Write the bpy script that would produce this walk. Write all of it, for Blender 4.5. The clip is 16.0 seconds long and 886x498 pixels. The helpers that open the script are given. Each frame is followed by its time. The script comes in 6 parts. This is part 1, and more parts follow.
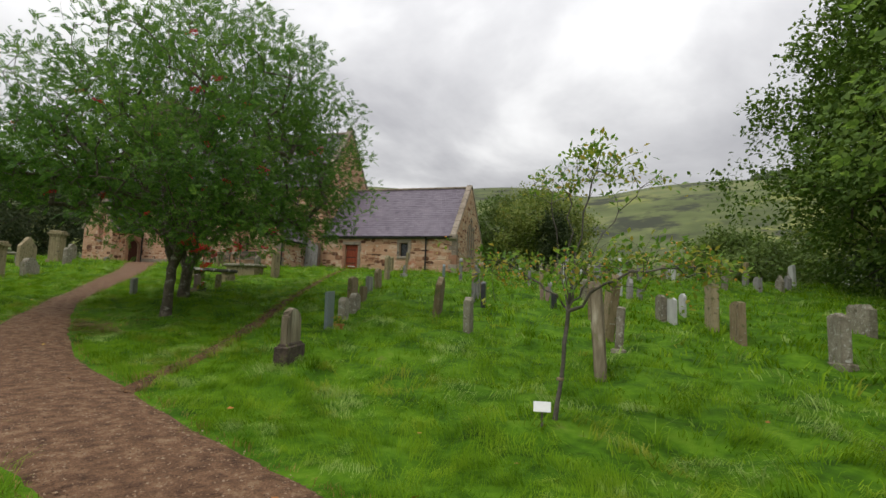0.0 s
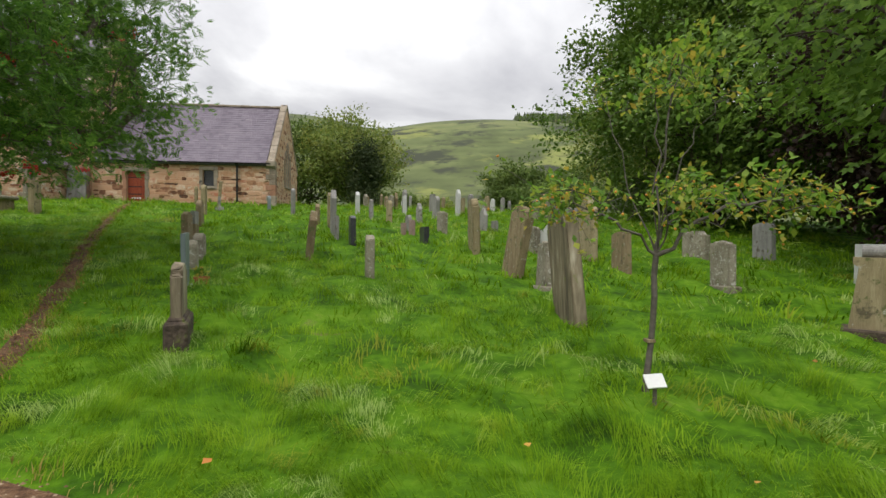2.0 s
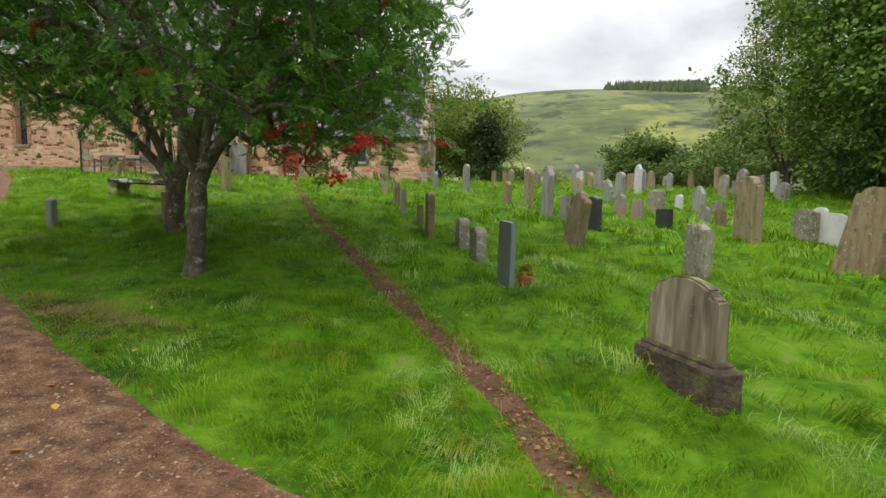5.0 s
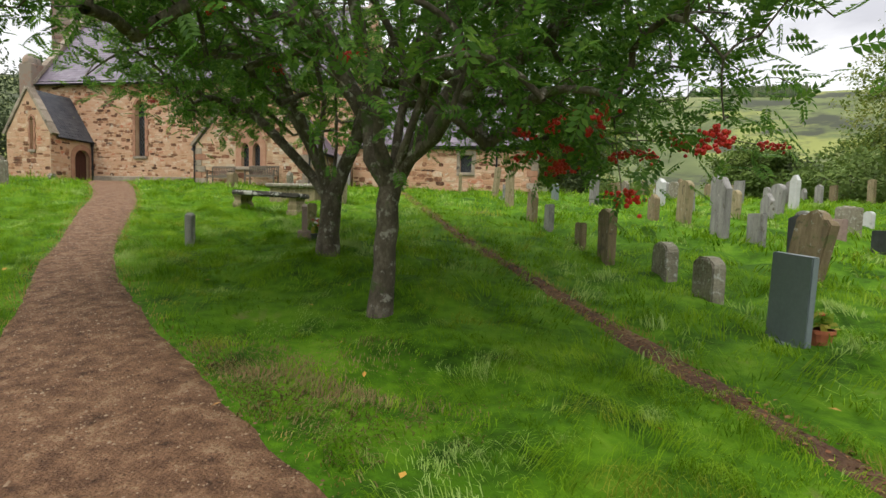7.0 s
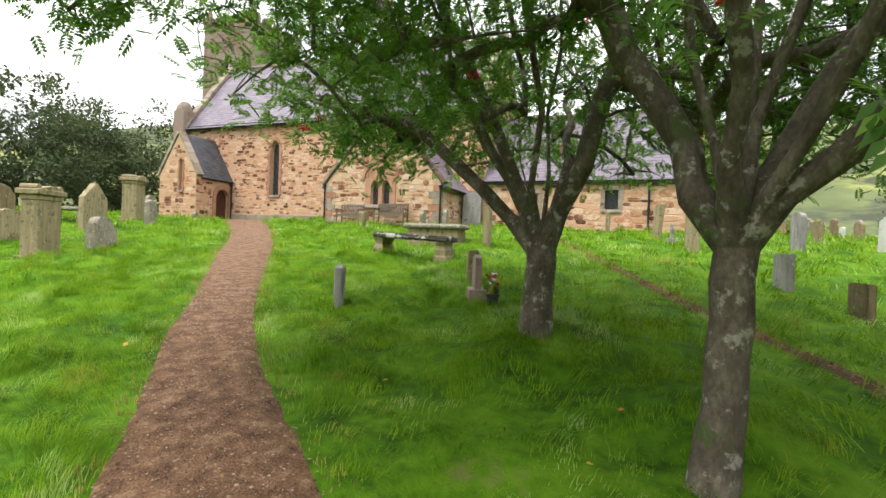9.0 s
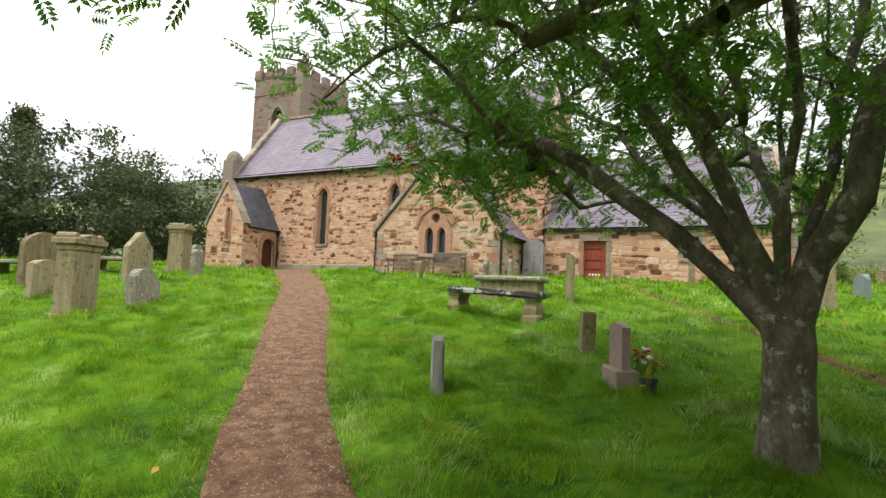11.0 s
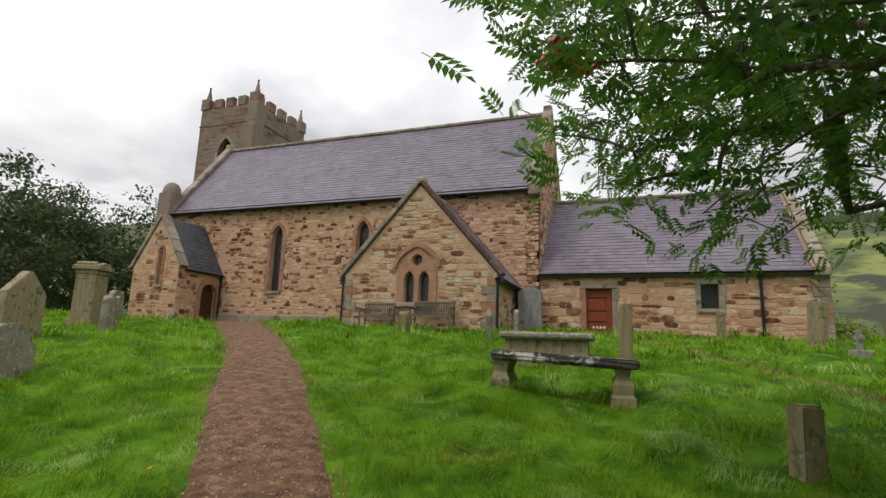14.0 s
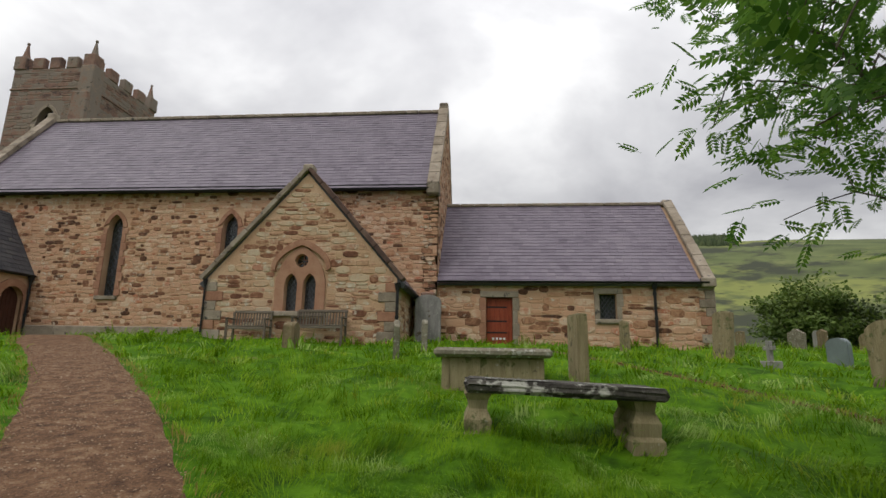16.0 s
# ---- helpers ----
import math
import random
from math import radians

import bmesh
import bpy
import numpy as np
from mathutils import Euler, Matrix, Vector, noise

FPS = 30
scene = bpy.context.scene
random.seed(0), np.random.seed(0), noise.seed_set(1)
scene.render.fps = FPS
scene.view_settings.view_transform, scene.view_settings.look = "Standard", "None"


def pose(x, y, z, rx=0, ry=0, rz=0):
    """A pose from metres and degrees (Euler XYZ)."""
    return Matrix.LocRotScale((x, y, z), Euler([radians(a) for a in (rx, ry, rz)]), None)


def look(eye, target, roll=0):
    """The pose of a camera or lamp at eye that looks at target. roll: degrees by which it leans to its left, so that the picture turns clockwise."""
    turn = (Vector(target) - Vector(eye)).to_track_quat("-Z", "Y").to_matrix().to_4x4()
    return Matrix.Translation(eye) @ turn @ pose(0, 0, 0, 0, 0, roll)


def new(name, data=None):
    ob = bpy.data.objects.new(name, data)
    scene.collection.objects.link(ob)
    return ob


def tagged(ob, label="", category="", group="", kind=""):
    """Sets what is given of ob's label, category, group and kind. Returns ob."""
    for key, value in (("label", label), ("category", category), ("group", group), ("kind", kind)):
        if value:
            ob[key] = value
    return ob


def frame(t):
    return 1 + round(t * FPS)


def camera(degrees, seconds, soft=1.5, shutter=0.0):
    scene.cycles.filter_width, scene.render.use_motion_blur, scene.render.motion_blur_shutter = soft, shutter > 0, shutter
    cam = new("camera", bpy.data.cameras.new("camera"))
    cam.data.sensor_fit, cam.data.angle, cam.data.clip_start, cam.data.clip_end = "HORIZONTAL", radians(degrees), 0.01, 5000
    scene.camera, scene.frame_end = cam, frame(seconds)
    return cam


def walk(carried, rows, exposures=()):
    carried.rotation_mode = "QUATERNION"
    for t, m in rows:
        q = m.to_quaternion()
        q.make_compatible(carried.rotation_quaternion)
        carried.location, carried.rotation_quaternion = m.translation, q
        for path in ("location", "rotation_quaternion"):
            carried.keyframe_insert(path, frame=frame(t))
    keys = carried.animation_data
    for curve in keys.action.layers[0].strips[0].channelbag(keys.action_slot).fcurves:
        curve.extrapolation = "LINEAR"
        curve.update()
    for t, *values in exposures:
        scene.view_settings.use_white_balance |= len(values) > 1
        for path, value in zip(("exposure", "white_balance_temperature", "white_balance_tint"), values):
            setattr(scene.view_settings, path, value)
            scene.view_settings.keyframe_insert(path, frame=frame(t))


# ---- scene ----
cam = camera(80.7, 16.0)

PATH = [
    (0, (15.997, -31.707, -1.072), (15.396, -29.807, -0.895), 2.1),
    (0.5, (15.434, -31.25, -1.064), (15.172, -29.274, -0.905), 1.2),
    (1, (14.734, -30.831, -1.057), (14.81, -28.833, -1.001), 0.6),
    (1.5, (14.039, -30.372, -1.021), (14.222, -28.38, -1.038), 0.5),
    (2, (13.208, -30.039, -1.007), (13.414, -28.051, -1.073), 0.6),
    (2.5, (12.502, -29.682, -0.982), (12.714, -27.696, -1.093), 0.6),
    (3, (11.717, -29.386, -0.953), (11.933, -27.404, -1.105), 0.7),
    (3.5, (11.044, -29.043, -0.932), (11.23, -27.059, -1.104), 0.9),
    (4, (10.327, -28.67, -0.914), (10.436, -26.68, -1.083), 0.7),
    (4.5, (9.754, -28.32, -0.881), (9.786, -26.327, -1.052), 0.9),
    (5, (9.101, -28.017, -0.857), (9.008, -26.026, -1.025), 1.0),
    (5.2, (8.85, -27.898, -0.882), (8.717, -25.909, -1.044), 1.1),
    (7.5, (6.548, -25.913, -0.673), (6.117, -23.964, -0.782), 1.5),
    (8, (6.006, -25.346, -0.603), (5.487, -23.416, -0.671), 1.6),
    (8.5, (5.573, -24.964, -0.609), (4.961, -23.06, -0.643), 2.1),
    (9, (5.069, -24.507, -0.535), (4.323, -22.651, -0.546), 2.1),
    (9.5, (4.668, -24.243, -0.475), (3.813, -22.435, -0.445), 2.0),
    (10, (4.276, -23.948, -0.448), (3.385, -22.16, -0.369), 1.9),
    (12.5, (2.068, -21.989, -0.308), (1.251, -20.185, -0.036), 2.2),
    (13, (1.61, -21.522, -0.267), (0.804, -19.716, 0.029), 2.2),
    (13.5, (1.212, -21.072, -0.237), (0.438, -19.258, 0.092), 2.1),
    (14, (0.751, -20.608, -0.219), (0.067, -18.765, 0.145), 2.0),
    (14.5, (0.31, -20.113, -0.146), (-0.245, -18.231, 0.241), 1.8),
    (15, (-0.145, -19.716, -0.068), (-0.513, -17.792, 0.334), 1.5),
    (15.5, (-0.487, -19.259, -0.043), (-0.706, -17.314, 0.366), 1.2),
    (16, (-0.862, -18.716, -0.078), (-1.04, -16.767, 0.335), 1.0),
]
EXPOSURES = [(0, -0.3), (1.0, -0.1), (2.5, 0.15), (5.0, 0.35), (7.5, 0.55), (9.0, 1.05), (9.5, 1.05), (10.0, 0.95), (12.5, 0.5), (14.0, -0.15), (16.0, -0.4)]
walk(cam, [(t, look(eye, target, roll)) for t, eye, target, roll in PATH], EXPOSURES)

# ---- world and light ----
SUN_EL, SUN_AZ = 48, 215
world = bpy.data.worlds.new("overcast")
scene.world = world
world.use_nodes = True
wn, wl = world.node_tree.nodes, world.node_tree.links
wn.clear()


def wnode(kind, **props):
    n = wn.new(kind)
    for k, v in props.items():
        if k == "blend_type":
            n.blend_type = v
        elif k == "operation":
            n.operation = v
        elif k == "data_type":
            n.data_type = v
    return n


sky = wn.new("ShaderNodeTexSky")
sky.sky_type = "NISHITA"
sky.sun_disc = False
sky.sun_elevation, sky.sun_rotation = radians(SUN_EL), radians(SUN_AZ)
sky_k = wn.new("ShaderNodeBackground")
sky_k.inputs["Strength"].default_value = 0.05
wl.new(sky.outputs[0], sky_k.inputs["Color"])
tc = wn.new("ShaderNodeTexCoord")
sep = wn.new("ShaderNodeSeparateXYZ")
wl.new(tc.outputs["Generated"], sep.inputs[0])
den = wnode("ShaderNodeMath", operation="ADD")
wl.new(sep.outputs["Z"], den.inputs[0])
den.inputs[1].default_value = 0.22
dmax = wnode("ShaderNodeMath", operation="MAXIMUM")
wl.new(den.outputs[0], dmax.inputs[0])
dmax.inputs[1].default_value = 0.12
dx = wnode("ShaderNodeMath", operation="DIVIDE")
dy = wnode("ShaderNodeMath", operation="DIVIDE")
for d, ax in ((dx, "X"), (dy, "Y")):
    wl.new(sep.outputs[ax], d.inputs[0])
    wl.new(dmax.outputs[0], d.inputs[1])
comb = wn.new("ShaderNodeCombineXYZ")
wl.new(dx.outputs[0], comb.inputs[0])
wl.new(dy.outputs[0], comb.inputs[1])
cl = wn.new("ShaderNodeTexNoise")
cl.inputs["Scale"].default_value = 1.05
cl.inputs["Detail"].default_value = 7
cl.inputs["Roughness"].default_value = 0.52
cl.inputs["Distortion"].default_value = 0.35
wl.new(comb.outputs[0], cl.inputs["Vector"])
cr = wn.new("ShaderNodeValToRGB")
cr.color_ramp.elements[0].position, cr.color_ramp.elements[0].color = 0.34, (0.50, 0.50, 0.535, 1)
cr.color_ramp.elements[1].position, cr.color_ramp.elements[1].color = 0.62, (1.15, 1.15, 1.15, 1)
mid = cr.color_ramp.elements.new(0.5)
mid.color = (0.80, 0.80, 0.82, 1)
wl.new(cl.outputs["Fac"], cr.inputs[0])
cloud = wn.new("ShaderNodeBackground")
cloud.inputs["Strength"].default_value = 1.0
# an overcast sky is far brighter overhead than near the horizon
lift = wnode("ShaderNodeMath", operation="MULTIPLY_ADD")
wl.new(sep.outputs["Z"], lift.inputs[0])
lift.inputs[1].default_value = 1.75
lift.inputs[2].default_value = 0.62
lmax = wnode("ShaderNodeMath", operation="MAXIMUM")
wl.new(lift.outputs[0], lmax.inputs[0])
lmax.inputs[1].default_value = 0.3
wl.new(lmax.outputs[0], cloud.inputs["Strength"])
wl.new(cr.outputs[0], cloud.inputs["Color"])
add = wn.new("ShaderNodeMixShader")
add.inputs[0].default_value = 0.93
wl.new(sky_k.outputs[0], add.inputs[1])
wl.new(cloud.outputs[0], add.inputs[2])
wout = wn.new("ShaderNodeOutputWorld")
wl.new(add.outputs[0], wout.inputs[0])

sun_data = bpy.data.lights.new("sun", "SUN")
sun_data.energy, sun_data.angle, sun_data.color = 1.2, radians(16), (1.0, 0.96, 0.88)
sun = new("sun", sun_data)
sa, se = radians(SUN_AZ), radians(SUN_EL)
sun.matrix_world = look((math.sin(sa) * 60, math.cos(sa) * 60, 70), (0, -10, 0))

# ---- materials ----


def mat(name, cols, scale=4.0, rough=0.85, bump=0.25, bscale=30.0, rand=0.0, spots=None, spot_at=0.62, spot_scale=6.0,
        fine=25.0, stretch=(1, 1, 1), trans=0.0, metal=0.0, sheen=0.0, spec=0.3, hue=0.0):
    """cols: colours along a ramp driven by two scales of noise and, by rand, by a value per piece."""
    m = bpy.data.materials.new(name)
    m.use_nodes = True
    n, l = m.node_tree.nodes, m.node_tree.links
    b = n["Principled BSDF"]
    b.inputs["Roughness"].default_value = rough
    b.inputs["Metallic"].default_value = metal
    b.inputs["Specular IOR Level"].default_value = spec
    if sheen:
        b.inputs["Sheen Weight"].default_value = sheen
    geo = n.new("ShaderNodeNewGeometry")
    mp = n.new("ShaderNodeMapping")
    mp.inputs["Scale"].default_value = stretch
    l.new(geo.outputs["Position"], mp.inputs["Vector"])
    n1 = n.new("ShaderNodeTexNoise")
    n1.inputs["Scale"].default_value, n1.inputs["Detail"].default_value = scale, 4
    n2 = n.new("ShaderNodeTexNoise")
    n2.inputs["Scale"].default_value, n2.inputs["Detail"].default_value = fine, 3
    for k in (n1, n2):
        l.new(mp.outputs[0], k.inputs["Vector"])

    def mth(op, a, bb):
        q = n.new("ShaderNodeMath")
        q.operation = op
        for i, v in enumerate((a, bb)):
            if isinstance(v, (int, float)):
                q.inputs[i].default_value = v
            else:
                l.new(v, q.inputs[i])
        return q.outputs[0]

    mix = mth("ADD", mth("MULTIPLY", n1.outputs["Fac"], 0.65), mth("MULTIPLY", n2.outputs["Fac"], 0.35))
    val = mth("ADD", mth("MULTIPLY", mth("SUBTRACT", mix, 0.5), 2.2), 0.5)
    if rand:
        oi = n.new("ShaderNodeObjectInfo")
        r = mth("FRACT", mth("ADD", oi.outputs["Random"], geo.outputs["Random Per Island"]), 0)
        val = mth("ADD", mth("MULTIPLY", val, 1 - rand), mth("MULTIPLY", r, rand))
    ramp = n.new("ShaderNodeValToRGB")
    e = ramp.color_ramp.elements
    e[0].color, e[1].color = (*cols[0], 1), (*cols[-1], 1)
    e[0].position, e[1].position = 0.12, 0.88
    for i, c in enumerate(cols[1:-1], 1):
        q = e.new(0.12 + 0.76 * i / (len(cols) - 1))
        q.color = (*c, 1)
    l.new(val, ramp.inputs[0])
    col = ramp.outputs[0]
    for k, (sc, at, ssc) in enumerate(spots or ()):
        ns = n.new("ShaderNodeTexNoise")
        ns.inputs["Scale"].default_value, ns.inputs["Detail"].default_value = ssc, 5
        ns.inputs["Roughness"].default_value = 0.65
        l.new(geo.outputs["Position"], ns.inputs["Vector"])
        st = n.new("ShaderNodeMapRange")
        st.inputs["From Min"].default_value, st.inputs["From Max"].default_value = at, at + 0.07
        l.new(ns.outputs["Fac"], st.inputs["Value"])
        mx = n.new("ShaderNodeMix")
        mx.data_type = "RGBA"
        l.new(st.outputs[0], mx.inputs[0])
        l.new(col, mx.inputs[6])
        mx.inputs[7].default_value = (*sc, 1)
        col = mx.outputs[2]
    l.new(col, b.inputs["Base Color"])
    if bump:
        nb = n.new("ShaderNodeTexNoise")
        nb.inputs["Scale"].default_value, nb.inputs["Detail"].default_value = bscale, 6
        l.new(mp.outputs[0], nb.inputs["Vector"])
        bp = n.new("ShaderNodeBump")
        bp.inputs["Strength"].default_value, bp.inputs["Distance"].default_value = bump, 0.03
        l.new(nb.outputs["Fac"], bp.inputs["Height"])
        l.new(bp.outputs[0], b.inputs["Normal"])
    if trans:
        tr = n.new("ShaderNodeBsdfTranslucent")
        l.new(col, tr.inputs["Color"])
        ms = n.new("ShaderNodeMixShader")
        ms.inputs[0].default_value = trans
        l.new(b.outputs[0], ms.inputs[1])
        l.new(tr.outputs[0], ms.inputs[2])
        l.new(ms.outputs[0], n["Material Output"].inputs[0])
    return m


LICHEN = ((0.42, 0.41, 0.35), 0.63, 10.0)
MOSS = ((0.16, 0.19, 0.05), 0.62, 2.6)
SOOT = ((0.06, 0.055, 0.05), 0.60, 3.4)
GRIME = ((0.10, 0.085, 0.052), 0.60, 3.6)
ALGAE = ((0.12, 0.125, 0.05), 0.57, 6.5)
M_GROUND = mat("turf", [(0.019, 0.052, 0.003), (0.044, 0.112, 0.004), (0.080, 0.175, 0.006), (0.12, 0.22, 0.015)], 1.6, 0.95, 0.6, 40, fine=9,
               spots=[((0.15, 0.15, 0.05), 0.66, 0.8)], spec=0.1)
# the palest ramp colour and second spots paint a sheen on wind-combed patches
M_GRASS = mat("grass_blades", [(0.040, 0.105, 0.003), (0.088, 0.195, 0.005), (0.150, 0.275, 0.008), (0.215, 0.345, 0.016), (0.33, 0.42, 0.055)], 1.9, 0.7, 0, rand=0.2, fine=5.0,
              trans=0.35, spec=0.08, spots=[((0.25, 0.27, 0.03), 0.59, 0.75), ((0.31, 0.42, 0.12), 0.555, 0.95)])
M_DRY = mat("dry_grass", [(0.24, 0.16, 0.045), (0.34, 0.24, 0.07), (0.20, 0.20, 0.04)], 3, 0.9, 0, rand=0.5, trans=0.2)
M_WORN = mat("worn_brown_grass", [(0.10, 0.065, 0.03), (0.17, 0.115, 0.05), (0.22, 0.17, 0.07), (0.13, 0.15, 0.04)], 3, 0.9, 0, rand=0.5, trans=0.15)
M_GRAVEL = mat("gravel_bed", [(0.052, 0.026, 0.013), (0.120, 0.062, 0.032), (0.19, 0.104, 0.055), (0.285, 0.19, 0.11)], 7.0, 0.95, 1.0, 60, fine=42,
               spots=[((0.30, 0.22, 0.10), 0.66, 1.3)])
M_PEBBLE = mat("pebbles", [(0.067, 0.033, 0.017), (0.145, 0.077, 0.040), (0.215, 0.127, 0.072), (0.335, 0.25, 0.165)], 3, 0.8, 0.1, rand=0.75)
M_DIRT = mat("trodden_earth", [(0.045, 0.024, 0.014), (0.085, 0.044, 0.024), (0.14, 0.078, 0.038), (0.24, 0.16, 0.07)], 1.6, 0.95, 0.9, 45, fine=30)
# dark tones in both rubbles: dark stones, plus painted shadows of holes
M_RUBBLE = mat("sandstone_rubble", [(0.075, 0.036, 0.022), (0.21, 0.098, 0.055), (0.43, 0.235, 0.135), (0.50, 0.295, 0.18), (0.50, 0.32, 0.205), (0.52, 0.30, 0.19), (0.58, 0.44, 0.315), (0.44, 0.18, 0.10)], 3.0, 0.92, 0.5,
               22, rand=0.74, fine=14, spots=[((0.52, 0.45, 0.35), 0.595, 4.2), ((0.12, 0.065, 0.045), 0.62, 7.0)])
M_MORTAR = mat("lime_mortar", [(0.42, 0.25, 0.15), (0.50, 0.325, 0.205), (0.57, 0.41, 0.28)], 1.5, 0.95, 0.5, 35)
M_PALE = mat("pale_rubble", [(0.11, 0.044, 0.026), (0.24, 0.110, 0.062), (0.47, 0.30, 0.185), (0.47, 0.31, 0.19), (0.50, 0.36, 0.24), (0.49, 0.40, 0.28), (0.40, 0.20, 0.125)], 3.0, 0.92, 0.5, 22, rand=0.7, fine=14,
             spots=[((0.54, 0.48, 0.38), 0.575, 3.2), ((0.15, 0.080, 0.05), 0.60, 9.0)])
M_TOWER = mat("weathered_ashlar", [(0.060, 0.042, 0.038), (0.15, 0.098, 0.08), (0.25, 0.148, 0.11), (0.235, 0.19, 0.15), (0.215, 0.18, 0.15), (0.30, 0.215, 0.155)], 1.3, 0.92, 0.5, 20, rand=0.4, fine=12, spots=[SOOT])
M_PINK = mat("red_sandstone", [(0.20, 0.095, 0.06), (0.34, 0.175, 0.11), (0.43, 0.26, 0.17)], 3.0, 0.9, 0.4, 25, rand=0.3)
M_COPING = mat("coping_stone", [(0.16, 0.125, 0.092), (0.28, 0.23, 0.175), (0.40, 0.34, 0.27)], 3.0, 0.9, 0.4, 25, rand=0.35, spots=[SOOT, LICHEN])
M_SLATE = mat("purple_slate", [(0.095, 0.074, 0.099), (0.134, 0.108, 0.140), (0.162, 0.134, 0.168), (0.195, 0.165, 0.193)], 0.9, 0.5, 0.2, 18, rand=0.4, spec=0.45)
M_SLATE_D = mat("blue_grey_slate", [(0.040, 0.042, 0.050), (0.066, 0.068, 0.078), (0.095, 0.096, 0.10)], 2.2, 0.55, 0.25, 18, rand=0.4, spec=0.4, spots=[((0.15, 0.16, 0.09), 0.68, 4)])
M_VERGE = mat("brown_verge_stone", [(0.055, 0.032, 0.028), (0.11, 0.065, 0.05), (0.19, 0.125, 0.095)], 3.0, 0.85, 0.4, 25, rand=0.4)
M_IRON = mat("black_painted_iron", [(0.010, 0.010, 0.011), (0.02, 0.02, 0.021)], 8, 0.5, 0.1)
M_DOOR = mat("brown_door_boards", [(0.045, 0.016, 0.010), (0.085, 0.030, 0.018)], 6, 0.6, 0.3, 30, stretch=(6, 6, 0.6))
M_REDDOOR = mat("red_painted_boards", [(0.17, 0.030, 0.014), (0.26, 0.050, 0.020), (0.30, 0.075, 0.03)], 6, 0.6, 0.3, 30, stretch=(5, 5, 0.6))
M_BENCH = mat("grey_weathered_teak", [(0.085, 0.068, 0.050), (0.145, 0.118, 0.09), (0.21, 0.18, 0.14)], 6, 0.85, 0.3, 40, stretch=(0.5, 4, 4), rand=0.4)
M_LEAD = mat("lead_cames", [(0.05, 0.05, 0.055), (0.08, 0.08, 0.085)], 8, 0.5, 0.1)
M_INSIDE = mat("plastered_interior", [(0.30, 0.28, 0.25), (0.36, 0.34, 0.30)], 2, 0.9, 0.1)
M_BROWN = mat("brown_headstone", [(0.115, 0.085, 0.045), (0.20, 0.15, 0.085), (0.30, 0.235, 0.14)], 3.2, 0.92, 0.45, 30, stretch=(3.5, 3.5, 0.5), rand=0.22, spots=[GRIME, ALGAE, ((0.36, 0.35, 0.29), 0.61, 11.0)])
M_BUFF = mat("buff_headstone", [(0.18, 0.145, 0.078), (0.27, 0.22, 0.125), (0.37, 0.31, 0.19)], 3.2, 0.92, 0.45, 30, stretch=(3.5, 3.5, 0.5), rand=0.22, spots=[GRIME, ALGAE, LICHEN])
M_GREYST = mat("grey_headstone", [(0.13, 0.125, 0.115), (0.23, 0.22, 0.205), (0.33, 0.32, 0.29)], 3.0, 0.9, 0.4, 30, stretch=(2.5, 2.5, 0.6), rand=0.22, spots=[GRIME, LICHEN])
M_LICHEN = mat("lichened_headstone", [(0.12, 0.105, 0.075), (0.22, 0.195, 0.145), (0.32, 0.29, 0.22)], 3.0, 0.95, 0.6, 24, rand=0.2, spots=[GRIME, ALGAE, ((0.40, 0.39, 0.34), 0.56, 13.0)])
M_SLABGREY = mat("polished_grey_slab", [(0.15, 0.18, 0.185), (0.20, 0.235, 0.24)], 2, 0.45, 0.05, 40)
M_WHITE = mat("white_marble", [(0.40, 0.40, 0.385), (0.54, 0.54, 0.52)], 3, 0.6, 0.15, 20, spots=[((0.33, 0.34, 0.31), 0.62, 4)])
M_BLACK = mat("dark_granite", [(0.022, 0.023, 0.026), (0.05, 0.052, 0.056)], 9, 0.35, 0.05, 50)
M_PINKGR = mat("pink_granite", [(0.24, 0.165, 0.145), (0.33, 0.235, 0.205)], 14, 0.6, 0.08, 60)
M_TERRA = mat("terracotta", [(0.34, 0.10, 0.045), (0.46, 0.15, 0.07)], 6, 0.8, 0.2, 30)
M_PLASTIC = mat("white_plaque", [(0.62, 0.62, 0.60), (0.72, 0.72, 0.70)], 4, 0.5, 0.05, 20)
M_BARK = mat("rowan_bark", [(0.052, 0.042, 0.030), (0.105, 0.086, 0.062), (0.19, 0.162, 0.12)], 5, 0.92, 0.7, 26, stretch=(1.6, 1.6, 0.9), spots=[((0.30, 0.28, 0.235), 0.565, 9.0), ((0.07, 0.10, 0.03), 0.60, 3.0)])
M_BARK_D = mat("dark_bark", [(0.035, 0.028, 0.02), (0.07, 0.055, 0.04), (0.11, 0.09, 0.065)], 4, 0.95, 0.7, 22)
M_ROWAN = mat("rowan_leaves", [(0.042, 0.108, 0.018), (0.080, 0.180, 0.027), (0.130, 0.255, 0.036), (0.24, 0.37, 0.055)], 0.5, 0.55, 0, rand=0.5, fine=2.0, trans=0.55, spec=0.25)
M_BERRY = mat("red_berries", [(0.45, 0.012, 0.010), (0.62, 0.03, 0.02)], 9, 0.35, 0, rand=0.5, spec=0.5)
M_SYC = mat("sycamore_leaves", [(0.044, 0.088, 0.012), (0.076, 0.140, 0.018), (0.122, 0.202, 0.026), (0.20, 0.275, 0.04)], 0.35, 0.6, 0, rand=0.4, fine=1.2, trans=0.28, spec=0.2)
M_ASH = mat("yellow_green_leaves", [(0.095, 0.148, 0.026), (0.155, 0.215, 0.038), (0.23, 0.27, 0.055), (0.30, 0.275, 0.06)], 0.3, 0.6, 0, rand=0.4, fine=1.2, trans=0.45)
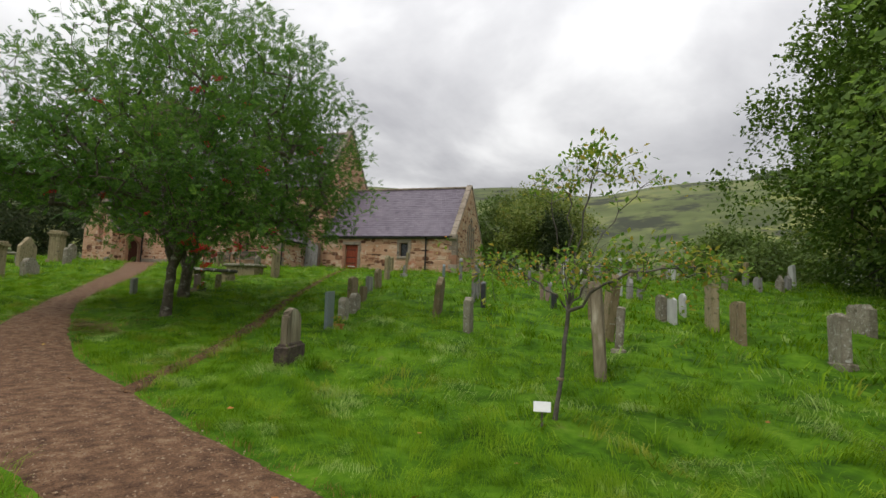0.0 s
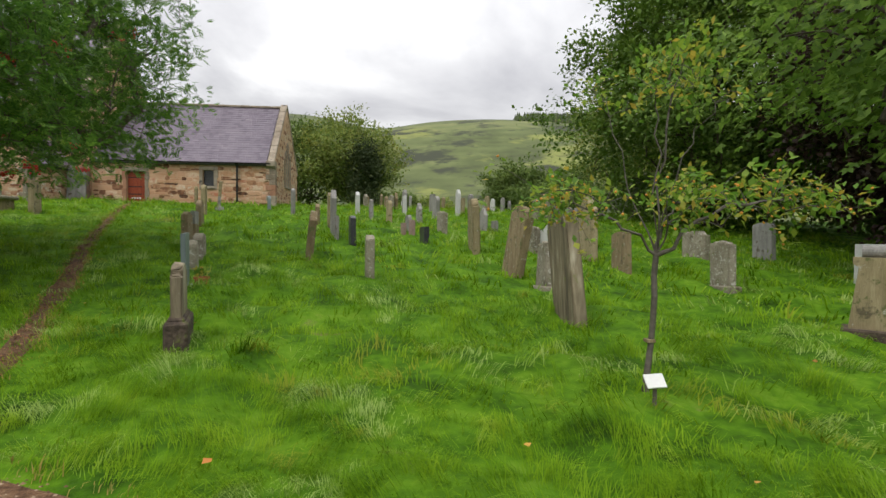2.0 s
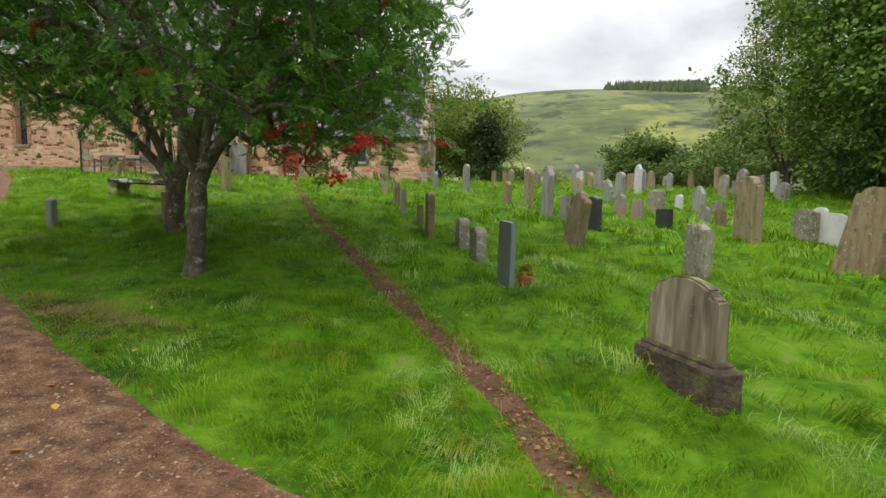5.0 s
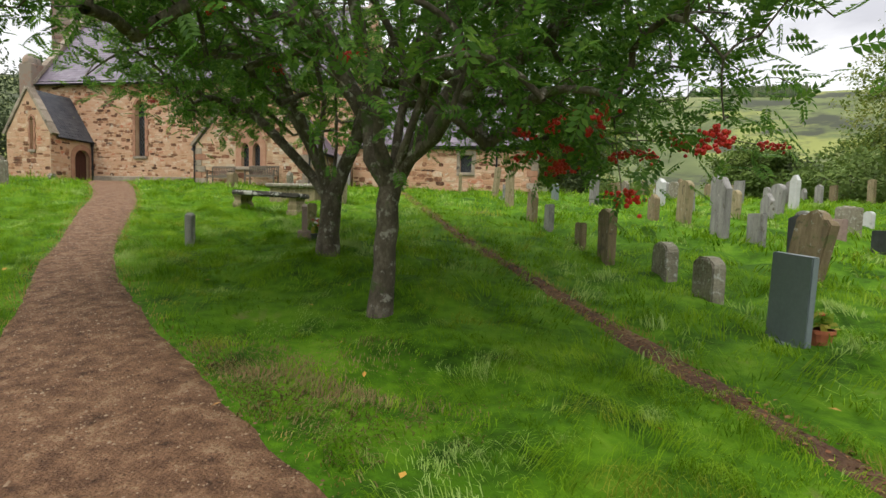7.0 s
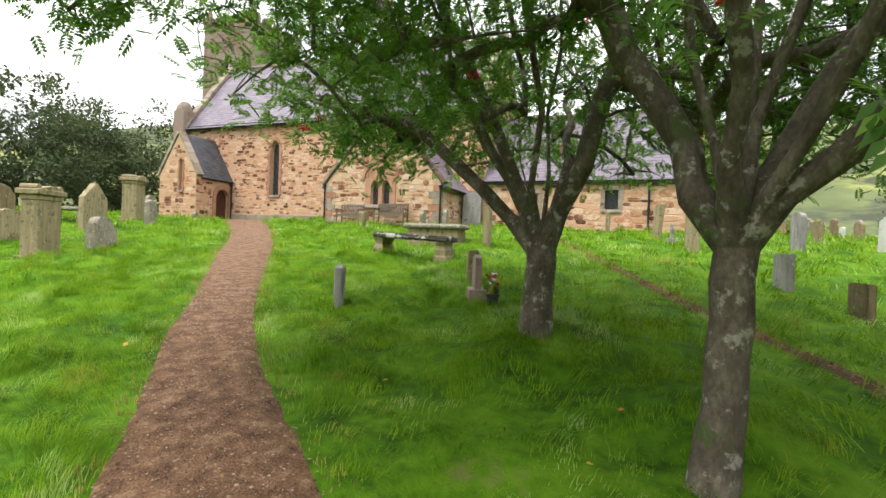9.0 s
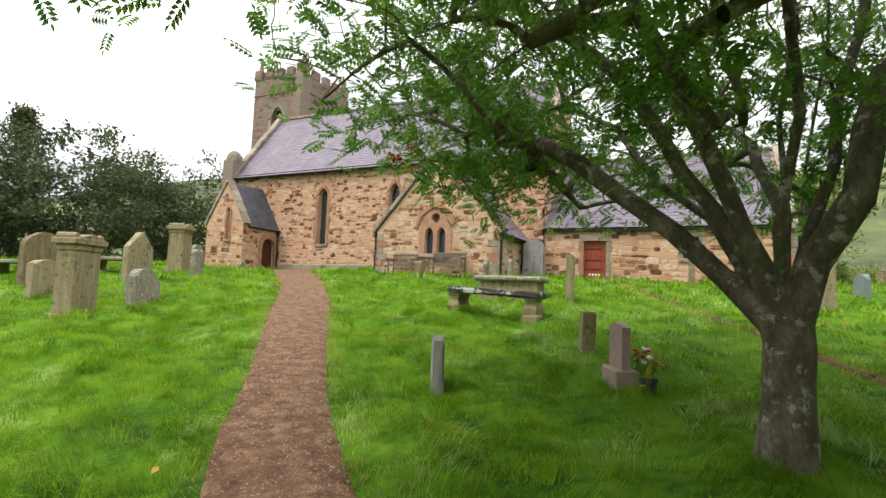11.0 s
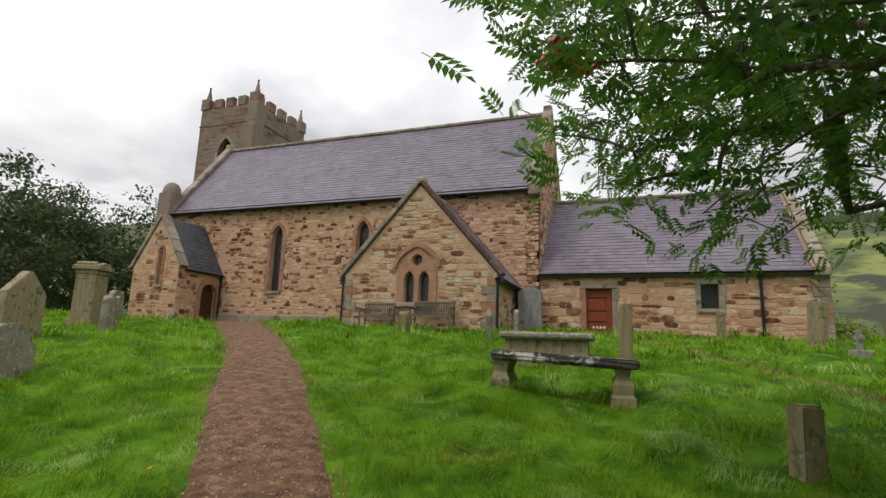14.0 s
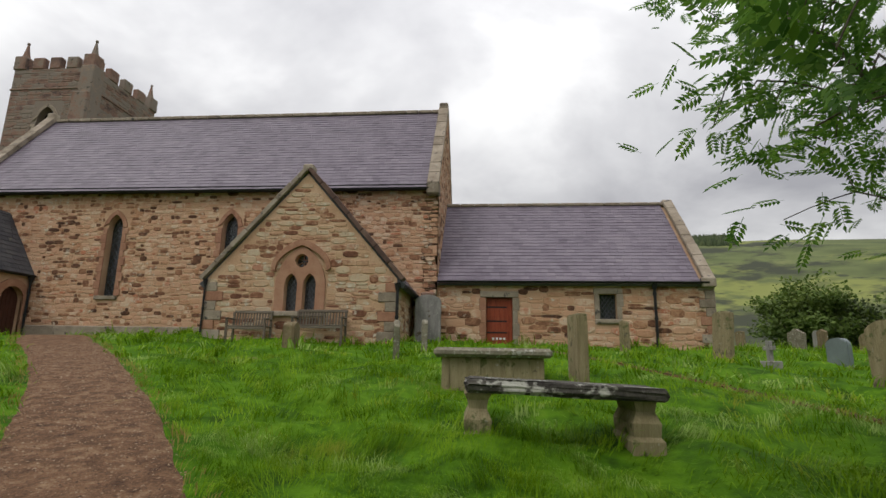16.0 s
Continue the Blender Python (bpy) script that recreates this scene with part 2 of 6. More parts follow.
M_COPPER = mat("copper_beech_leaves", [(0.034, 0.020, 0.019), (0.062, 0.034, 0.028), (0.095, 0.056, 0.040)], 0.4, 0.5, 0, rand=0.5, fine=1.5, trans=0.25)
M_DARKLEAF = mat("dark_wood_leaves", [(0.043, 0.061, 0.029), (0.059, 0.083, 0.037), (0.083, 0.110, 0.045), (0.125, 0.133, 0.05)], 0.25, 0.7, 0, rand=0.35, fine=0.9, trans=0.3, spec=0.15)
M_APPLE = mat("sapling_leaves", [(0.09, 0.19, 0.022), (0.14, 0.27, 0.03), (0.24, 0.34, 0.04), (0.44, 0.33, 0.05)], 1.2, 0.5, 0, rand=0.7, fine=4, trans=0.5)
M_SAPBARK = mat("sapling_bark", [(0.07, 0.06, 0.05), (0.13, 0.115, 0.09)], 20, 0.8, 0.3, 60)
M_SYCB = mat("bright_sycamore_leaves", [(0.085, 0.165, 0.026), (0.14, 0.24, 0.036), (0.20, 0.32, 0.05), (0.28, 0.40, 0.07)], 0.35, 0.55, 0, rand=0.5, fine=1.5, trans=0.6, spec=0.35)
M_HEDGE = mat("hedge_leaves", [(0.068, 0.112, 0.024), (0.110, 0.168, 0.034), (0.17, 0.225, 0.046)], 0.3, 0.7, 0, rand=0.4, trans=0.35)
M_PETAL_R = mat("red_petals", [(0.45, 0.02, 0.02), (0.6, 0.06, 0.05)], 12, 0.5, 0, rand=0.4)
M_PETAL_W = mat("white_petals", [(0.65, 0.64, 0.6), (0.75, 0.74, 0.7)], 12, 0.5, 0, rand=0.4)
M_FALLEN = mat("fallen_leaves", [(0.42, 0.15, 0.03), (0.50, 0.30, 0.05), (0.30, 0.09, 0.03)], 4, 0.7, 0, rand=0.8)
M_LITTER = mat("brown_litter", [(0.05, 0.022, 0.012), (0.13, 0.052, 0.024), (0.22, 0.095, 0.04), (0.32, 0.19, 0.08)], 4, 0.85, 0, rand=0.8)

glass = bpy.data.materials.new("old_window_glass")
glass.use_nodes = True
gb = glass.node_tree.nodes["Principled BSDF"]
gb.inputs["Base Color"].default_value = (0.10, 0.11, 0.12, 1)
gb.inputs["Specular IOR Level"].default_value = 0.25
gb.inputs["Roughness"].default_value = 0.12
gb.inputs["Transmission Weight"].default_value = 0.6

# the hillside: pasture, bracken and heather, darker scrub in patches
hill_mat = mat("hill_pasture", [(0.045, 0.055, 0.022), (0.080, 0.10, 0.034), (0.12, 0.145, 0.05), (0.18, 0.19, 0.075)], 0.008, 0.95, 0.0, fine=0.04, stretch=(1, 1, 2.5),
               spots=[((0.19, 0.21, 0.055), 0.54, 0.009), ((0.040, 0.046, 0.026), 0.52, 0.012), ((0.045, 0.055, 0.028), 0.60, 0.045)])

# ---- helpers for building ----
rng = np.random.default_rng(7)


def keep(ob, parent):
    ob.parent = parent
    ob.matrix_parent_inverse = parent.matrix_basis.inverted()
    return ob


def mesh(name, verts, faces, material, parent=None, smooth=False):
    me = bpy.data.meshes.new(name)
    me.from_pydata([tuple(map(float, v)) for v in verts], [], [tuple(map(int, f)) for f in faces])
    me.materials.append(material)
    if smooth:
        me.polygons.foreach_set("use_smooth", [True] * len(me.polygons))
    ob = new(name, me)
    return ob if parent is None else keep(ob, parent)


def big_mesh(name, verts, sizes, loops, material, parent=None, smooth=False):
    """A large mesh from arrays: all its corner indices one after another, and the corners of each face."""
    me = bpy.data.meshes.new(name)
    verts, sizes, loops = np.asarray(verts, np.float32), np.asarray(sizes, np.int32), np.asarray(loops, np.int32)
    me.vertices.add(len(verts))
    me.vertices.foreach_set("co", verts.ravel())
    me.loops.add(len(loops))
    me.loops.foreach_set("vertex_index", loops)
    me.polygons.add(len(sizes))
    me.polygons.foreach_set("loop_start", np.concatenate([[0], np.cumsum(sizes)[:-1]]).astype(np.int32))
    if smooth:
        me.polygons.foreach_set("use_smooth", np.ones(len(sizes), bool))
    me.update(calc_edges=True)
    me.validate()
    me.materials.append(material)
    ob = new(name, me)
    return ob if parent is None else keep(ob, parent)


def part(name, bm, material, parent=None, label="", smooth=False):
    me = bpy.data.meshes.new(name)
    bmesh.ops.recalc_face_normals(bm, faces=bm.faces)
    bm.to_mesh(me)
    bm.free()
    me.materials.append(material)
    if smooth:
        me.polygons.foreach_set("use_smooth", [True] * len(me.polygons))
    ob = new(name, me)
    if parent is not None:
        keep(ob, parent)
    if label:
        tagged(ob, label)
    return ob


def box(bm, x0, x1, y0, y1, z0, z1, bevel=0.0, m=None):
    r = bmesh.ops.create_cube(bm, size=1)
    vs = r["verts"]
    for v in vs:
        v.co = Vector(((x0 + x1) / 2 + v.co.x * (x1 - x0), (y0 + y1) / 2 + v.co.y * (y1 - y0), (z0 + z1) / 2 + v.co.z * (z1 - z0)))
    if bevel:
        es = list({e for v in vs for e in v.link_edges})
        r = bmesh.ops.bevel(bm, geom=es, offset=bevel, segments=1, affect="EDGES")
        vs = list({v for f in r["faces"] for v in f.verts} | {v for v in vs if v.is_valid})
    if m is not None:
        bmesh.ops.transform(bm, matrix=m, verts=[v for v in vs if v.is_valid])
    return vs


def boxed(x0, x1, y0, y1, z0, z1, bevel=0.0, m=None):
    bm = bmesh.new()
    box(bm, x0, x1, y0, y1, z0, z1, bevel, m)
    return bm


def empty(name, x, y, z, rz=0.0):
    ob = new(name)
    ob.empty_display_size = 0.2
    ob.matrix_basis = pose(x, y, z, 0, 0, rz)
    return ob


def slab(outline, thick, holes=()):
    """An upright plate in the xz plane (outline and holes as lists of x, z), from y = 0 to y = thick."""
    bm = bmesh.new()
    edges = []
    for loop in (outline, *holes):
        vs = [bm.verts.new((x, 0, z)) for x, z in loop]
        edges += [bm.edges.new((vs[i], vs[(i + 1) % len(vs)])) for i in range(len(vs))]
    bmesh.ops.triangle_fill(bm, use_beauty=True, use_dissolve=False, edges=edges)
    r = bmesh.ops.extrude_face_region(bm, geom=list(bm.faces))
    for v in r["geom"]:
        if isinstance(v, bmesh.types.BMVert):
            v.co.y += thick
    return bm


# ---- the ground ----
def base_z(x, y):
    """The lie of the land: the churchyard rising to the church, and the valley and hills beyond it."""
    x, y = np.asarray(x, float), np.asarray(y, float)
    u, v = np.clip(x, -30, 40) / 10, (np.clip(y, -36, 4) + 15) / 10
    z = (-1.025 - 0.317 * u + 1.195 * v - 0.002 * u * u - 0.001 * u * v + 0.023 * v * v - 0.106 * v**3 - 0.012 * u * u * v + 0.074 * u * v * v)
    z = z - 0.42 * np.exp(-((x + 17.8) ** 2 + (y + 1.2) ** 2) / 12.0)
    z = z + 0.20 * np.exp(-((x - 4.2) ** 2 + (y + 19.3) ** 2) / 4.0)
    # beyond the yard the land falls a little and then rises in hills to the north
    d = np.hypot(x - 8, y + 12)
    z = z - 5.0 * np.clip((d - 48) / 90, 0, 1) ** 1.2
    r = np.hypot(x - 8, y + 25)
    az = np.degrees(np.arctan2(x - 8, y + 25))
    rise = np.clip((r - 170) / 600, 0, 1)
    rise = rise * rise * (3 - 2 * rise)
    crest = 150 + 7 * np.exp(-((az - 11) / 8) ** 2) - 9 * np.exp(-((az + 1) / 4) ** 2) + 6 * np.exp(-((az + 10) / 6) ** 2) - 42 * (1 - np.exp(-(np.clip(az - 22, 0, 90) / 22) ** 2))
    crest = crest * (0.16 + 0.84 * np.exp(-(np.clip(np.abs(az - 5) - 45, 0, 200) / 30) ** 2))
    return z + rise * crest * np.clip(1.15 - 0.15 * r / 770, 0.2, 1.1)


# edges of the gravel path, from the gate to the porch
PATH_S = [(19.5, -33.0), (15.0, -30.6), (12.4, -29.1), (10.0, -28.3), (7.2, -27.0), (4.9, -25.2), (2.95, -23.3), (1.6, -21.85), (0.1, -20.3), (-1.65, -18.3), (-4.2, -15.4), (-7.3, -11.8), (-11.3, -7.9), (-15.2, -3.9), (-18.5, -2.4)]
PATH_N = [(20.5, -30.9), (16.0, -28.9), (12.7, -27.55), (10.6, -26.5), (8.2, -25.4), (6.13, -24.16), (4.28, -22.66), (3.02, -21.68), (1.6, -20.4), (0.35, -19.1), (-1.3, -17.1), (-4.3, -13.3), (-6.1, -11.2), (-10.0, -7.0), (-14.0, -2.9), (-18.5, -0.5)]
TRACK = [(10.3, -26.6), (9.75, -25.4), (9.4, -24.3), (8.74, -22.8), (7.38, -19.7), (5.68, -16.0), (4.4, -12.8), (3.1, -9.6), (1.6, -5.6), (0.2, -2.0), (-0.3, -0.2)]


def spline(pts, n):
    """n points at even steps along a smooth line through pts."""
    p = np.array([pts[0], *pts, pts[-1]], float)
    out = []
    for i in range(1, len(p) - 2):
        for t in np.linspace(0, 1, 20, endpoint=False):
            a, b, c, d = p[i - 1], p[i], p[i + 1], p[i + 2]
            out.append(0.5 * (2 * b + (c - a) * t + (2 * a - 5 * b + 4 * c - d) * t * t + (3 * b - a - 3 * c + d) * t**3))
    out = np.array([*out, p[-1]])
    s = np.concatenate([[0], np.cumsum(np.hypot(*np.diff(out, axis=0).T))])
    q = np.linspace(0, s[-1], n)
    return np.stack([np.interp(q, s, out[:, 0]), np.interp(q, s, out[:, 1])], 1)


path_s, path_n = spline(PATH_S, 420), spline(PATH_N, 420)
track_c = spline(TRACK, 260)
path_mid = (path_s + path_n) / 2


def wobble(n, amount, step, seed):
    r = np.random.default_rng(seed)
    k = r.normal(0, amount, max(4, n // step))
    return np.interp(np.arange(n), np.linspace(0, n - 1, len(k)), k)


path_s = path_s + wobble(420, 0.035, 14, 1)[:, None] * np.array([0.6, 0.6]) + wobble(420, 0.010, 2, 2)[:, None]
path_n = path_n + wobble(420, 0.035, 14, 3)[:, None] * np.array([0.6, 0.6]) + wobble(420, 0.010, 2, 4)[:, None]


def near_line(x, y, line):
    """Distance from each point to a line of close points."""
    out = np.full(len(x), 1e9)
    for i in range(0, len(line), 2):
        np.minimum(out, (x - line[i, 0]) ** 2 + (y - line[i, 1]) ** 2, out=out)
    return np.sqrt(out)


POLY = np.concatenate([path_s, path_n[::-1]])


def path_gap(x, y):
    """How far each point lies from the gravel path; below zero on it."""
    d = np.minimum(near_line(x, y, path_s), near_line(x, y, path_n))
    c = np.zeros(len(x), bool)
    for (x1, y1), (x2, y2) in zip(POLY, np.roll(POLY, 1, 0)):
        if y1 != y2:
            c ^= ((y1 > y) != (y2 > y)) & (x < (x2 - x1) * (y - y1) / (y2 - y1) + x1)
    return np.where(c, -d, d)


def on_path(x, y, grow=0.0):
    return path_gap(x, y) < grow


def ground_z(x, y):
    """The turf's height: the lie of the land with low tussocks, smooth along the path and the track."""
    x, y = np.asarray(x, float), np.asarray(y, float)
    bump = np.zeros_like(x)
    for i in range(9):
        a, f = i * 2.4 + 0.5, 2.2 + 0.75 * i
        bump = bump + np.sin((x * math.cos(a) + y * math.sin(a)) * f + 1.7 * i + 0.8 * np.sin(x * 0.7 + i)) / (1 + 0.28 * i)
    shape = x.shape
    xf, yf = x.ravel(), y.ravel()
    near = np.hypot(xf - 2, yf + 18) < 34
    mask = np.zeros(len(xf))
    if near.any():
        d = path_gap(xf[near], yf[near])
        d = np.minimum(d, near_line(xf[near], yf[near], track_c[::2]) - 0.2)
        mask[near] = np.clip((d - 0.15) / 0.8, 0, 1)
    return base_z(x, y) + 0.042 * bump * mask.reshape(shape)


def steps(a, b, fine, reach, grow=1.22):
    mid = list(np.arange(a, b + 1e-6, fine))
    w, lo = fine, mid[0]
    left = []
    while lo > -reach:
        w *= grow
        lo -= w
        left.append(lo)
    w, hi = fine, mid[-1]
    right = []
    while hi < reach:
        w *= grow
        hi += w
        right.append(hi)
    return np.array(left[::-1] + mid + right)


gx, gy = steps(-20, 28, 0.3, 2600, 1.13), steps(-36, 0, 0.3, 2600, 1.13)
XX, YY = np.meshgrid(gx, gy)
ZZ = ground_z(XX, YY)
nx, ny = len(gx), len(gy)
idx = np.arange(nx * ny).reshape(ny, nx)
quads = np.stack([idx[:-1, :-1], idx[:-1, 1:], idx[1:, 1:], idx[1:, :-1]], -1).reshape(-1, 4)
ground = big_mesh("ground", np.stack([XX, YY, ZZ], -1).reshape(-1, 3), np.full(len(quads), 4), quads.ravel(), M_GROUND, smooth=True)
tagged(ground, "green churchyard turf with open hills rising beyond", "ground", kind="structure")
ground.data.materials.append(hill_mat)
cx, cy = XX[:-1, :-1].ravel(), YY[:-1, :-1].ravel()
ground.data.polygons.foreach_set("material_index", (np.hypot(cx - 8, cy + 12) > 110).astype(np.int32))


def strip(name, a, b, lift, material, rows=8, crown=0.0):
    n = len(a)
    t = np.linspace(0, 1, rows)
    p = a[:, None, :] * (1 - t)[None, :, None] + b[:, None, :] * t[None, :, None]
    z = ground_z(p[..., 0], p[..., 1]) + lift * np.clip(np.minimum(t, 1 - t) * 12, 0, 1)[None, :] - 0.012 * (np.minimum(t, 1 - t) == 0)[None, :]
    v = np.concatenate([p, z[..., None]], -1).reshape(-1, 3)
    k = np.arange(n * rows).reshape(n, rows)
    q = np.stack([k[:-1, :-1], k[:-1, 1:], k[1:, 1:], k[1:, :-1]], -1).reshape(-1, 4)
    return big_mesh(name, v, np.full(len(q), 4), q.ravel(), material, smooth=True)


gravel_path = tagged(strip("path", path_s, path_n, 0.03, M_GRAVEL), "reddish brown gravel path curving to the church porch", "path", kind="structure")
tn = np.gradient(track_c, axis=0)
tn = np.stack([-tn[:, 1], tn[:, 0]], 1) / np.hypot(tn[:, 0], tn[:, 1])[:, None]
tw = 0.115 + wobble(260, 0.028, 4, 9) + np.linspace(0.05, -0.02, 260)
trodden = tagged(strip("trodden_track", track_c + tn * tw[:, None], track_c - tn * tw[:, None], 0.02, M_DIRT, 5), "narrow trodden earth track across the grass", "track", kind="structure")

# ---- the church ----
church = tagged(empty("church", -10.0, 3.4, 0.4), "red and buff sandstone parish church with slate roofs and battlemented tower", "church")
IDENT = Matrix.Identity(4)


def arch(cx, z0, w, h, n=7):
    """A pointed opening: its sill at z0, its point at z0 + h."""
    rise = min(0.86 * w, h * 0.6)
    zs, r = z0 + h - rise, w
    pts = [(cx - w / 2, z0), (cx + w / 2, z0)]
    right = [(cx - w / 2 + r * math.cos(a), zs + r * math.sin(a) * rise / (0.866 * w)) for a in np.linspace(0, math.pi / 3, n)]
    left = [(2 * cx - x, z) for x, z in right[::-1][1:]]
    return pts + right[:] + left if abs(zs - z0) > 1e-6 else right + left


def round_arch(cx, z0, w, h, n=9):
    zs = z0 + h - w / 2
    return [(cx - w / 2, z0), (cx + w / 2, z0)] + [(cx + w / 2 * math.cos(a), zs + w / 2 * math.sin(a)) for a in np.linspace(0, math.pi, n)]


def rect(u0, u1, z0, z1):
    return [(u0, z0), (u1, z0), (u1, z1), (u0, z1)]


STONES = []
for k in range(10):
    r = np.random.default_rng(100 + k)
    j = lambda: r.uniform(-0.13, 0.13)
    # a rounded, uneven eight-cornered block face
    base, top = [], []
    for cx_, cz_ in ((-0.5, -0.5), (0.5, -0.5), (0.5, 0.5), (-0.5, 0.5)):
        a, b = r.uniform(0.1, 0.3), r.uniform(0.12, 0.38)
        p, q = (cx_ * (1 - 2 * a), cz_ * (1 + j() * 0.5)), (cx_ * (1 + j() * 0.3), cz_ * (1 - 2 * b))
        base += [q, p] if cx_ * cz_ > 0 else [p, q]
    top = [(x * 0.9, -1 + r.uniform(-0.25, 0.25), z * 0.84) for x, z in base]
    me = bpy.data.meshes.new("stone")
    me.from_pydata([(x, 0, z) for x, z in base] + top, [], [tuple(range(8, 16))] + [(i, (i + 1) % 8, 8 + (i + 1) % 8, 8 + i) for i in range(8)])
    STONES.append(me)


def rubble(parent, m, u0, u1, z0, top, holes, material, apart=None, seed=1, course=(0.12, 0.27), run=(0.15, 0.5)):
    """Random coursed stones proud of the mortar. holes: u0, u1, z0, z1 to leave free. apart: which stones are pieces of their own."""
    r = np.random.default_rng(seed)
    joined_v, joined_f, pieces = [], [], []
    z = z0
    zmax = max(top(u) for u in np.linspace(u0, u1, 40))
    while z < zmax:
        h = r.uniform(*course)
        u = u0 - r.uniform(0, 0.2)
        while u < u1:
            w = r.uniform(*run) * (1.3 if h > 0.24 else 1)
            a, b = max(u, u0 + 0.01), min(u + w, u1 - 0.01)
            u += w
            if b - a < 0.09:
                continue
            zl, zr = z + r.uniform(-0.02, 0.03), z + h + r.uniform(-0.03, 0.02)
            sway = 0.05 * math.sin(a * 1.3 + z * 2.1 + seed) + 0.03 * math.sin(a * 3.7 + z)
            zl, zr = zl + sway, zr + sway
            lim = min(top(a), top(b)) - 0.03
            zr = min(zr, lim)
            if zr - zl < 0.06:
                continue
            mid_u, mid_z = (a + b) / 2, (zl + zr) / 2
            if any(a < q[1] and b > q[0] and zl < q[3] and zr > q[2] for q in holes):
                cut = [q for q in holes if a < q[1] and b > q[0] and zl < q[3] and zr > q[2]][0]
                if a < cut[0] - 0.08:
                    b = cut[0]
                elif b > cut[1] + 0.08:
                    a = cut[1]
                else:
                    continue
                mid_u = (a + b) / 2
                if any(a < q[1] and b > q[0] and zl < q[3] and zr > q[2] for q in holes):
                    continue
            if zr - zl > 0.17 and r.random() < 0.45:
                cut = zl + (zr - zl) * r.uniform(0.35, 0.65)
                lays = [(zl, cut), (cut, zr)]
            else:
                lays = [(zl, zr)]
            for zl, zr in lays:
                mid_z = (zl + zr) / 2
                me = STONES[r.integers(10)]
                mm = m @ Matrix.Translation((mid_u, 0, mid_z)) @ Matrix.Diagonal((b - a - 0.012, r.uniform(0.006, 0.022), zr - zl - 0.01, 1))
                if apart and apart(mid_u, mid_z):
                    pieces.append((me, mm))
                else:
                    k = len(joined_v)
                    joined_v += [tuple(mm @ v.co) for v in me.vertices]
                    joined_f += [tuple(i + k for i in p.vertices) for p in me.polygons]
        z += h
    for me, mm in pieces[300:]:
        k = len(joined_v)
        joined_v += [tuple(mm @ v.co) for v in me.vertices]
        joined_f += [tuple(i + k for i in p.vertices) for p in me.polygons]
    if joined_v:
        tagged(mesh("stonework", joined_v, joined_f, material, parent), kind="stuff")
    for me, mm in pieces[:300]:
        if not me.materials:
            me.materials.append(material)
        ob = new("stone", me)
        ob.matrix_basis = mm
        if me.materials[0] != material:
            ob.material_slots[0].link = "OBJECT"
            ob.material_slots[0].material = material
        ob.parent = parent
        ob.matrix_parent_inverse = IDENT


def child(ob, parent=church):
    """Hang ob, built in world places, under a part of the church."""
    ob.parent = parent
    ob.matrix_parent_inverse = church.matrix_basis.inverted()
    return ob


def placed(bm, m):
    bmesh.ops.transform(bm, matrix=m, verts=list(bm.verts))
    return bm


def wall(name, m, outline, holes, thick=0.6, material=M_MORTAR):
    return child(part(name, placed(slab(outline, thick, holes), m), material))




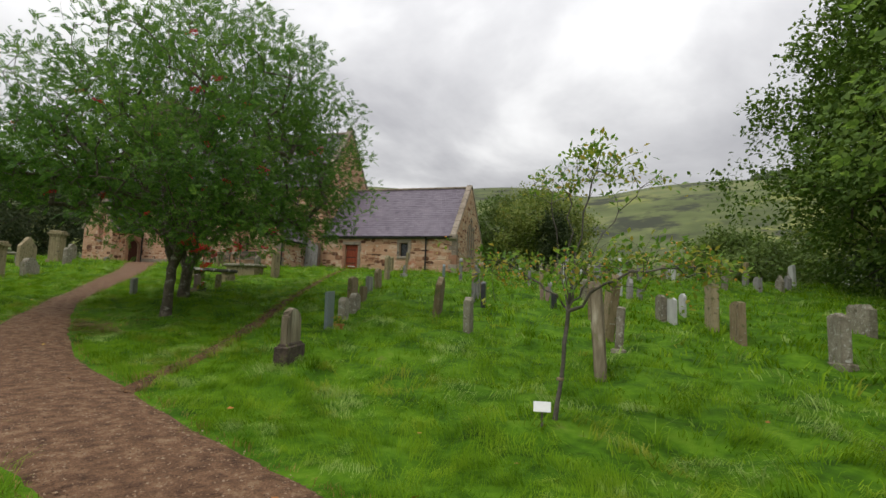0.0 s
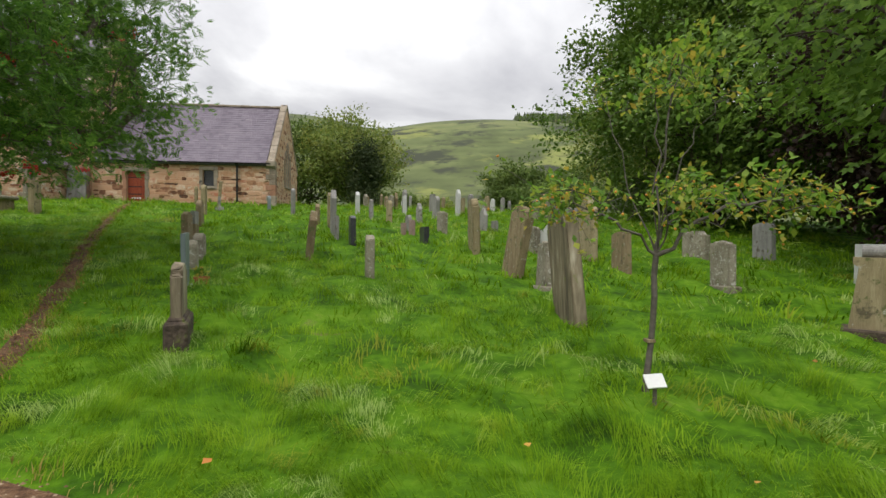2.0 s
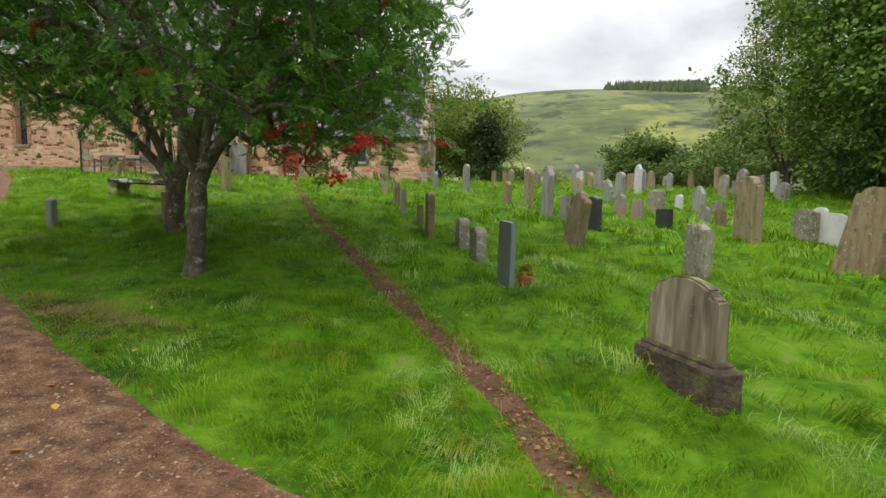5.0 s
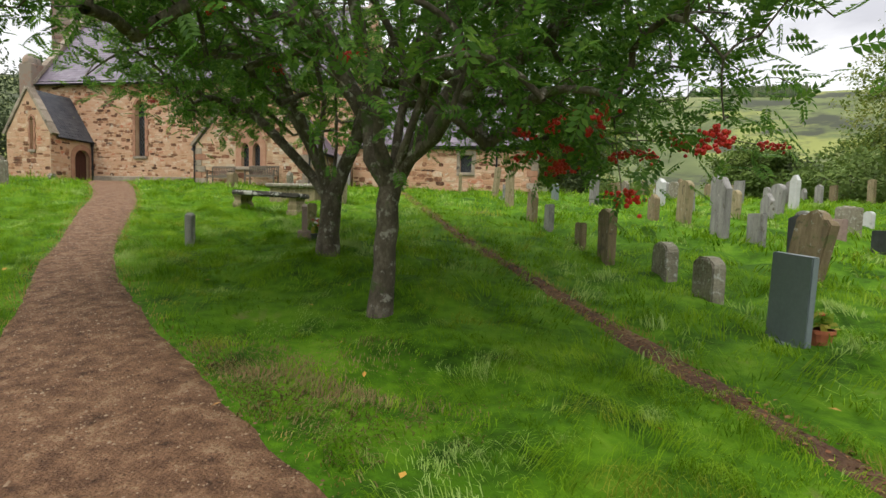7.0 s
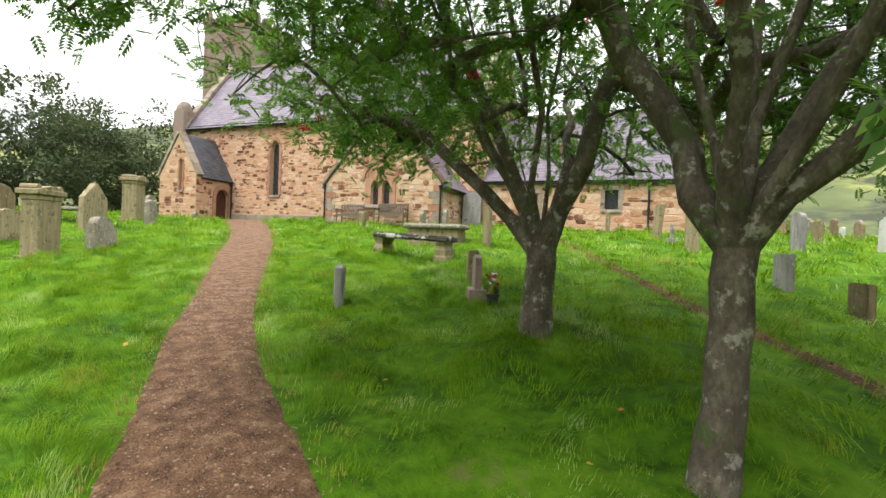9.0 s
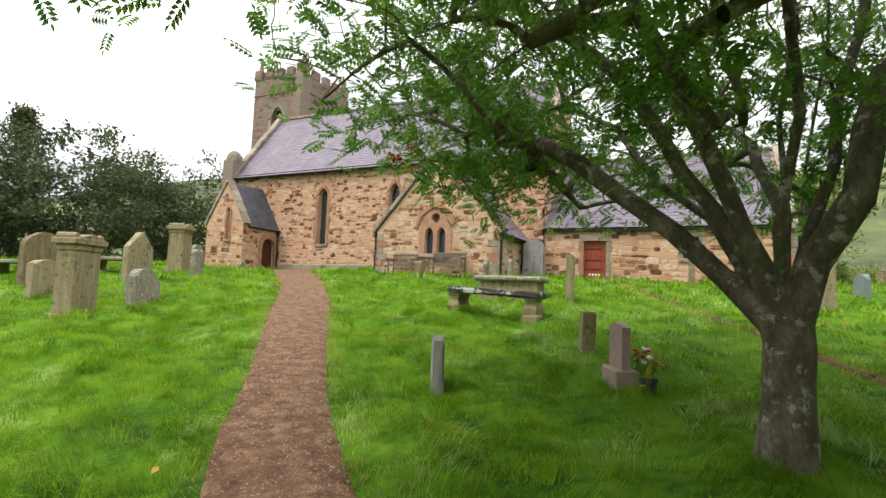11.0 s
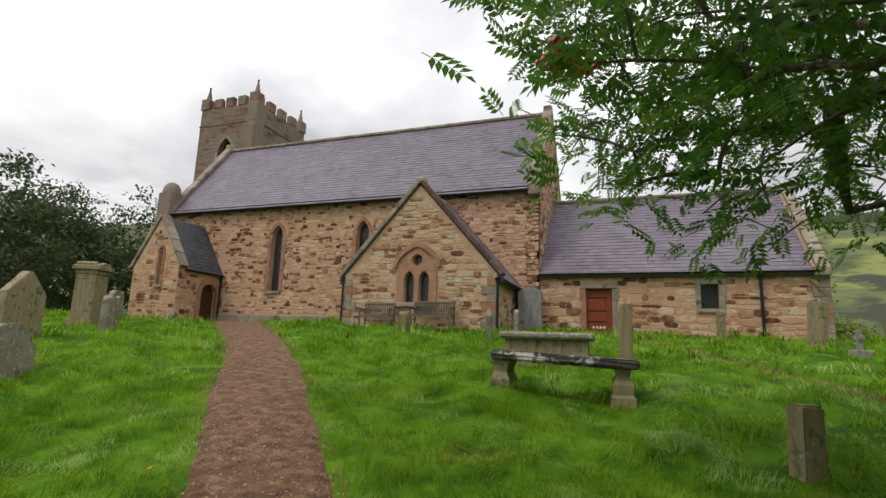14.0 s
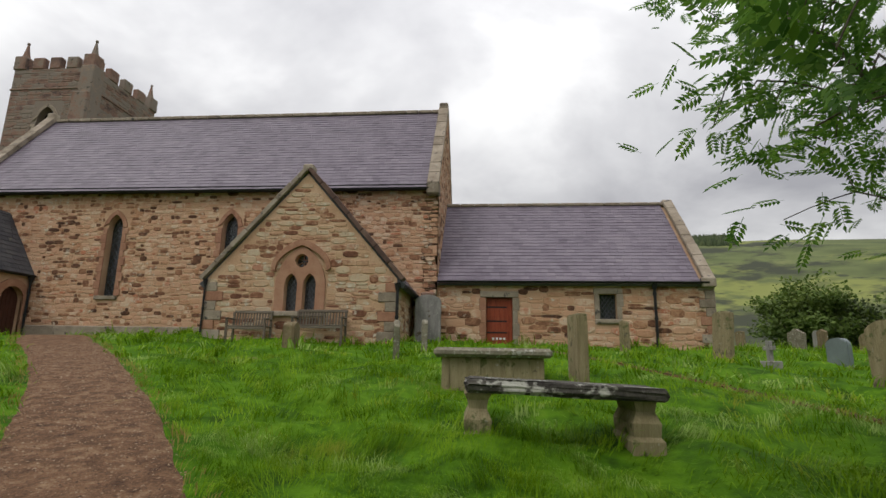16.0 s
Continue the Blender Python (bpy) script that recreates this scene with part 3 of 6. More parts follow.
def window(m, shape, cx, z0, w, h, surround=0.16, deep=0.22, lattice=0.16, name="window", stone=M_PINK, sill=True):
    """Glass, cames and dressed stones of one opening; m takes the wall's own places to the world."""
    win = child(part(name, placed(slab(shape(cx, z0, w, h), 0.012), m @ Matrix.Translation((0, deep, 0))), glass))
    bm = bmesh.new()
    n = max(2, int(w / lattice))
    step = w / n
    length = max(w, h)
    out = shape(cx, z0, w, h)

    def inside(x, z):
        c = False
        for i in range(len(out)):
            (x1, z1), (x2, z2) = out[i], out[i - 1]
            if (z1 > z) != (z2 > z) and x < (x2 - x1) * (z - z1) / (z2 - z1) + x1:
                c = not c
        return c

    for sgn in (1, -1):
        for k in np.arange(-h / step - 2, h / step + n + 2):
            pts = [(cx - w / 2 + k * step + sgn * t, z0 + t * 1.35) for t in np.linspace(0, h / 1.35, 60)]
            run = [p for p in pts if inside(*p)]
            if len(run) > 2:
                (xa, za), (xb, zb) = run[0], run[-1]
                d = Vector((xb - xa, 0, zb - za))
                nn = Vector((-d.z, 0, d.x)).normalized() * 0.007
                vs = [bm.verts.new((x + o.x, deep - dy, z + o.z)) for x, z, o, dy in ((xa, za, nn, 0.012), (xa, za, -nn, 0.012), (xb, zb, -nn, 0.012), (xb, zb, nn, 0.012))]
                bm.faces.new(vs)
    r = bmesh.ops.extrude_face_region(bm, geom=list(bm.faces))
    for v in r["geom"]:
        if isinstance(v, bmesh.types.BMVert):
            v.co.y += 0.008
    if len(bm.faces):
        sub(part("lead_cames", placed(bm, m), M_LEAD), win)
    else:
        bm.free()
    if surround:
        outer, inner = shape(cx, z0 - 0.01, w + 2 * surround, h + 0.01 + surround), shape(cx, z0 - 0.01, w, h + 0.01)
        spring = z0 + h - min(0.86 * w, h * 0.6) - 0.02
        # jambs as single dressed blocks, long and short by turns
        z, k = z0, 0
        while z < spring - 0.05:
            hh = min(0.26 + 0.1 * ((k * 37) % 5) / 5, spring - z)
            for s in (-1, 1):
                a, b = cx + s * w / 2, cx + s * (w / 2 + surround * (1.25 if (k + (s > 0)) % 2 else 0.85))
                sub(part("jamb_stone", placed(boxed(min(a, b) + 0.004, max(a, b) - 0.004, -0.05, 0.12, z + 0.004, z + hh - 0.004, 0.008), m), stone), win)
            z += hh
            k += 1
        top_i = [p for p in inner if p[1] > spring - 0.01]
        top_o = [p for p in outer if p[1] > spring - 0.01]
        nn = min(len(top_i), len(top_o))
        top_i, top_o = top_i[:nn], top_o[:nn]
        for i in range(nn - 1):
            bm = bmesh.new()
            ring = []
            for y in (-0.05, 0.12):
                for q in (top_i[i], top_i[i + 1], top_o[i + 1], top_o[i]):
                    c = ((top_i[i][0] + top_o[i + 1][0]) / 2, (top_i[i][1] + top_o[i + 1][1]) / 2)
                    ring.append(bm.verts.new((c[0] + (q[0] - c[0]) * 0.985, y, c[1] + (q[1] - c[1]) * 0.985)))
            for f in ((0, 1, 2, 3), (4, 7, 6, 5), (0, 4, 5, 1), (1, 5, 6, 2), (2, 6, 7, 3), (3, 7, 4, 0)):
                bm.faces.new([ring[j] for j in f])
            sub(part("arch_stone", placed(bm, m), stone), win)
    if sill:
        sub(part("sill", placed(boxed(cx - w / 2 - 0.12, cx + w / 2 + 0.12, -0.09, 0.25, z0 - 0.14, z0, 0.012), m), M_COPING), win)
    return win


def sub(ob, parent):
    ob.parent = parent
    ob.matrix_parent_inverse = Matrix.Identity(4)
    return ob


def part_under(ob):
    return ob


def slates(roof_ob, eave, along, up, length, slope, material, apart=0, exposure=0.21, seed=3, trim=lambda s: (0.0, 0.0)):
    """Courses of slates. eave: one end of the eave; along, up: unit vectors along the eave and up the slope."""
    along, up = Vector(along).normalized(), Vector(up).normalized()
    nrm = along.cross(up)
    if nrm.z < 0:
        nrm = -nrm
    r = np.random.default_rng(seed)
    V, F, count = [], [], 0
    me = bpy.data.meshes.new("slate")
    me.from_pydata([(0, 0, 0), (1, 0, 0), (1, 1.25, 0), (0, 1.25, 0), (0, 0, 1), (1, 0, 1), (1, 1.25, 0.25), (0, 1.25, 0.25)], [],
                   [(4, 5, 6, 7), (0, 1, 5, 4), (1, 2, 6, 5), (3, 0, 4, 7)])
    me.materials.append(material)
    basis = Matrix((along, up, nrm)).transposed().to_4x4()
    s, row = -0.05, 0
    while s < slope - 0.05:
        a0, a1 = trim(s)
        u = a0 - (0.15 if row % 2 else 0)
        while u < length - a1:
            w = r.uniform(0.24, 0.36)
            x0, x1 = max(u, a0), min(u + w, length - a1)
            u += w
            if x1 - x0 < 0.06:
                continue
            e = min(exposure, slope - s)
            p = Vector(eave) + along * x0 + up * (s + r.uniform(-0.006, 0.006)) + nrm * 0.012
            mm = Matrix.Translation(p) @ basis @ Matrix.Diagonal((x1 - x0 - 0.006, e, r.uniform(0.016, 0.026), 1))
            if count < apart:
                ob = new("slate", me)
                ob.parent = roof_ob
                ob.matrix_parent_inverse = Matrix.Identity(4)
                ob.matrix_basis = mm
                count += 1
            else:
                k = len(V)
                V += [tuple(mm @ v.co) for v in me.vertices]
                F += [tuple(i + k for i in q.vertices) for q in me.polygons]
        s += exposure
        row += 1
    sub(tagged(mesh("slating", V, F, material), kind="stuff"), roof_ob)


def roof_slab(name, eave, along, up, length, slope, material, thick=0.1):
    along, up = Vector(along).normalized(), Vector(up).normalized()
    nrm = along.cross(up)
    if nrm.z < 0:
        nrm = -nrm
    m = Matrix.Translation(eave) @ Matrix((along, up, nrm)).transposed().to_4x4()
    return child(part(name, placed(boxed(0, length, -0.04, slope, -thick, 0.0), m), material))


def coping(name, a, b, width, thick, across, material=M_COPING, piece=0.7):
    """Flat stones up a gable from a to b. across: the unit vector over the wall."""
    a, b, across = Vector(a), Vector(b), Vector(across).normalized()
    d = b - a
    n = max(2, round(d.length / piece))
    along = d.normalized()
    nrm = across.cross(along)
    if nrm.z < 0:
        nrm = -nrm
    holder = None
    for i in range(n):
        m = Matrix.Translation(a + along * (d.length * i / n)) @ Matrix((along, across, nrm)).transposed().to_4x4()
        bm = placed(boxed(0.005, d.length / n - 0.005, -width / 2, width / 2, -0.02, thick + 0.01 * ((i * 7) % 3), 0.015), m)
        if holder is None:
            holder = child(part(name, bm, material))
        else:
            sub(part("coping_stone", bm, material), holder)
    return holder


# the nave
NW, NE, NY, NN, NEAVE, NRIDGE = -22.6, -2.75, -0.12, 7.0, 6.34, 10.92
mid_y = (NY + NN) / 2
m_nave = Matrix.Translation((0, NY, 0))
L1 = (arch, -15.42, 2.06, 0.62, 3.2)
L2 = (arch, -10.75, 2.06, 0.62, 3.2)
nave_wall = wall("nave_wall", m_nave, rect(NW, NE, -0.4, NEAVE), [L1[0](*L1[1:]), L2[0](*L2[1:])])
nave_holes = [(cx - 0.5, cx + 0.5, 1.9, 5.42) for cx in (-15.42, -10.75)]
rubble(nave_wall, m_nave, NW, NE, 0.95, lambda u: NEAVE - 0.02, nave_holes, M_RUBBLE, apart=lambda u, z: u > -9.8 and z > 2.6, seed=5, course=(0.10, 0.23), run=(0.13, 0.46))
child(part("plinth", boxed(NW, -9.5, NY - 0.12, NY + 0.02, -0.4, 0.92, 0.03), M_COPING), church)
for s in (L1, L2):
    window(m_nave, *s, surround=0.2, deep=0.28)
tagged(child(part("nave_gable_wall", placed(slab([(0, -0.4), (NN - NY, -0.4), (NN - NY, NEAVE), ((NN - NY) / 2, NRIDGE), (0, NEAVE)], 0.55), pose(NE, NY, 0, 0, 0, 90)), M_MORTAR)))
east_gable = bpy.data.objects["nave_gable_wall"]
half = (NN - NY) / 2
pitch_n = (NRIDGE - NEAVE) / half
m_east = pose(NE, NY, 0, 0, 0, 90)
rubble(east_gable, m_east, 0, NN - NY, 2.3, lambda u: NEAVE + (half - abs(u - half)) * pitch_n, [], M_RUBBLE, seed=6)
child(part("nave_gable_wall", placed(slab([(0, -0.4), (NN - NY, -0.4), (NN - NY, NEAVE), (half, NRIDGE), (0, NEAVE)], 0.55), pose(NW + 0.55, NY, 0, 0, 0, 90)), M_MORTAR))
child(part("nave_wall", boxed(NW, NE, NN - 0.6, NN, -0.4, NEAVE), M_MORTAR))
up_s = Vector((0, half, NRIDGE - NEAVE))
nave_slope = up_s.length + 0.32
up_s.normalize()
nave_eave = Vector((NW + 0.4, NY, NEAVE)) - up_s * 0.3 + Vector((0, 0, 0.10))
roof_n = roof_slab("nave_roof", nave_eave, (1, 0, 0), up_s, NE - NW - 0.75, nave_slope, M_SLATE_D)
slates(roof_n, nave_eave, (1, 0, 0), up_s, NE - NW - 0.75, nave_slope, M_SLATE, seed=8)
up_b = Vector((0, -half, NRIDGE - NEAVE)).normalized()
roof_slab("nave_roof", Vector((NW + 0.4, NN, NEAVE)) - up_b * 0.3 + Vector((0, 0, 0.10)), (1, 0, 0), up_b, NE - NW - 0.75, nave_slope, M_SLATE)
bm = bmesh.new()
for k in range(32):
    box(bm, NW + 0.5 + k * 0.6, NW + 1.09 + k * 0.6, mid_y - 0.13, mid_y + 0.13, NRIDGE + 0.08, NRIDGE + 0.24, 0.03)
child(part("ridge_tiles", bm, M_COPING))
for x, k in ((NE - 0.2, 1), (NW + 0.22, 2)):
    lift = Vector((0, 0, 0.2))
    coping("gable_coping", Vector((x, NY - 0.22, NEAVE - 0.3)) + lift, Vector((x, mid_y, NRIDGE + 0.02)) + lift, 0.44, 0.16, (1, 0, 0))
    coping("gable_coping", Vector((x, NN + 0.22, NEAVE - 0.3)) + lift, Vector((x, mid_y, NRIDGE + 0.02)) + lift, 0.44, 0.16, (1, 0, 0))
    child(part("kneeler", boxed(x - 0.24, x + 0.24, NY - 0.34, NY + 0.25, NEAVE - 0.45, NEAVE + 0.02, 0.05), M_COPING))
    child(part("apex_stone", boxed(x - 0.2, x + 0.2, mid_y - 0.2, mid_y + 0.2, NRIDGE + 0.15, NRIDGE + 0.55, 0.05), M_COPING))


def gutter(name, a, b, r=0.075):
    bm = bmesh.new()
    a, b = Vector(a), Vector(b)
    n = 8
    rows = []
    for p in (a, b):
        rows.append([bm.verts.new((p.x, p.y - r * math.cos(t), p.z - r * math.sin(t))) if abs(a.x - b.x) > abs(a.y - b.y) else bm.verts.new((p.x - r * math.cos(t), p.y, p.z - r * math.sin(t))) for t in np.linspace(0, math.pi, n)])
    for i in range(n - 1):
        bm.faces.new((rows[0][i], rows[0][i + 1], rows[1][i + 1], rows[1][i]))
    for row in rows:
        bm.faces.new(row)
    return child(part(name, bm, M_IRON))


def pipe(x, y, z0, z1, r=0.05, name="downpipe"):
    bm = bmesh.new()
    bmesh.ops.create_cone(bm, segments=10, radius1=r, radius2=r, depth=z1 - z0, cap_ends=True, matrix=Matrix.Translation((x, y, (z0 + z1) / 2)))
    p = child(part(name, bm, M_IRON))
    bm = bmesh.new()
    bmesh.ops.create_cone(bm, segments=8, radius1=r * 1.2, radius2=r * 2.4, depth=0.22, cap_ends=True, matrix=Matrix.Translation((x, y, z1)))
    sub(part("hopper", bm, M_IRON), p)
    for z in np.arange(z0 + 0.25, z1, 0.85):
        bm = bmesh.new()
        bmesh.ops.create_cone(bm, segments=10, radius1=r * 1.4, radius2=r * 1.4, depth=0.06, cap_ends=True, matrix=Matrix.Translation((x, y, z)))
        sub(part("collar", bm, M_IRON), p)
    return p


gutter("gutter", (NW + 0.3, NY - 0.27, NEAVE - 0.2), (NE - 0.35, NY - 0.27, NEAVE - 0.2), 0.085)
# added black strip behind the gutter, standing in for the shadow below the eave
child(part("eaves_board", boxed(NW + 0.4, NE - 0.35, NY - 0.16, NY - 0.04, NEAVE - 0.24, NEAVE - 0.02), M_IRON))

# turret stone on the south-west corner
bm = boxed(-23.1, -22.2, -0.55, 0.35, 4.4, 7.35, 0.05)
r = bmesh.ops.create_uvsphere(bm, u_segments=12, v_segments=8, radius=0.48, matrix=Matrix.Translation((-22.65, -0.1, 7.4)) @ Matrix.Diagonal((1, 1, 1.25, 1)))
child(part("corner_turret", bm, M_TOWER))

# the chancel
CE, CN, CEAVE, CRIDGE = 6.85, 7.0, 2.72, 6.45
m_ch = Matrix.Translation((0, 0.0, 0))
DOOR, CWIN = (-0.99, -0.05, 0.30, 2.12), (2.98, 3.56, 1.38, 2.26)
chancel_wall = wall("chancel_wall", m_ch, rect(NE + 0.005, CE, -0.4, CEAVE), [rect(*DOOR), rect(*CWIN)])
rest = rubble(chancel_wall, m_ch, NE + 0.02, CE, 0.05, lambda u: CEAVE, [(-1.17, 0.13, 0, 2.34), (2.8, 3.74, 1.2, 2.45)], M_RUBBLE, apart=lambda u, z: True, seed=11, course=(0.15, 0.31), run=(0.25, 0.66))
window(m_ch, lambda cx, z0, w, h: rect(cx - w / 2, cx + w / 2, z0, z0 + h), 3.27, 1.38, 0.58, 0.88, surround=0, deep=0.2, lattice=0.13)
cw = bpy.data.objects["chancel_wall"]
for a in ((2.80, 2.98, 1.38, 2.26), (3.56, 3.74, 1.38, 1.82), (3.56, 3.80, 1.82, 2.26), (2.78, 3.78, 2.26, 2.46), (2.80, 3.74, 1.20, 1.38)):
    sub(part("dressed_stone", boxed(a[0] + 0.004, a[1] - 0.004, -0.045, 0.2, a[2] + 0.004, a[3] - 0.004, 0.01), M_COPING), cw)
for k, z in enumerate((0.3, 0.75, 1.2, 1.65)):
    for a, b in ((-1.17 - 0.06 * (k % 2), -0.99), (-0.05, 0.13 + 0.06 * (k % 2))):
        sub(part("dressed_stone", boxed(a + 0.004, b - 0.004, -0.045, 0.2, z + 0.004, z + 0.446, 0.01), M_COPING if b > 0 else M_PINK), cw)
sub(part("lintel", boxed(-1.2, 0.16, -0.05, 0.25, 2.12, 2.33, 0.012), M_COPING), cw)
red_door = child(part("red_door", boxed(-0.98, -0.06, 0.14, 0.19, 0.32, 2.11), M_REDDOOR))
for k in range(6):
    sub(part("board", boxed(-0.975 + k * 0.152, -0.975 + k * 0.152 + 0.145, 0.118, 0.14, 0.34, 2.10, 0.006), M_REDDOOR), red_door)
for z in (0.85, 1.25, 1.75):
    sub(part("strap_hinge", boxed(-0.96, -0.25, 0.106, 0.118, z, z + 0.05, 0.004), M_IRON), red_door)
for k in range(4):
    sub(part("notice_bar", boxed(-0.78 + k * 0.13, -0.78 + k * 0.13 + 0.08, 0.112, 0.1175, 0.62, 0.70), M_PETAL_W), red_door)
sub(part("step", boxed(-1.1, 0.06, -0.3, 0.14, 0.12, 0.31, 0.02), M_COPING), cw)
ch_half = CN / 2
pitch_c = (CRIDGE - CEAVE) / ch_half
m_ce = pose(CE, 0.0, 0, 0, 0, 90)
lw = [(arch, ch_half + o, 1.7, 0.34, hh) for o, hh in ((-0.62, 2.0), (0, 2.6), (0.62, 2.0))]
chancel_gable = wall("chancel_gable_wall", m_ce, [(0, -0.6), (CN, -0.6), (CN, CEAVE), (ch_half, CRIDGE), (0, CEAVE)], [s[0](*s[1:]) for s in lw])
rubble(chancel_gable, m_ce, 0.0, CN, -0.3, lambda u: CEAVE + (ch_half - abs(u - ch_half)) * pitch_c, [(ch_half - 1.0, ch_half + 1.0, 1.5, 4.0), (ch_half - 0.35, ch_half + 0.35, 4.0, 4.6)], M_PALE, seed=12)
for s in lw:
    window(m_ce, *s, surround=0.14, deep=0.2, stone=M_COPING)
child(part("chancel_wall", boxed(NE, CE, CN - 0.6, CN, -0.6, CEAVE), M_MORTAR))
up_c = Vector((0, ch_half, CRIDGE - CEAVE))
c_slope = up_c.length + 0.25
up_c.normalize()
c_eave = Vector((NE + 0.01, 0, CEAVE)) - up_c * 0.25 + Vector((0, 0, 0.08))
roof_c = roof_slab("chancel_roof", c_eave, (1, 0, 0), up_c, CE - NE - 0.45, c_slope, M_SLATE_D)
slates(roof_c, c_eave, (1, 0, 0), up_c, CE - NE - 0.45, c_slope, M_SLATE, apart=290, seed=9)
up_cb = Vector((0, -ch_half, CRIDGE - CEAVE)).normalized()
roof_slab("chancel_roof", Vector((NE, CN, CEAVE)) - up_cb * 0.25 + Vector((0, 0, 0.08)), (1, 0, 0), up_cb, CE - NE - 0.4, c_slope, M_SLATE)
bm = bmesh.new()
for k in range(15):
    box(bm, NE + k * 0.62, NE + 0.61 + k * 0.62, ch_half - 0.11, ch_half + 0.11, CRIDGE + 0.06, CRIDGE + 0.2, 0.03)
child(part("ridge_tiles", bm, M_COPING))
for sgn, ye in ((-1, -0.15), (1, CN + 0.15)):
    coping("gable_coping", (CE - 0.17, ye, CEAVE + 0.02), (CE - 0.17, ch_half, CRIDGE + 0.22), 0.38, 0.12, (1, 0, 0))
child(part("kneeler", boxed(CE - 0.44, CE + 0.05, -0.25, 0.2, CEAVE - 0.22, CEAVE + 0.12, 0.04), M_COPING))
gutter("gutter", (NE + 0.02, -0.24, CEAVE - 0.04), (CE - 0.2, -0.24, CEAVE - 0.04), 0.06)
pipe(4.84, -0.14, 0.30, CEAVE - 0.2)
for k, z in enumerate(np.arange(0.3, 2.5, 0.3)):
    sub(part("quoin", boxed(CE - (0.5 if k % 2 else 0.3), CE + 0.035, -0.05, 0.3, z + 0.004, z + 0.292, 0.012), M_PINK if k in (2, 3) else M_COPING), cw)

# the south transept
TW, TE, TY, TEAVE, TRIDGE = -9.55, -3.62, -3.43, 2.25, 5.62
tm = (TW + TE) / 2
th = (TE - TW) / 2
m_t = Matrix.Translation((0, TY, 0))
pitch_t = (TRIDGE - TEAVE) / th
lan = [(arch, tm - 0.29, 1.26, 0.40, 1.14), (arch, tm + 0.29, 1.26, 0.40, 1.14)]
ros = [(tm + 0.21 * math.cos(a), 2.80 + 0.21 * math.sin(a)) for a in np.linspace(0, 2 * math.pi, 16, endpoint=False)]
tran_wall = wall("transept_wall", m_t, [(TW, -0.4), (TE, -0.4), (TE, TEAVE), (tm, TRIDGE), (TW, TEAVE)], [s[0](*s[1:]) for s in lan] + [ros])
rubble(tran_wall, m_t, TW, TE, 0.0, lambda u: TEAVE + (th - abs(u - tm)) * pitch_t, [(tm - 0.83, tm + 0.83, 1.08, 2.35), (tm - 0.62, tm + 0.62, 2.35, 2.95), (tm - 0.36, tm + 0.36, 2.95, 3.4)], M_PALE, apart=lambda u, z: z < 3.4, seed=13, course=(0.13, 0.27), run=(0.2, 0.55))
for s in lan:
    window(m_t, *s, surround=0, deep=0.2, lattice=0.13, stone=M_PINK, sill=False)
rose = child(part("round_window", placed(slab(ros, 0.012), m_t @ Matrix.Translation((0, 0.2, 0))), glass))
bm = bmesh.new()
for k in range(6):
    box(bm, -0.012, 0.012, 0.0, 0.03, 0.05, 0.21, m=m_t @ Matrix.Translation((tm, 0.17, 2.80)) @ Matrix.Rotation(k * math.pi / 3, 4, "Y"))
sub(part("tracery", bm, M_PINK), rose)
bm = slab(arch(tm, 1.12, 1.56, 2.16, 12), 0.05, [s[0](*s[1:]) for s in lan] + [ros])
dress = child(part("window_surround", placed(bm, m_t @ Matrix.Translation((0, -0.055, 0))), M_PINK))
out = arch(tm, 1.95, 1.86, 1.52, 12)[2:]
inn = arch(tm, 1.95, 1.62, 1.32, 12)[2:]
bm = bmesh.new()
for i in range(len(out) - 1):
    ring = [bm.verts.new((q[0], y, q[1])) for y in (-0.11, 0.0) for q in (inn[i], inn[i + 1], out[i + 1], out[i])]
    for f in ((0, 1, 2, 3), (0, 4, 5, 1), (2, 6, 7, 3), (1, 5, 6, 2), (3, 7, 4, 0)):
        bm.faces.new([ring[j] for j in f])
bmesh.ops.remove_doubles(bm, verts=list(bm.verts), dist=0.001)
sub(part("hood_mould", placed(bm, m_t), M_PINK), dress)
sub(part("sill", placed(boxed(tm - 0.85, tm + 0.85, -0.12, 0.2, 1.1, 1.25, 0.015), m_t), M_COPING), dress)
for x, rot, name in ((TE, 90, "e"), (TW, 90, "w")):
    mm = pose(x if name == "e" else x + 0.5, TY + 0.6, 0, 0, 0, 90)
    ob = child(part("transept_side_wall", placed(slab(rect(0, -TY - 0.6 + NY, -0.4, TEAVE), 0.5), mm), M_MORTAR))
    if name == "e":
        rubble(ob, mm, -0.55, -TY - 0.6 + NY, 0.0, lambda u: TEAVE, [], M_PALE, seed=14)
    else:
        rubble(ob, pose(x, NY, 0, 0, 0, -90), 0, -TY + NY, 0.0, lambda u: TEAVE, [], M_PALE, seed=15)
for sgn in (-1, 1):
    upv = Vector((-sgn * th, 0, TRIDGE - TEAVE))
    sl = upv.length + 0.34
    upv.normalize()
    e = Vector((tm + sgn * th, TY + 0.02, TEAVE)) - upv * 0.34 + Vector((0, 0, 0.09))
    ob = roof_slab("transept_roof", e, (0, 1, 0), upv, -TY + NY + 0.2, sl, M_SLATE_D, 0.14)
    slates(ob, e, (0, 1, 0), upv, -TY + NY, sl, M_SLATE, seed=20 + sgn)
    coping("gable_coping", (tm + sgn * (th + 0.16), TY + 0.08, TEAVE - 0.06), (tm, TY + 0.08, TRIDGE + 0.12), 0.4, 0.12, (0, 1, 0), material=M_COPING if sgn < 0 else M_VERGE)
child(part("apex_stone", boxed(tm - 0.17, tm + 0.17, TY - 0.12, TY + 0.28, TRIDGE + 0.08, TRIDGE + 0.3, 0.05), M_COPING))
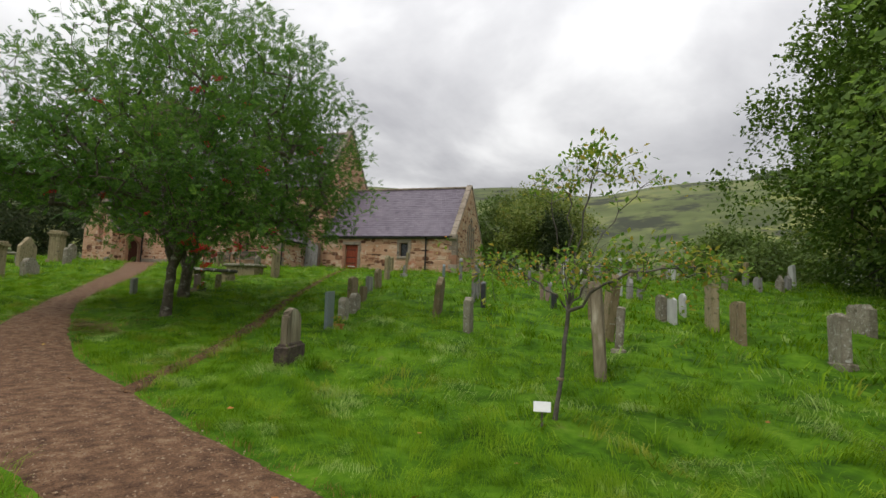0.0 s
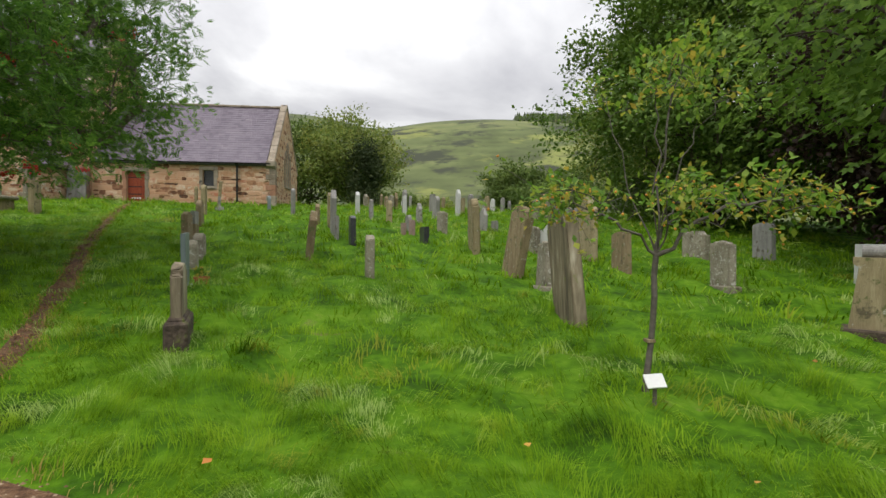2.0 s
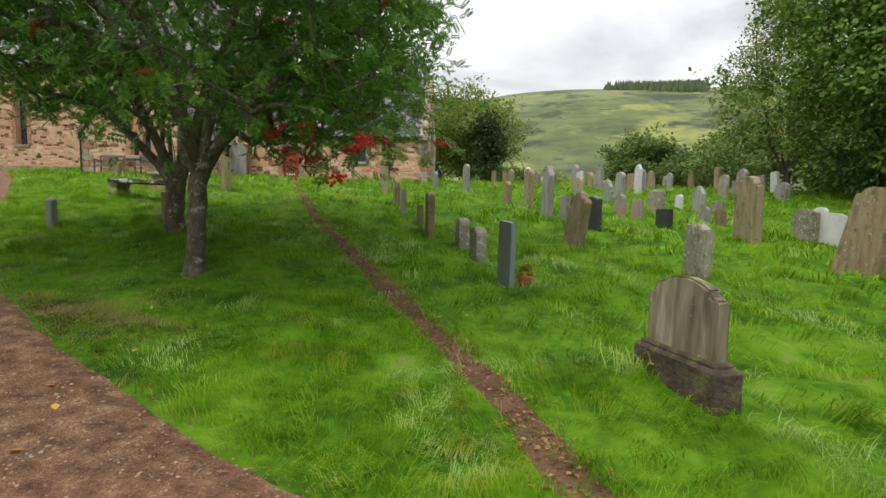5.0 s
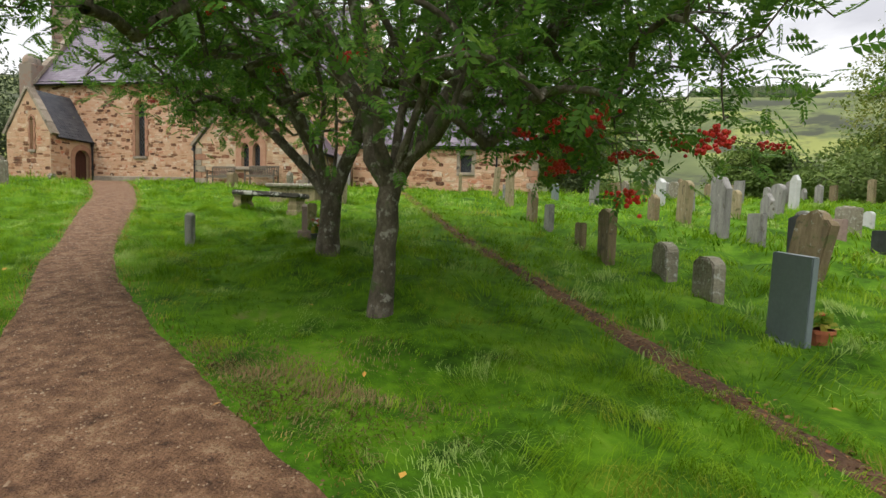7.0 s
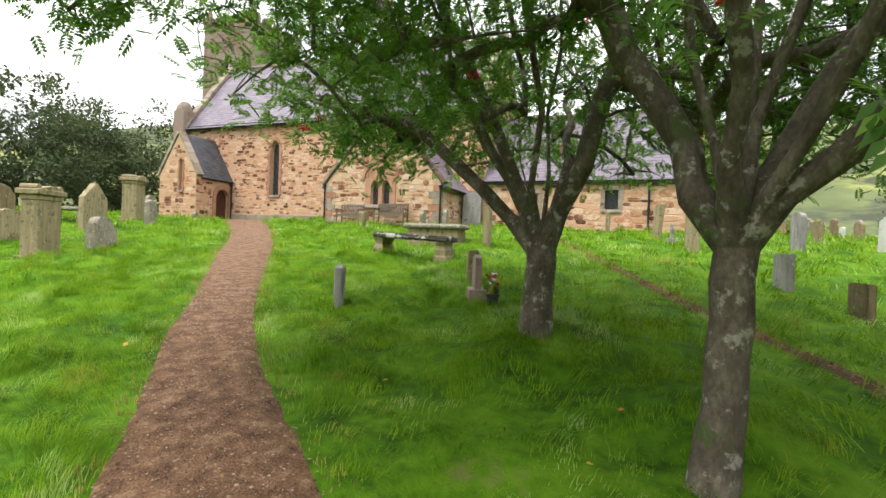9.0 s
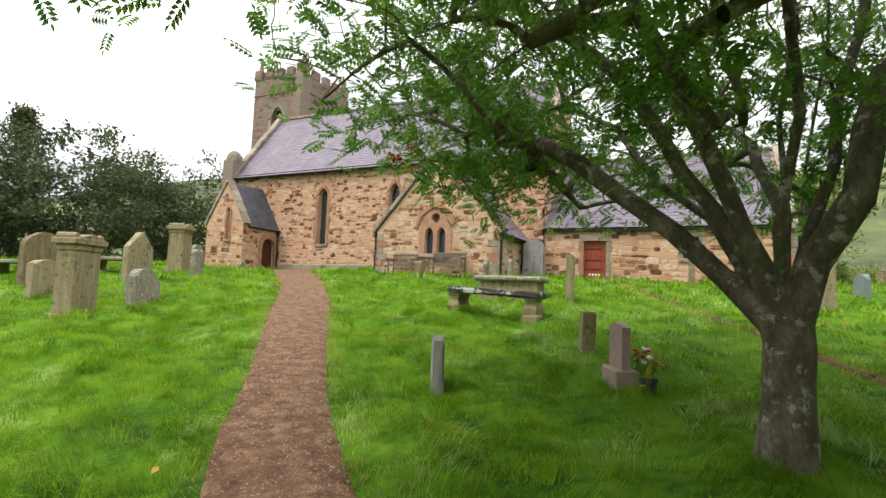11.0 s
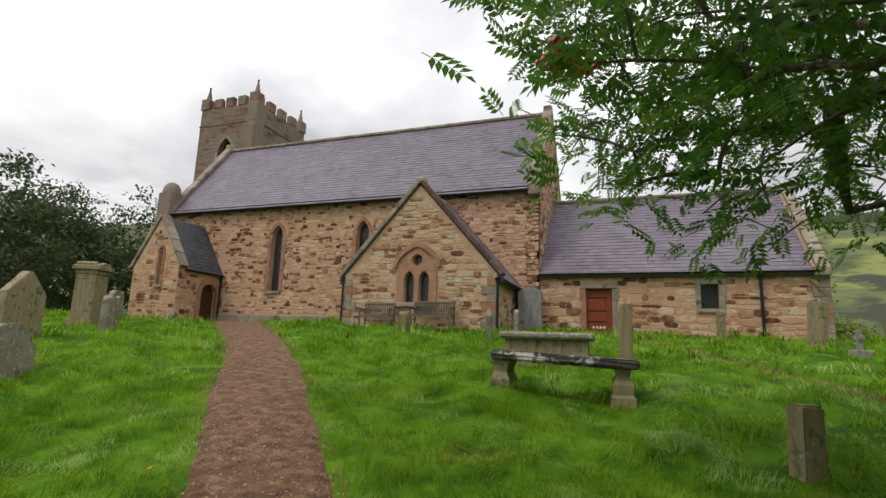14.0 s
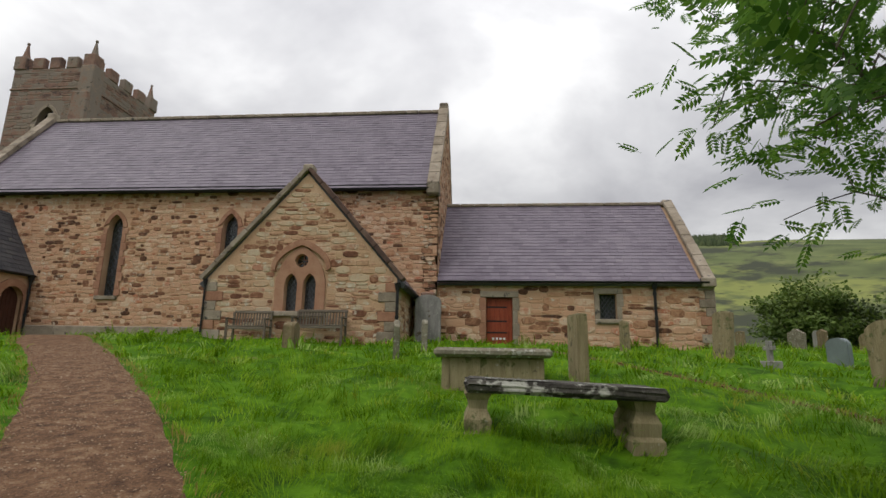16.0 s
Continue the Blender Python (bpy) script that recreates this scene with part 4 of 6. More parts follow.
gutter("gutter", (TE + 0.28, TY, TEAVE - 0.22), (TE + 0.28, NY, TEAVE - 0.22), 0.06)
pipe(TE + 0.04, TY - 0.08, 0.0, TEAVE - 0.25, 0.045)
pipe(TW - 0.02, TY - 0.08, 0.2, TEAVE - 0.15, 0.03)
for k, z in enumerate(np.arange(0.1, 2.0, 0.29)):
    for x0, s in ((TW, 1), (TE, -1)):
        a, b = x0 - s * 0.03, x0 + s * (0.55 if k % 2 else 0.34)
        sub(part("quoin", boxed(min(a, b), max(a, b), TY - 0.045, TY + 0.25, z + 0.004, z + 0.284, 0.012), M_COPING if (k + (s > 0)) % 3 else M_PINK), tran_wall)
child(part("buttress", boxed(-3.25, -2.78, -0.75, NY, -0.3, 2.2, 0.04), M_TOWER))

# the porch
PW, PE, PY, PEAVE, PRIDGE = -21.4, -18.62, -2.75, 2.95, 5.25
pm, ph = (PW + PE) / 2, (PE - PW) / 2
m_p = Matrix.Translation((0, PY, 0))
pitch_p = (PRIDGE - PEAVE) / ph
slit = (arch, pm + 0.25, 2.1, 0.2, 1.75)
porch_wall = wall("porch_wall", m_p, [(PW, -0.2), (PE, -0.2), (PE, PEAVE), (pm, PRIDGE), (PW, PEAVE)], [slit[0](*slit[1:])], 0.5)
rubble(porch_wall, m_p, PW, PE, 0.2, lambda u: PEAVE + (ph - abs(u - pm)) * pitch_p, [(pm + 0.02, pm + 0.48, 2.0, 3.98)], M_RUBBLE, seed=16, course=(0.16, 0.3))
window(m_p, *slit, surround=0.12, deep=0.2, lattice=0.2)
m_pe = pose(PE, PY + 0.5, 0, 0, 0, 90)
dr = (round_arch, 1.42, 0.2, 0.98, 2.12)
side = wall("porch_side_wall", m_pe, rect(0, -PY - 0.5 + NY, -0.2, PEAVE), [dr[0](*dr[1:])], 0.45)
rubble(side, m_pe, -0.5, -PY - 0.5 + NY, 0.1, lambda u: PEAVE, [(0.68, 2.2, 0, 2.72)], M_RUBBLE, seed=17)
bm = slab(round_arch(1.42, 0.2, 1.44, 2.4), 0.12, [dr[0](*dr[1:])])
ds = child(part("door_surround", placed(bm, m_pe @ Matrix.Translation((0, -0.06, 0))), M_PINK))
pd = child(part("porch_door", placed(slab(dr[0](1.42, 0.22, 0.98, 2.1), 0.05), m_pe @ Matrix.Translation((0, 0.2, 0))), M_DOOR))
for k in range(6):
    sub(part("board", placed(boxed(0.94 + k * 0.162, 0.94 + k * 0.162 + 0.153, 0.18, 0.2, 0.25, 1.75 + 0.42 * math.sin(math.pi * (k + 0.5) / 6), 0.006), m_pe), M_DOOR), pd)
child(part("porch_side_wall", placed(slab(rect(0, -PY - 0.5 + NY, -0.2, PEAVE), 0.45), pose(PW + 0.45, PY + 0.5, 0, 0, 0, 90)), M_MORTAR))
for sgn in (-1, 1):
    upv = Vector((-sgn * ph, 0, PRIDGE - PEAVE))
    sl = upv.length + 0.22
    upv.normalize()
    e = Vector((pm + sgn * ph, PY + 0.35, PEAVE)) - upv * 0.22 + Vector((0, 0, 0.07))
    ob = roof_slab("porch_roof", e, (0, 1, 0), upv, -PY - 0.35 + NY, sl, M_SLATE_D, 0.1)
    slates(ob, e, (0, 1, 0), upv, -PY - 0.35 + NY, sl, M_SLATE_D, seed=30 + sgn)
    coping("gable_coping", (pm + sgn * (ph + 0.12), PY + 0.14, PEAVE - 0.05), (pm, PY + 0.14, PRIDGE + 0.1), 0.42, 0.14, (0, 1, 0))
gutter("gutter", (PE + 0.18, PY + 0.35, PEAVE - 0.13), (PE + 0.18, NY, PEAVE - 0.13), 0.06)
pipe(PE + 0.12, NY - 0.12, 0.2, PEAVE - 0.3, 0.045)

# the tower
X0, X1, Y0, Y1, TTOP = -28.0, -23.2, 6.2, 11.75, 15.75
m_tw = Matrix.Translation((0, Y0, 0))
bel = (arch, (X0 + X1) / 2 + 0.1, 10.7, 1.2, 2.7)
tower_wall = wall("tower_wall", m_tw, rect(X0, X1, -0.4, TTOP), [bel[0](*bel[1:])], 0.7, M_TOWER)
rubble(tower_wall, m_tw, X0, X1, 8.5, lambda u: TTOP, [(bel[1] - 0.85, bel[1] + 0.85, 10.5, 13.7)], M_TOWER, seed=40, course=(0.24, 0.34), run=(0.35, 0.8))
window(m_tw, *bel, surround=0.22, deep=0.35, stone=M_COPING)
m_te = pose(X1, Y0, 0, 0, 0, 90)
tside = wall("tower_wall", m_te, rect(0, Y1 - Y0, -0.4, TTOP), [], 0.7, M_TOWER)
rubble(tside, m_te, 0, Y1 - Y0, 9.5, lambda u: TTOP, [], M_TOWER, seed=41, course=(0.24, 0.34), run=(0.35, 0.8))
child(part("tower_wall", boxed(X0, X0 + 0.7, Y0 + 0.7, Y1, -0.4, TTOP), M_TOWER))
child(part("tower_wall", boxed(X0 + 0.7, X1 - 0.7, Y1 - 0.7, Y1, -0.4, TTOP), M_TOWER))
child(part("tower_roof", boxed(X0 + 0.4, X1 - 0.4, Y0 + 0.4, Y1 - 0.4, TTOP - 0.9, TTOP - 0.75), M_LEAD))
bm = bmesh.new()
for z in (14.45,):
    box(bm, X0 - 0.06, X1 + 0.06, Y0 - 0.06, Y0 + 0.1, z, z + 0.1, 0.02)
    box(bm, X1 - 0.1, X1 + 0.06, Y0 + 0.1, Y1 + 0.06, z, z + 0.1, 0.02)
child(part("string_course", bm, M_TOWER))
for k in range(5):
    a = X0 + k * 1.04 + 0.02
    child(part("merlon", boxed(a, a + 0.70, Y0 - 0.05, Y0 + 0.35, TTOP - 0.01, TTOP + 0.72, 0.05), M_TOWER))
    child(part("merlon", boxed(X1 - 0.35, X1 + 0.05, Y0 + 0.02 + k * 1.23, Y0 + 0.78 + k * 1.23, TTOP - 0.01, TTOP + 0.72, 0.05), M_TOWER))
    child(part("merlon", boxed(a, a + 0.62, Y1 - 0.35, Y1 + 0.05, TTOP - 0.01, TTOP + 0.72, 0.05), M_TOWER))
    child(part("merlon", boxed(X0 - 0.05, X0 + 0.35, Y0 + 0.02 + k * 1.23, Y0 + 0.78 + k * 1.23, TTOP - 0.01, TTOP + 0.72, 0.05), M_TOWER))
for x, y in ((X0, Y0), (X1, Y0), (X1, Y1), (X0, Y1)):
    sx, sy = (0.27 if x == X0 else -0.27), (0.27 if y == Y0 else -0.27)
    bm = boxed(x + sx - 0.36, x + sx + 0.36, y + sy - 0.36, y + sy + 0.36, TTOP - 0.02, TTOP + 0.85, 0.05)
    bmesh.ops.create_cone(bm, segments=4, radius1=0.21, radius2=0.04, depth=0.95, cap_ends=True, matrix=Matrix.Translation((x + sx, y + sy, TTOP + 1.3)) @ Matrix.Rotation(math.pi / 4, 4, "Z"))
    bmesh.ops.create_icosphere(bm, subdivisions=1, radius=0.10, matrix=Matrix.Translation((x + sx, y + sy, TTOP + 1.8)))
    child(part("pinnacle", bm, M_TOWER))
for dx0, dx1, dy0, dy1, z in ((-0.55, 0.12, -0.55, 0.1, 14.0), (-0.4, 0.14, -0.4, 0.1, 15.7)):
    child(part("corner_buttress", boxed(X1 + dx0, X1 + dx1 + 0.3, Y0 + dy0, Y0 + dy1 + 0.35, 0, z, 0.05), M_TOWER))

# ---- graves ----
M_PLINTH = mat("mossy_dark_plinth", [(0.035, 0.028, 0.022), (0.075, 0.055, 0.04), (0.12, 0.095, 0.07)], 7.0, 0.95, 0.8, 26, spots=[((0.10, 0.11, 0.03), 0.58, 7.0), ((0.34, 0.32, 0.28), 0.66, 9.0)])
M_STREAK = mat("streaked_headstone", [(0.055, 0.044, 0.030), (0.135, 0.110, 0.072), (0.235, 0.195, 0.130), (0.43, 0.385, 0.29)], 3.4, 0.92, 0.4, 30, stretch=(1.6, 1.6, 0.3), rand=0.15, fine=9, spots=[MOSS, ((0.45, 0.43, 0.38), 0.68, 14.0)])
def gz(x, y):
    return float(ground_z(np.array([x]), np.array([y]))[0])


def top_outline(w, h, top, n=10):
    a = w / 2
    if top == "flat":
        up = [(a, h), (-a, h)]
    elif top == "round":
        r = a
        up = [(a * math.cos(t), h - r * 0.55 + 0.55 * r * math.sin(t)) for t in np.linspace(0, math.pi, n)]
    elif top == "point":
        up = [(a, h - a * 0.85), (0.05, h), (-0.05, h), (-a, h - a * 0.85)]
    elif top == "low":
        up = [(a, h - 0.1 * w), (a * 0.5, h - 0.02), (0, h), (-a * 0.5, h - 0.02), (-a, h - 0.1 * w)]
    elif top == "shoulder":
        s = a * 0.72
        up = [(a, h - 0.28 * w), (a, h - 0.22 * w), (s, h - 0.22 * w)] + [(s * math.cos(t), h - 0.2 * w + 0.2 * w * math.sin(t)) for t in np.linspace(0.1, math.pi - 0.1, n)] + [(-s, h - 0.22 * w), (-a, h - 0.22 * w), (-a, h - 0.28 * w)]
    elif top == "ogee":
        up = [(a, h - 0.24 * w), (a * 0.8, h - 0.16 * w), (a * 0.55, h - 0.15 * w), (a * 0.3, h - 0.05 * w), (0, h), (-a * 0.3, h - 0.05 * w), (-a * 0.55, h - 0.15 * w), (-a * 0.8, h - 0.16 * w), (-a, h - 0.24 * w)]
    elif top == "step":
        up = [(a, h - 0.22 * w), (a * 0.8, h - 0.2 * w), (a * 0.8, h - 0.13 * w), (a * 0.5, h - 0.07 * w), (a * 0.2, h - 0.01), (-a * 0.2, h), (-a * 0.5, h - 0.04 * w), (-a * 0.8, h - 0.09 * w), (-a * 0.8, h - 0.16 * w), (-a, h - 0.18 * w)]
    elif top == "twin":
        up = [(a, h - 0.16 * w)] + [(a * 0.5 + a * 0.46 * math.cos(t), h - 0.14 * w + 0.14 * w * math.sin(t)) for t in np.linspace(0, math.pi, 7)] + [(-a * 0.5 + a * 0.46 * math.cos(t), h - 0.14 * w + 0.14 * w * math.sin(t)) for t in np.linspace(0, math.pi, 7)] + [(-a, h - 0.16 * w)]
    else:
        k = np.random.default_rng(int(w * 1000 + h * 77))
        up = [(a * q, h - abs(k.normal(0, 0.05)) - 0.05 * q * q) for q in np.linspace(1, -1, 9)]
    return [(-a, -0.35), (a, -0.35)] + up


def headstone(x, y, w, h, thick, top, material, label, yaw=100, lean=0.0, tip=0.0, base=None, category="headstone", group="headstones"):
    """lean: degrees along its own width; tip: degrees towards its face. base: width, height and depth of a plinth."""
    z = gz(x, y)
    hs = tagged(empty("headstone", x, y, z), label, category, group)
    lift = base[1] - 0.02 if base else 0.0
    hs.matrix_basis = pose(x, y, z, 0, 0, yaw) @ pose(0, 0, 0, tip, lean, 0)
    bm = slab(top_outline(w, h - lift, top), thick)
    bmesh.ops.translate(bm, verts=list(bm.verts), vec=(0, -thick / 2, lift))
    bmesh.ops.dissolve_limit(bm, angle_limit=0.02, verts=list(bm.verts), edges=list(bm.edges))
    es = [e for e in bm.edges if len(e.link_faces) == 2 and e.calc_face_angle() > 0.9]
    bmesh.ops.bevel(bm, geom=es, offset=min(0.018, thick * 0.15), segments=2, affect="EDGES")
    k = np.random.default_rng(int(abs(x * 91 + y * 37)) + 5)
    for v in bm.verts:
        v.co += Vector(k.normal(0, 0.004, 3))
    ob = part("slab", bm, material)
    ob.parent = hs
    if base:
        bw, bh, bd = base
        ob = part("plinth", boxed(-bw / 2, bw / 2, -bd / 2, bd / 2, -0.3, bh, 0.025), M_PLINTH if bh > 0.2 else material)
        ob.parent = hs
    return hs


WORN = "old weathered brown sandstone headstone standing in long grass"
BUFFL = "tall weathered buff sandstone headstone in the grass"
GREYL = "small grey stone headstone in long grass"
headstone(6.84, -11.6, 0.82, 0.88, 0.16, "round", M_BROWN, "dark upright headstone in a row beside the track", yaw=102, lean=-6)
headstone(7.29, -13.4, 0.64, 0.62, 0.13, "flat", M_GREYST, "low grey headstone in a row beside the track")
headstone(7.92, -15.17, 0.52, 0.50, 0.13, "flat", M_BROWN, "short dark headstone in a row beside the track")
headstone(8.27, -16.65, 0.68, 0.95, 0.14, "low", M_BROWN, "dark brown upright headstone in a row beside the track")
headstone(9.0, -17.9, 0.54, 0.50, 0.2, "round", M_LICHEN, "squat round-headed worn stone marker in the grass", group="round-headed markers")
headstone(9.28, -19.1, 0.49, 0.59, 0.18, "round", M_LICHEN, "squat round-headed worn stone marker in the grass", yaw=104, lean=0, group="round-headed markers")
headstone(9.66, -20.5, 0.58, 0.95, 0.07, "flat", M_SLABGREY, "smooth grey-green slate headstone with a flowerpot beside it", yaw=104, lean=-2, base=(0.68, 0.03, 0.2))
headstone(11.28, -17.14, 0.8, 1.13, 0.17, "ogee", M_BROWN, "leaning dark brown sandstone headstone with shaped top", yaw=99, lean=-8, tip=6)
headstone(12.17, -15.05, 0.7, 0.83, 0.14, "low", M_BLACK, "dark granite headstone behind a leaning stone")
headstone(11.64, -14.25, 0.55, 0.62, 0.12, "flat", M_GREYST, GREYL)
headstone(12.82, -19.4, 0.61, 0.86, 0.16, "ragged", M_LICHEN, "lichen-covered headstone with a broken worn top", yaw=96, lean=-6)
headstone(15.58, -15.6, 0.95, 1.46, 0.19, "shoulder", M_BUFF, BUFFL + " with rounded head", yaw=90, lean=-2, tip=-2)
headstone(14.3, -13.9, 0.62, 0.52, 0.16, "flat", M_BLACK, "low dark granite headstone in the grass")
headstone(15.16, -10.8, 0.75, 0.82, 0.2, "ragged", M_LICHEN, "broad lichen-grey headstone in the grass")
headstone(13.96, -12.7, 0.5, 0.5, 0.12, "flat", M_PINKGR, "small pinkish granite headstone in the grass")
headstone(13.7, -12.1, 0.45, 0.4, 0.12, "flat", M_PINKGR, "small pinkish granite headstone in the grass")
headstone(13.9, -11.2, 0.55, 0.56, 0.14, "round", M_GREYST, GREYL)
headstone(15.35, -5.9, 0.7, 1.05, 0.16, "round", M_GREYST, "grey headstone leaning in the far grass", lean=-8)
headstone(11.39, -12.7, 0.66, 1.42, 0.16, "point", M_GREYST, "tall narrow grey headstone in the grass", lean=-2)
headstone(11.06, -10.7, 0.7, 1.18, 0.16, "round", M_BUFF, BUFFL, lean=-4)
headstone(10.47, -9.6, 0.6, 0.82, 0.15, "ogee", M_BROWN, WORN)
headstone(10.28, -3.2, 0.5, 0.8, 0.12, "flat", M_BROWN, WORN)
headstone(17.57, -14.5, 0.7, 0.78, 0.16, "low", M_LICHEN, "lichened grey headstone beside a pale slab")
headstone(17.8, -15.1, 0.85, 0.75, 0.08, "low", M_WHITE, "pale grey-white marble headstone")
headstone(16.04, -13.3, 0.4, 0.43, 0.12, "flat", M_BROWN, WORN)
headstone(16.02, -12.3, 0.45, 0.5, 0.13, "round", M_GREYST, GREYL)
headstone(16.52, -9.2, 0.35, 0.45, 0.12, "round", M_WHITE, "small white marble headstone in the grass")
headstone(16.85, -10.0, 0.6, 0.85, 0.15, "point", M_GREYST, GREYL)
headstone(17.18, -10.6, 0.45, 0.42, 0.12, "flat", M_GREYST, GREYL)
headstone(15.98, -18.44, 0.82, 1.63, 0.2, "shoulder", M_BROWN, "broad brown sandstone headstone leaning back in the grass", yaw=99, lean=-11.7, tip=5)
headstone(18.69, -16.09, 0.93, 1.74, 0.19, "point", M_BUFF, "tall buff headstone with a gabled point", yaw=91, lean=2.5)
headstone(16.24, -20.05, 0.68, 1.0, 0.16, "ragged", M_LICHEN, "lichen-streaked grey headstone on a low base", yaw=88, lean=4.5, tip=3, base=(0.84, 0.1, 0.3))
headstone(15.92, -22.5, 0.95, 1.6, 0.19, "twin", M_STREAK, "double-headed buff sandstone headstone leaning over the grass", yaw=89, lean=7, tip=-4)
headstone(19.02, -17.5, 0.7, 0.96, 0.17, "low", M_BROWN, WORN, yaw=95, lean=3)
headstone(20.35, -19.55, 0.66, 1.1, 0.18, "ragged", M_LICHEN, "square-topped lichen-covered headstone in the grass", yaw=90, lean=3, base=(0.85, 0.1, 0.3))
headstone(25.0, -14.7, 0.75, 1.16, 0.18, "low", M_GREYST, "pale grey headstone below dark trees", yaw=97, lean=2)
headstone(24.3, -19.1, 0.72, 1.0, 0.16, "flat", M_WHITE, "pale square-topped headstone near the boundary trees", yaw=97)
headstone(22.4, -15.2, 0.95, 0.8, 0.2, "ragged", M_LICHEN, "low broad lichened headstone below dark trees")
headstone(18.24, -14.0, 0.45, 0.65, 0.1, "round", M_WHITE, "small white marble headstone in the grass")
headstone(13.2, -8.2, 0.6, 0.95, 0.15, "round", M_BUFF, BUFFL)
headstone(14.5, -7.4, 0.6, 0.8, 0.15, "point", M_GREYST, GREYL)
headstone(12.4, -6.2, 0.55, 0.9, 0.14, "shoulder", M_GREYST, GREYL, lean=4)
for i in range(34):
    k = np.random.default_rng(500 + i)
    x, y = 11.5 + k.uniform(0, 15), -5.0 + k.uniform(0, 14)
    headstone(round(x, 2), round(y, 2), k.uniform(0.45, 0.8), k.uniform(0.6, 1.35), k.uniform(0.1, 0.18), ("round", "flat", "point", "shoulder", "ogee", "low")[i % 6],
              (M_GREYST, M_BUFF, M_WHITE, M_GREYST, M_BROWN, M_LICHEN)[(i * 5 + i // 6) % 6], "distant weathered headstone among many in the far churchyard", yaw=98 + k.normal(0, 4), lean=k.normal(0, 3), group="distant headstones")

# the stone with a heavy mossy plinth beside the track
sa_st = headstone(10.84, -23.86, 0.80, 0.87, 0.11, "step", M_STREAK, "grey-brown headstone with carved shoulders on a mossy plinth", yaw=106.5, lean=1, base=(1.0, 0.24, 0.24))
ob = part("plinth_step", boxed(-0.44, 0.44, -0.085, 0.085, 0.2, 0.28, 0.02), M_PLINTH)
ob.parent = sa_st

# west of the path
headstone(-11.95, -12.95, 1.15, 1.5, 0.2, "point", M_BUFF, "broad buff headstone with a gabled top", yaw=112)
headstone(-7.4, -15.8, 1.02, 0.76, 0.24, "shoulder", M_LICHEN, "squat dark lichened headstone leaning in the grass", yaw=118, lean=5, tip=-6)
headstone(-13.6, -14.8, 1.2, 1.4, 0.2, "round", M_BROWN, "large brown round-headed headstone", yaw=112)
headstone(-10.3, -16.25, 0.95, 0.8, 0.2, "low", M_BUFF, WORN, yaw=112)
headstone(-11.9, -10.9, 0.55, 0.95, 0.2, "ragged", M_LICHEN, "narrow worn lichened headstone", yaw=115)
headstone(-15.7, -5.4, 0.5, 0.3, 0.2, "round", M_LICHEN, "very low dark marker stone near the porch", yaw=115)
headstone(-16.9, -6.9, 0.8, 1.1, 0.16, "round", M_LICHEN, "grey round-headed headstone before the porch", yaw=115)
headstone(-20.5, -11.0, 0.8, 1.0, 0.18, "round", M_BROWN, WORN, yaw=112)
headstone(-18.6, -12.2, 1.3, 1.35, 0.2, "round", M_BROWN, WORN, yaw=112)
headstone(-23.0, -8.0, 0.9, 0.8, 0.18, "ogee", M_GREYST, GREYL, yaw=112)
headstone(-24.5, -14.5, 0.9, 0.9, 0.18, "round", M_GREYST, GREYL, yaw=112)


def pedestal(x, y, w, d, h, yaw, label):
    z = gz(x, y)
    p = tagged(empty("pedestal_tomb", x, y, z, yaw), label, "tomb", "pedestal tombs")
    for name, a, b, z0, z1 in (("base", w * 0.54, d * 0.56, -0.3, 0.12), ("die", w * 0.46, d * 0.46, 0.12, h * 0.80), ("frieze", w * 0.49, d * 0.5, h * 0.80, h * 0.87), ("cornice", w * 0.58, d * 0.62, h * 0.87, h * 0.94)):
        part(name, boxed(-a, a, -b, b, z0, z1, 0.015), M_BUFF).parent = p
    bm = bmesh.new()
    a, b = w * 0.55, d * 0.58
    vs = [bm.verts.new(c) for c in ((-a, -b, h * 0.94), (a, -b, h * 0.94), (a, b, h * 0.94), (-a, b, h * 0.94), (0, -b, h), (0, b, h))]
    for f in ((0, 1, 4), (2, 3, 5), (1, 2, 5, 4), (3, 0, 4, 5), (0, 3, 2, 1)):
        bm.faces.new([vs[i] for i in f])
    part("cap", bm, M_BUFF).parent = p
    for s in (-1, 1):
        bm = bmesh.new()
        bmesh.ops.create_cone(bm, segments=12, radius1=0.07, radius2=0.07, depth=d * 0.9, cap_ends=True, matrix=Matrix.Translation((s * (a - 0.08), 0, h * 0.965)) @ Matrix.Rotation(math.pi / 2, 4, "X"))
        part("scroll", bm, M_BUFF).parent = p
    return p


pedestal(-7.2, -17.3, 0.72, 0.42, 1.62, 112, "tall buff pedestal tomb with moulded cap")
pedestal(-14.05, -9.95, 0.66, 0.62, 1.78, 112, "tall buff pillar tomb with gabled cap")

# big scroll-topped monument
z = gz(20.2, -23.6)
sm = tagged(empty("scroll_monument", 20.1, -23.55, z, 136), "broad pale lichened monument with rolled scroll top", "monument")
bm = slab([(-0.46, 0.1), (0.46, 0.1), (0.36, 0.98), (0.43, 1.03), (0.43, 1.12), (-0.43, 1.12), (-0.43, 1.03), (-0.36, 0.98)], 0.34)
bmesh.ops.translate(bm, verts=list(bm.verts), vec=(0, -0.17, 0))
part("body", bm, M_BUFF).parent = sm
part("base", boxed(-0.54, 0.54, -0.26, 0.26, -0.3, 0.12, 0.02), M_PLINTH).parent = sm
bm = bmesh.new()
bmesh.ops.create_cone(bm, segments=16, radius1=0.09, radius2=0.09, depth=0.66, cap_ends=True, matrix=Matrix.Translation((0, 0, 1.2)) @ Matrix.Rotation(math.pi / 2, 4, "Y"))
part("scroll", bm, M_GREYST, smooth=False).parent = sm

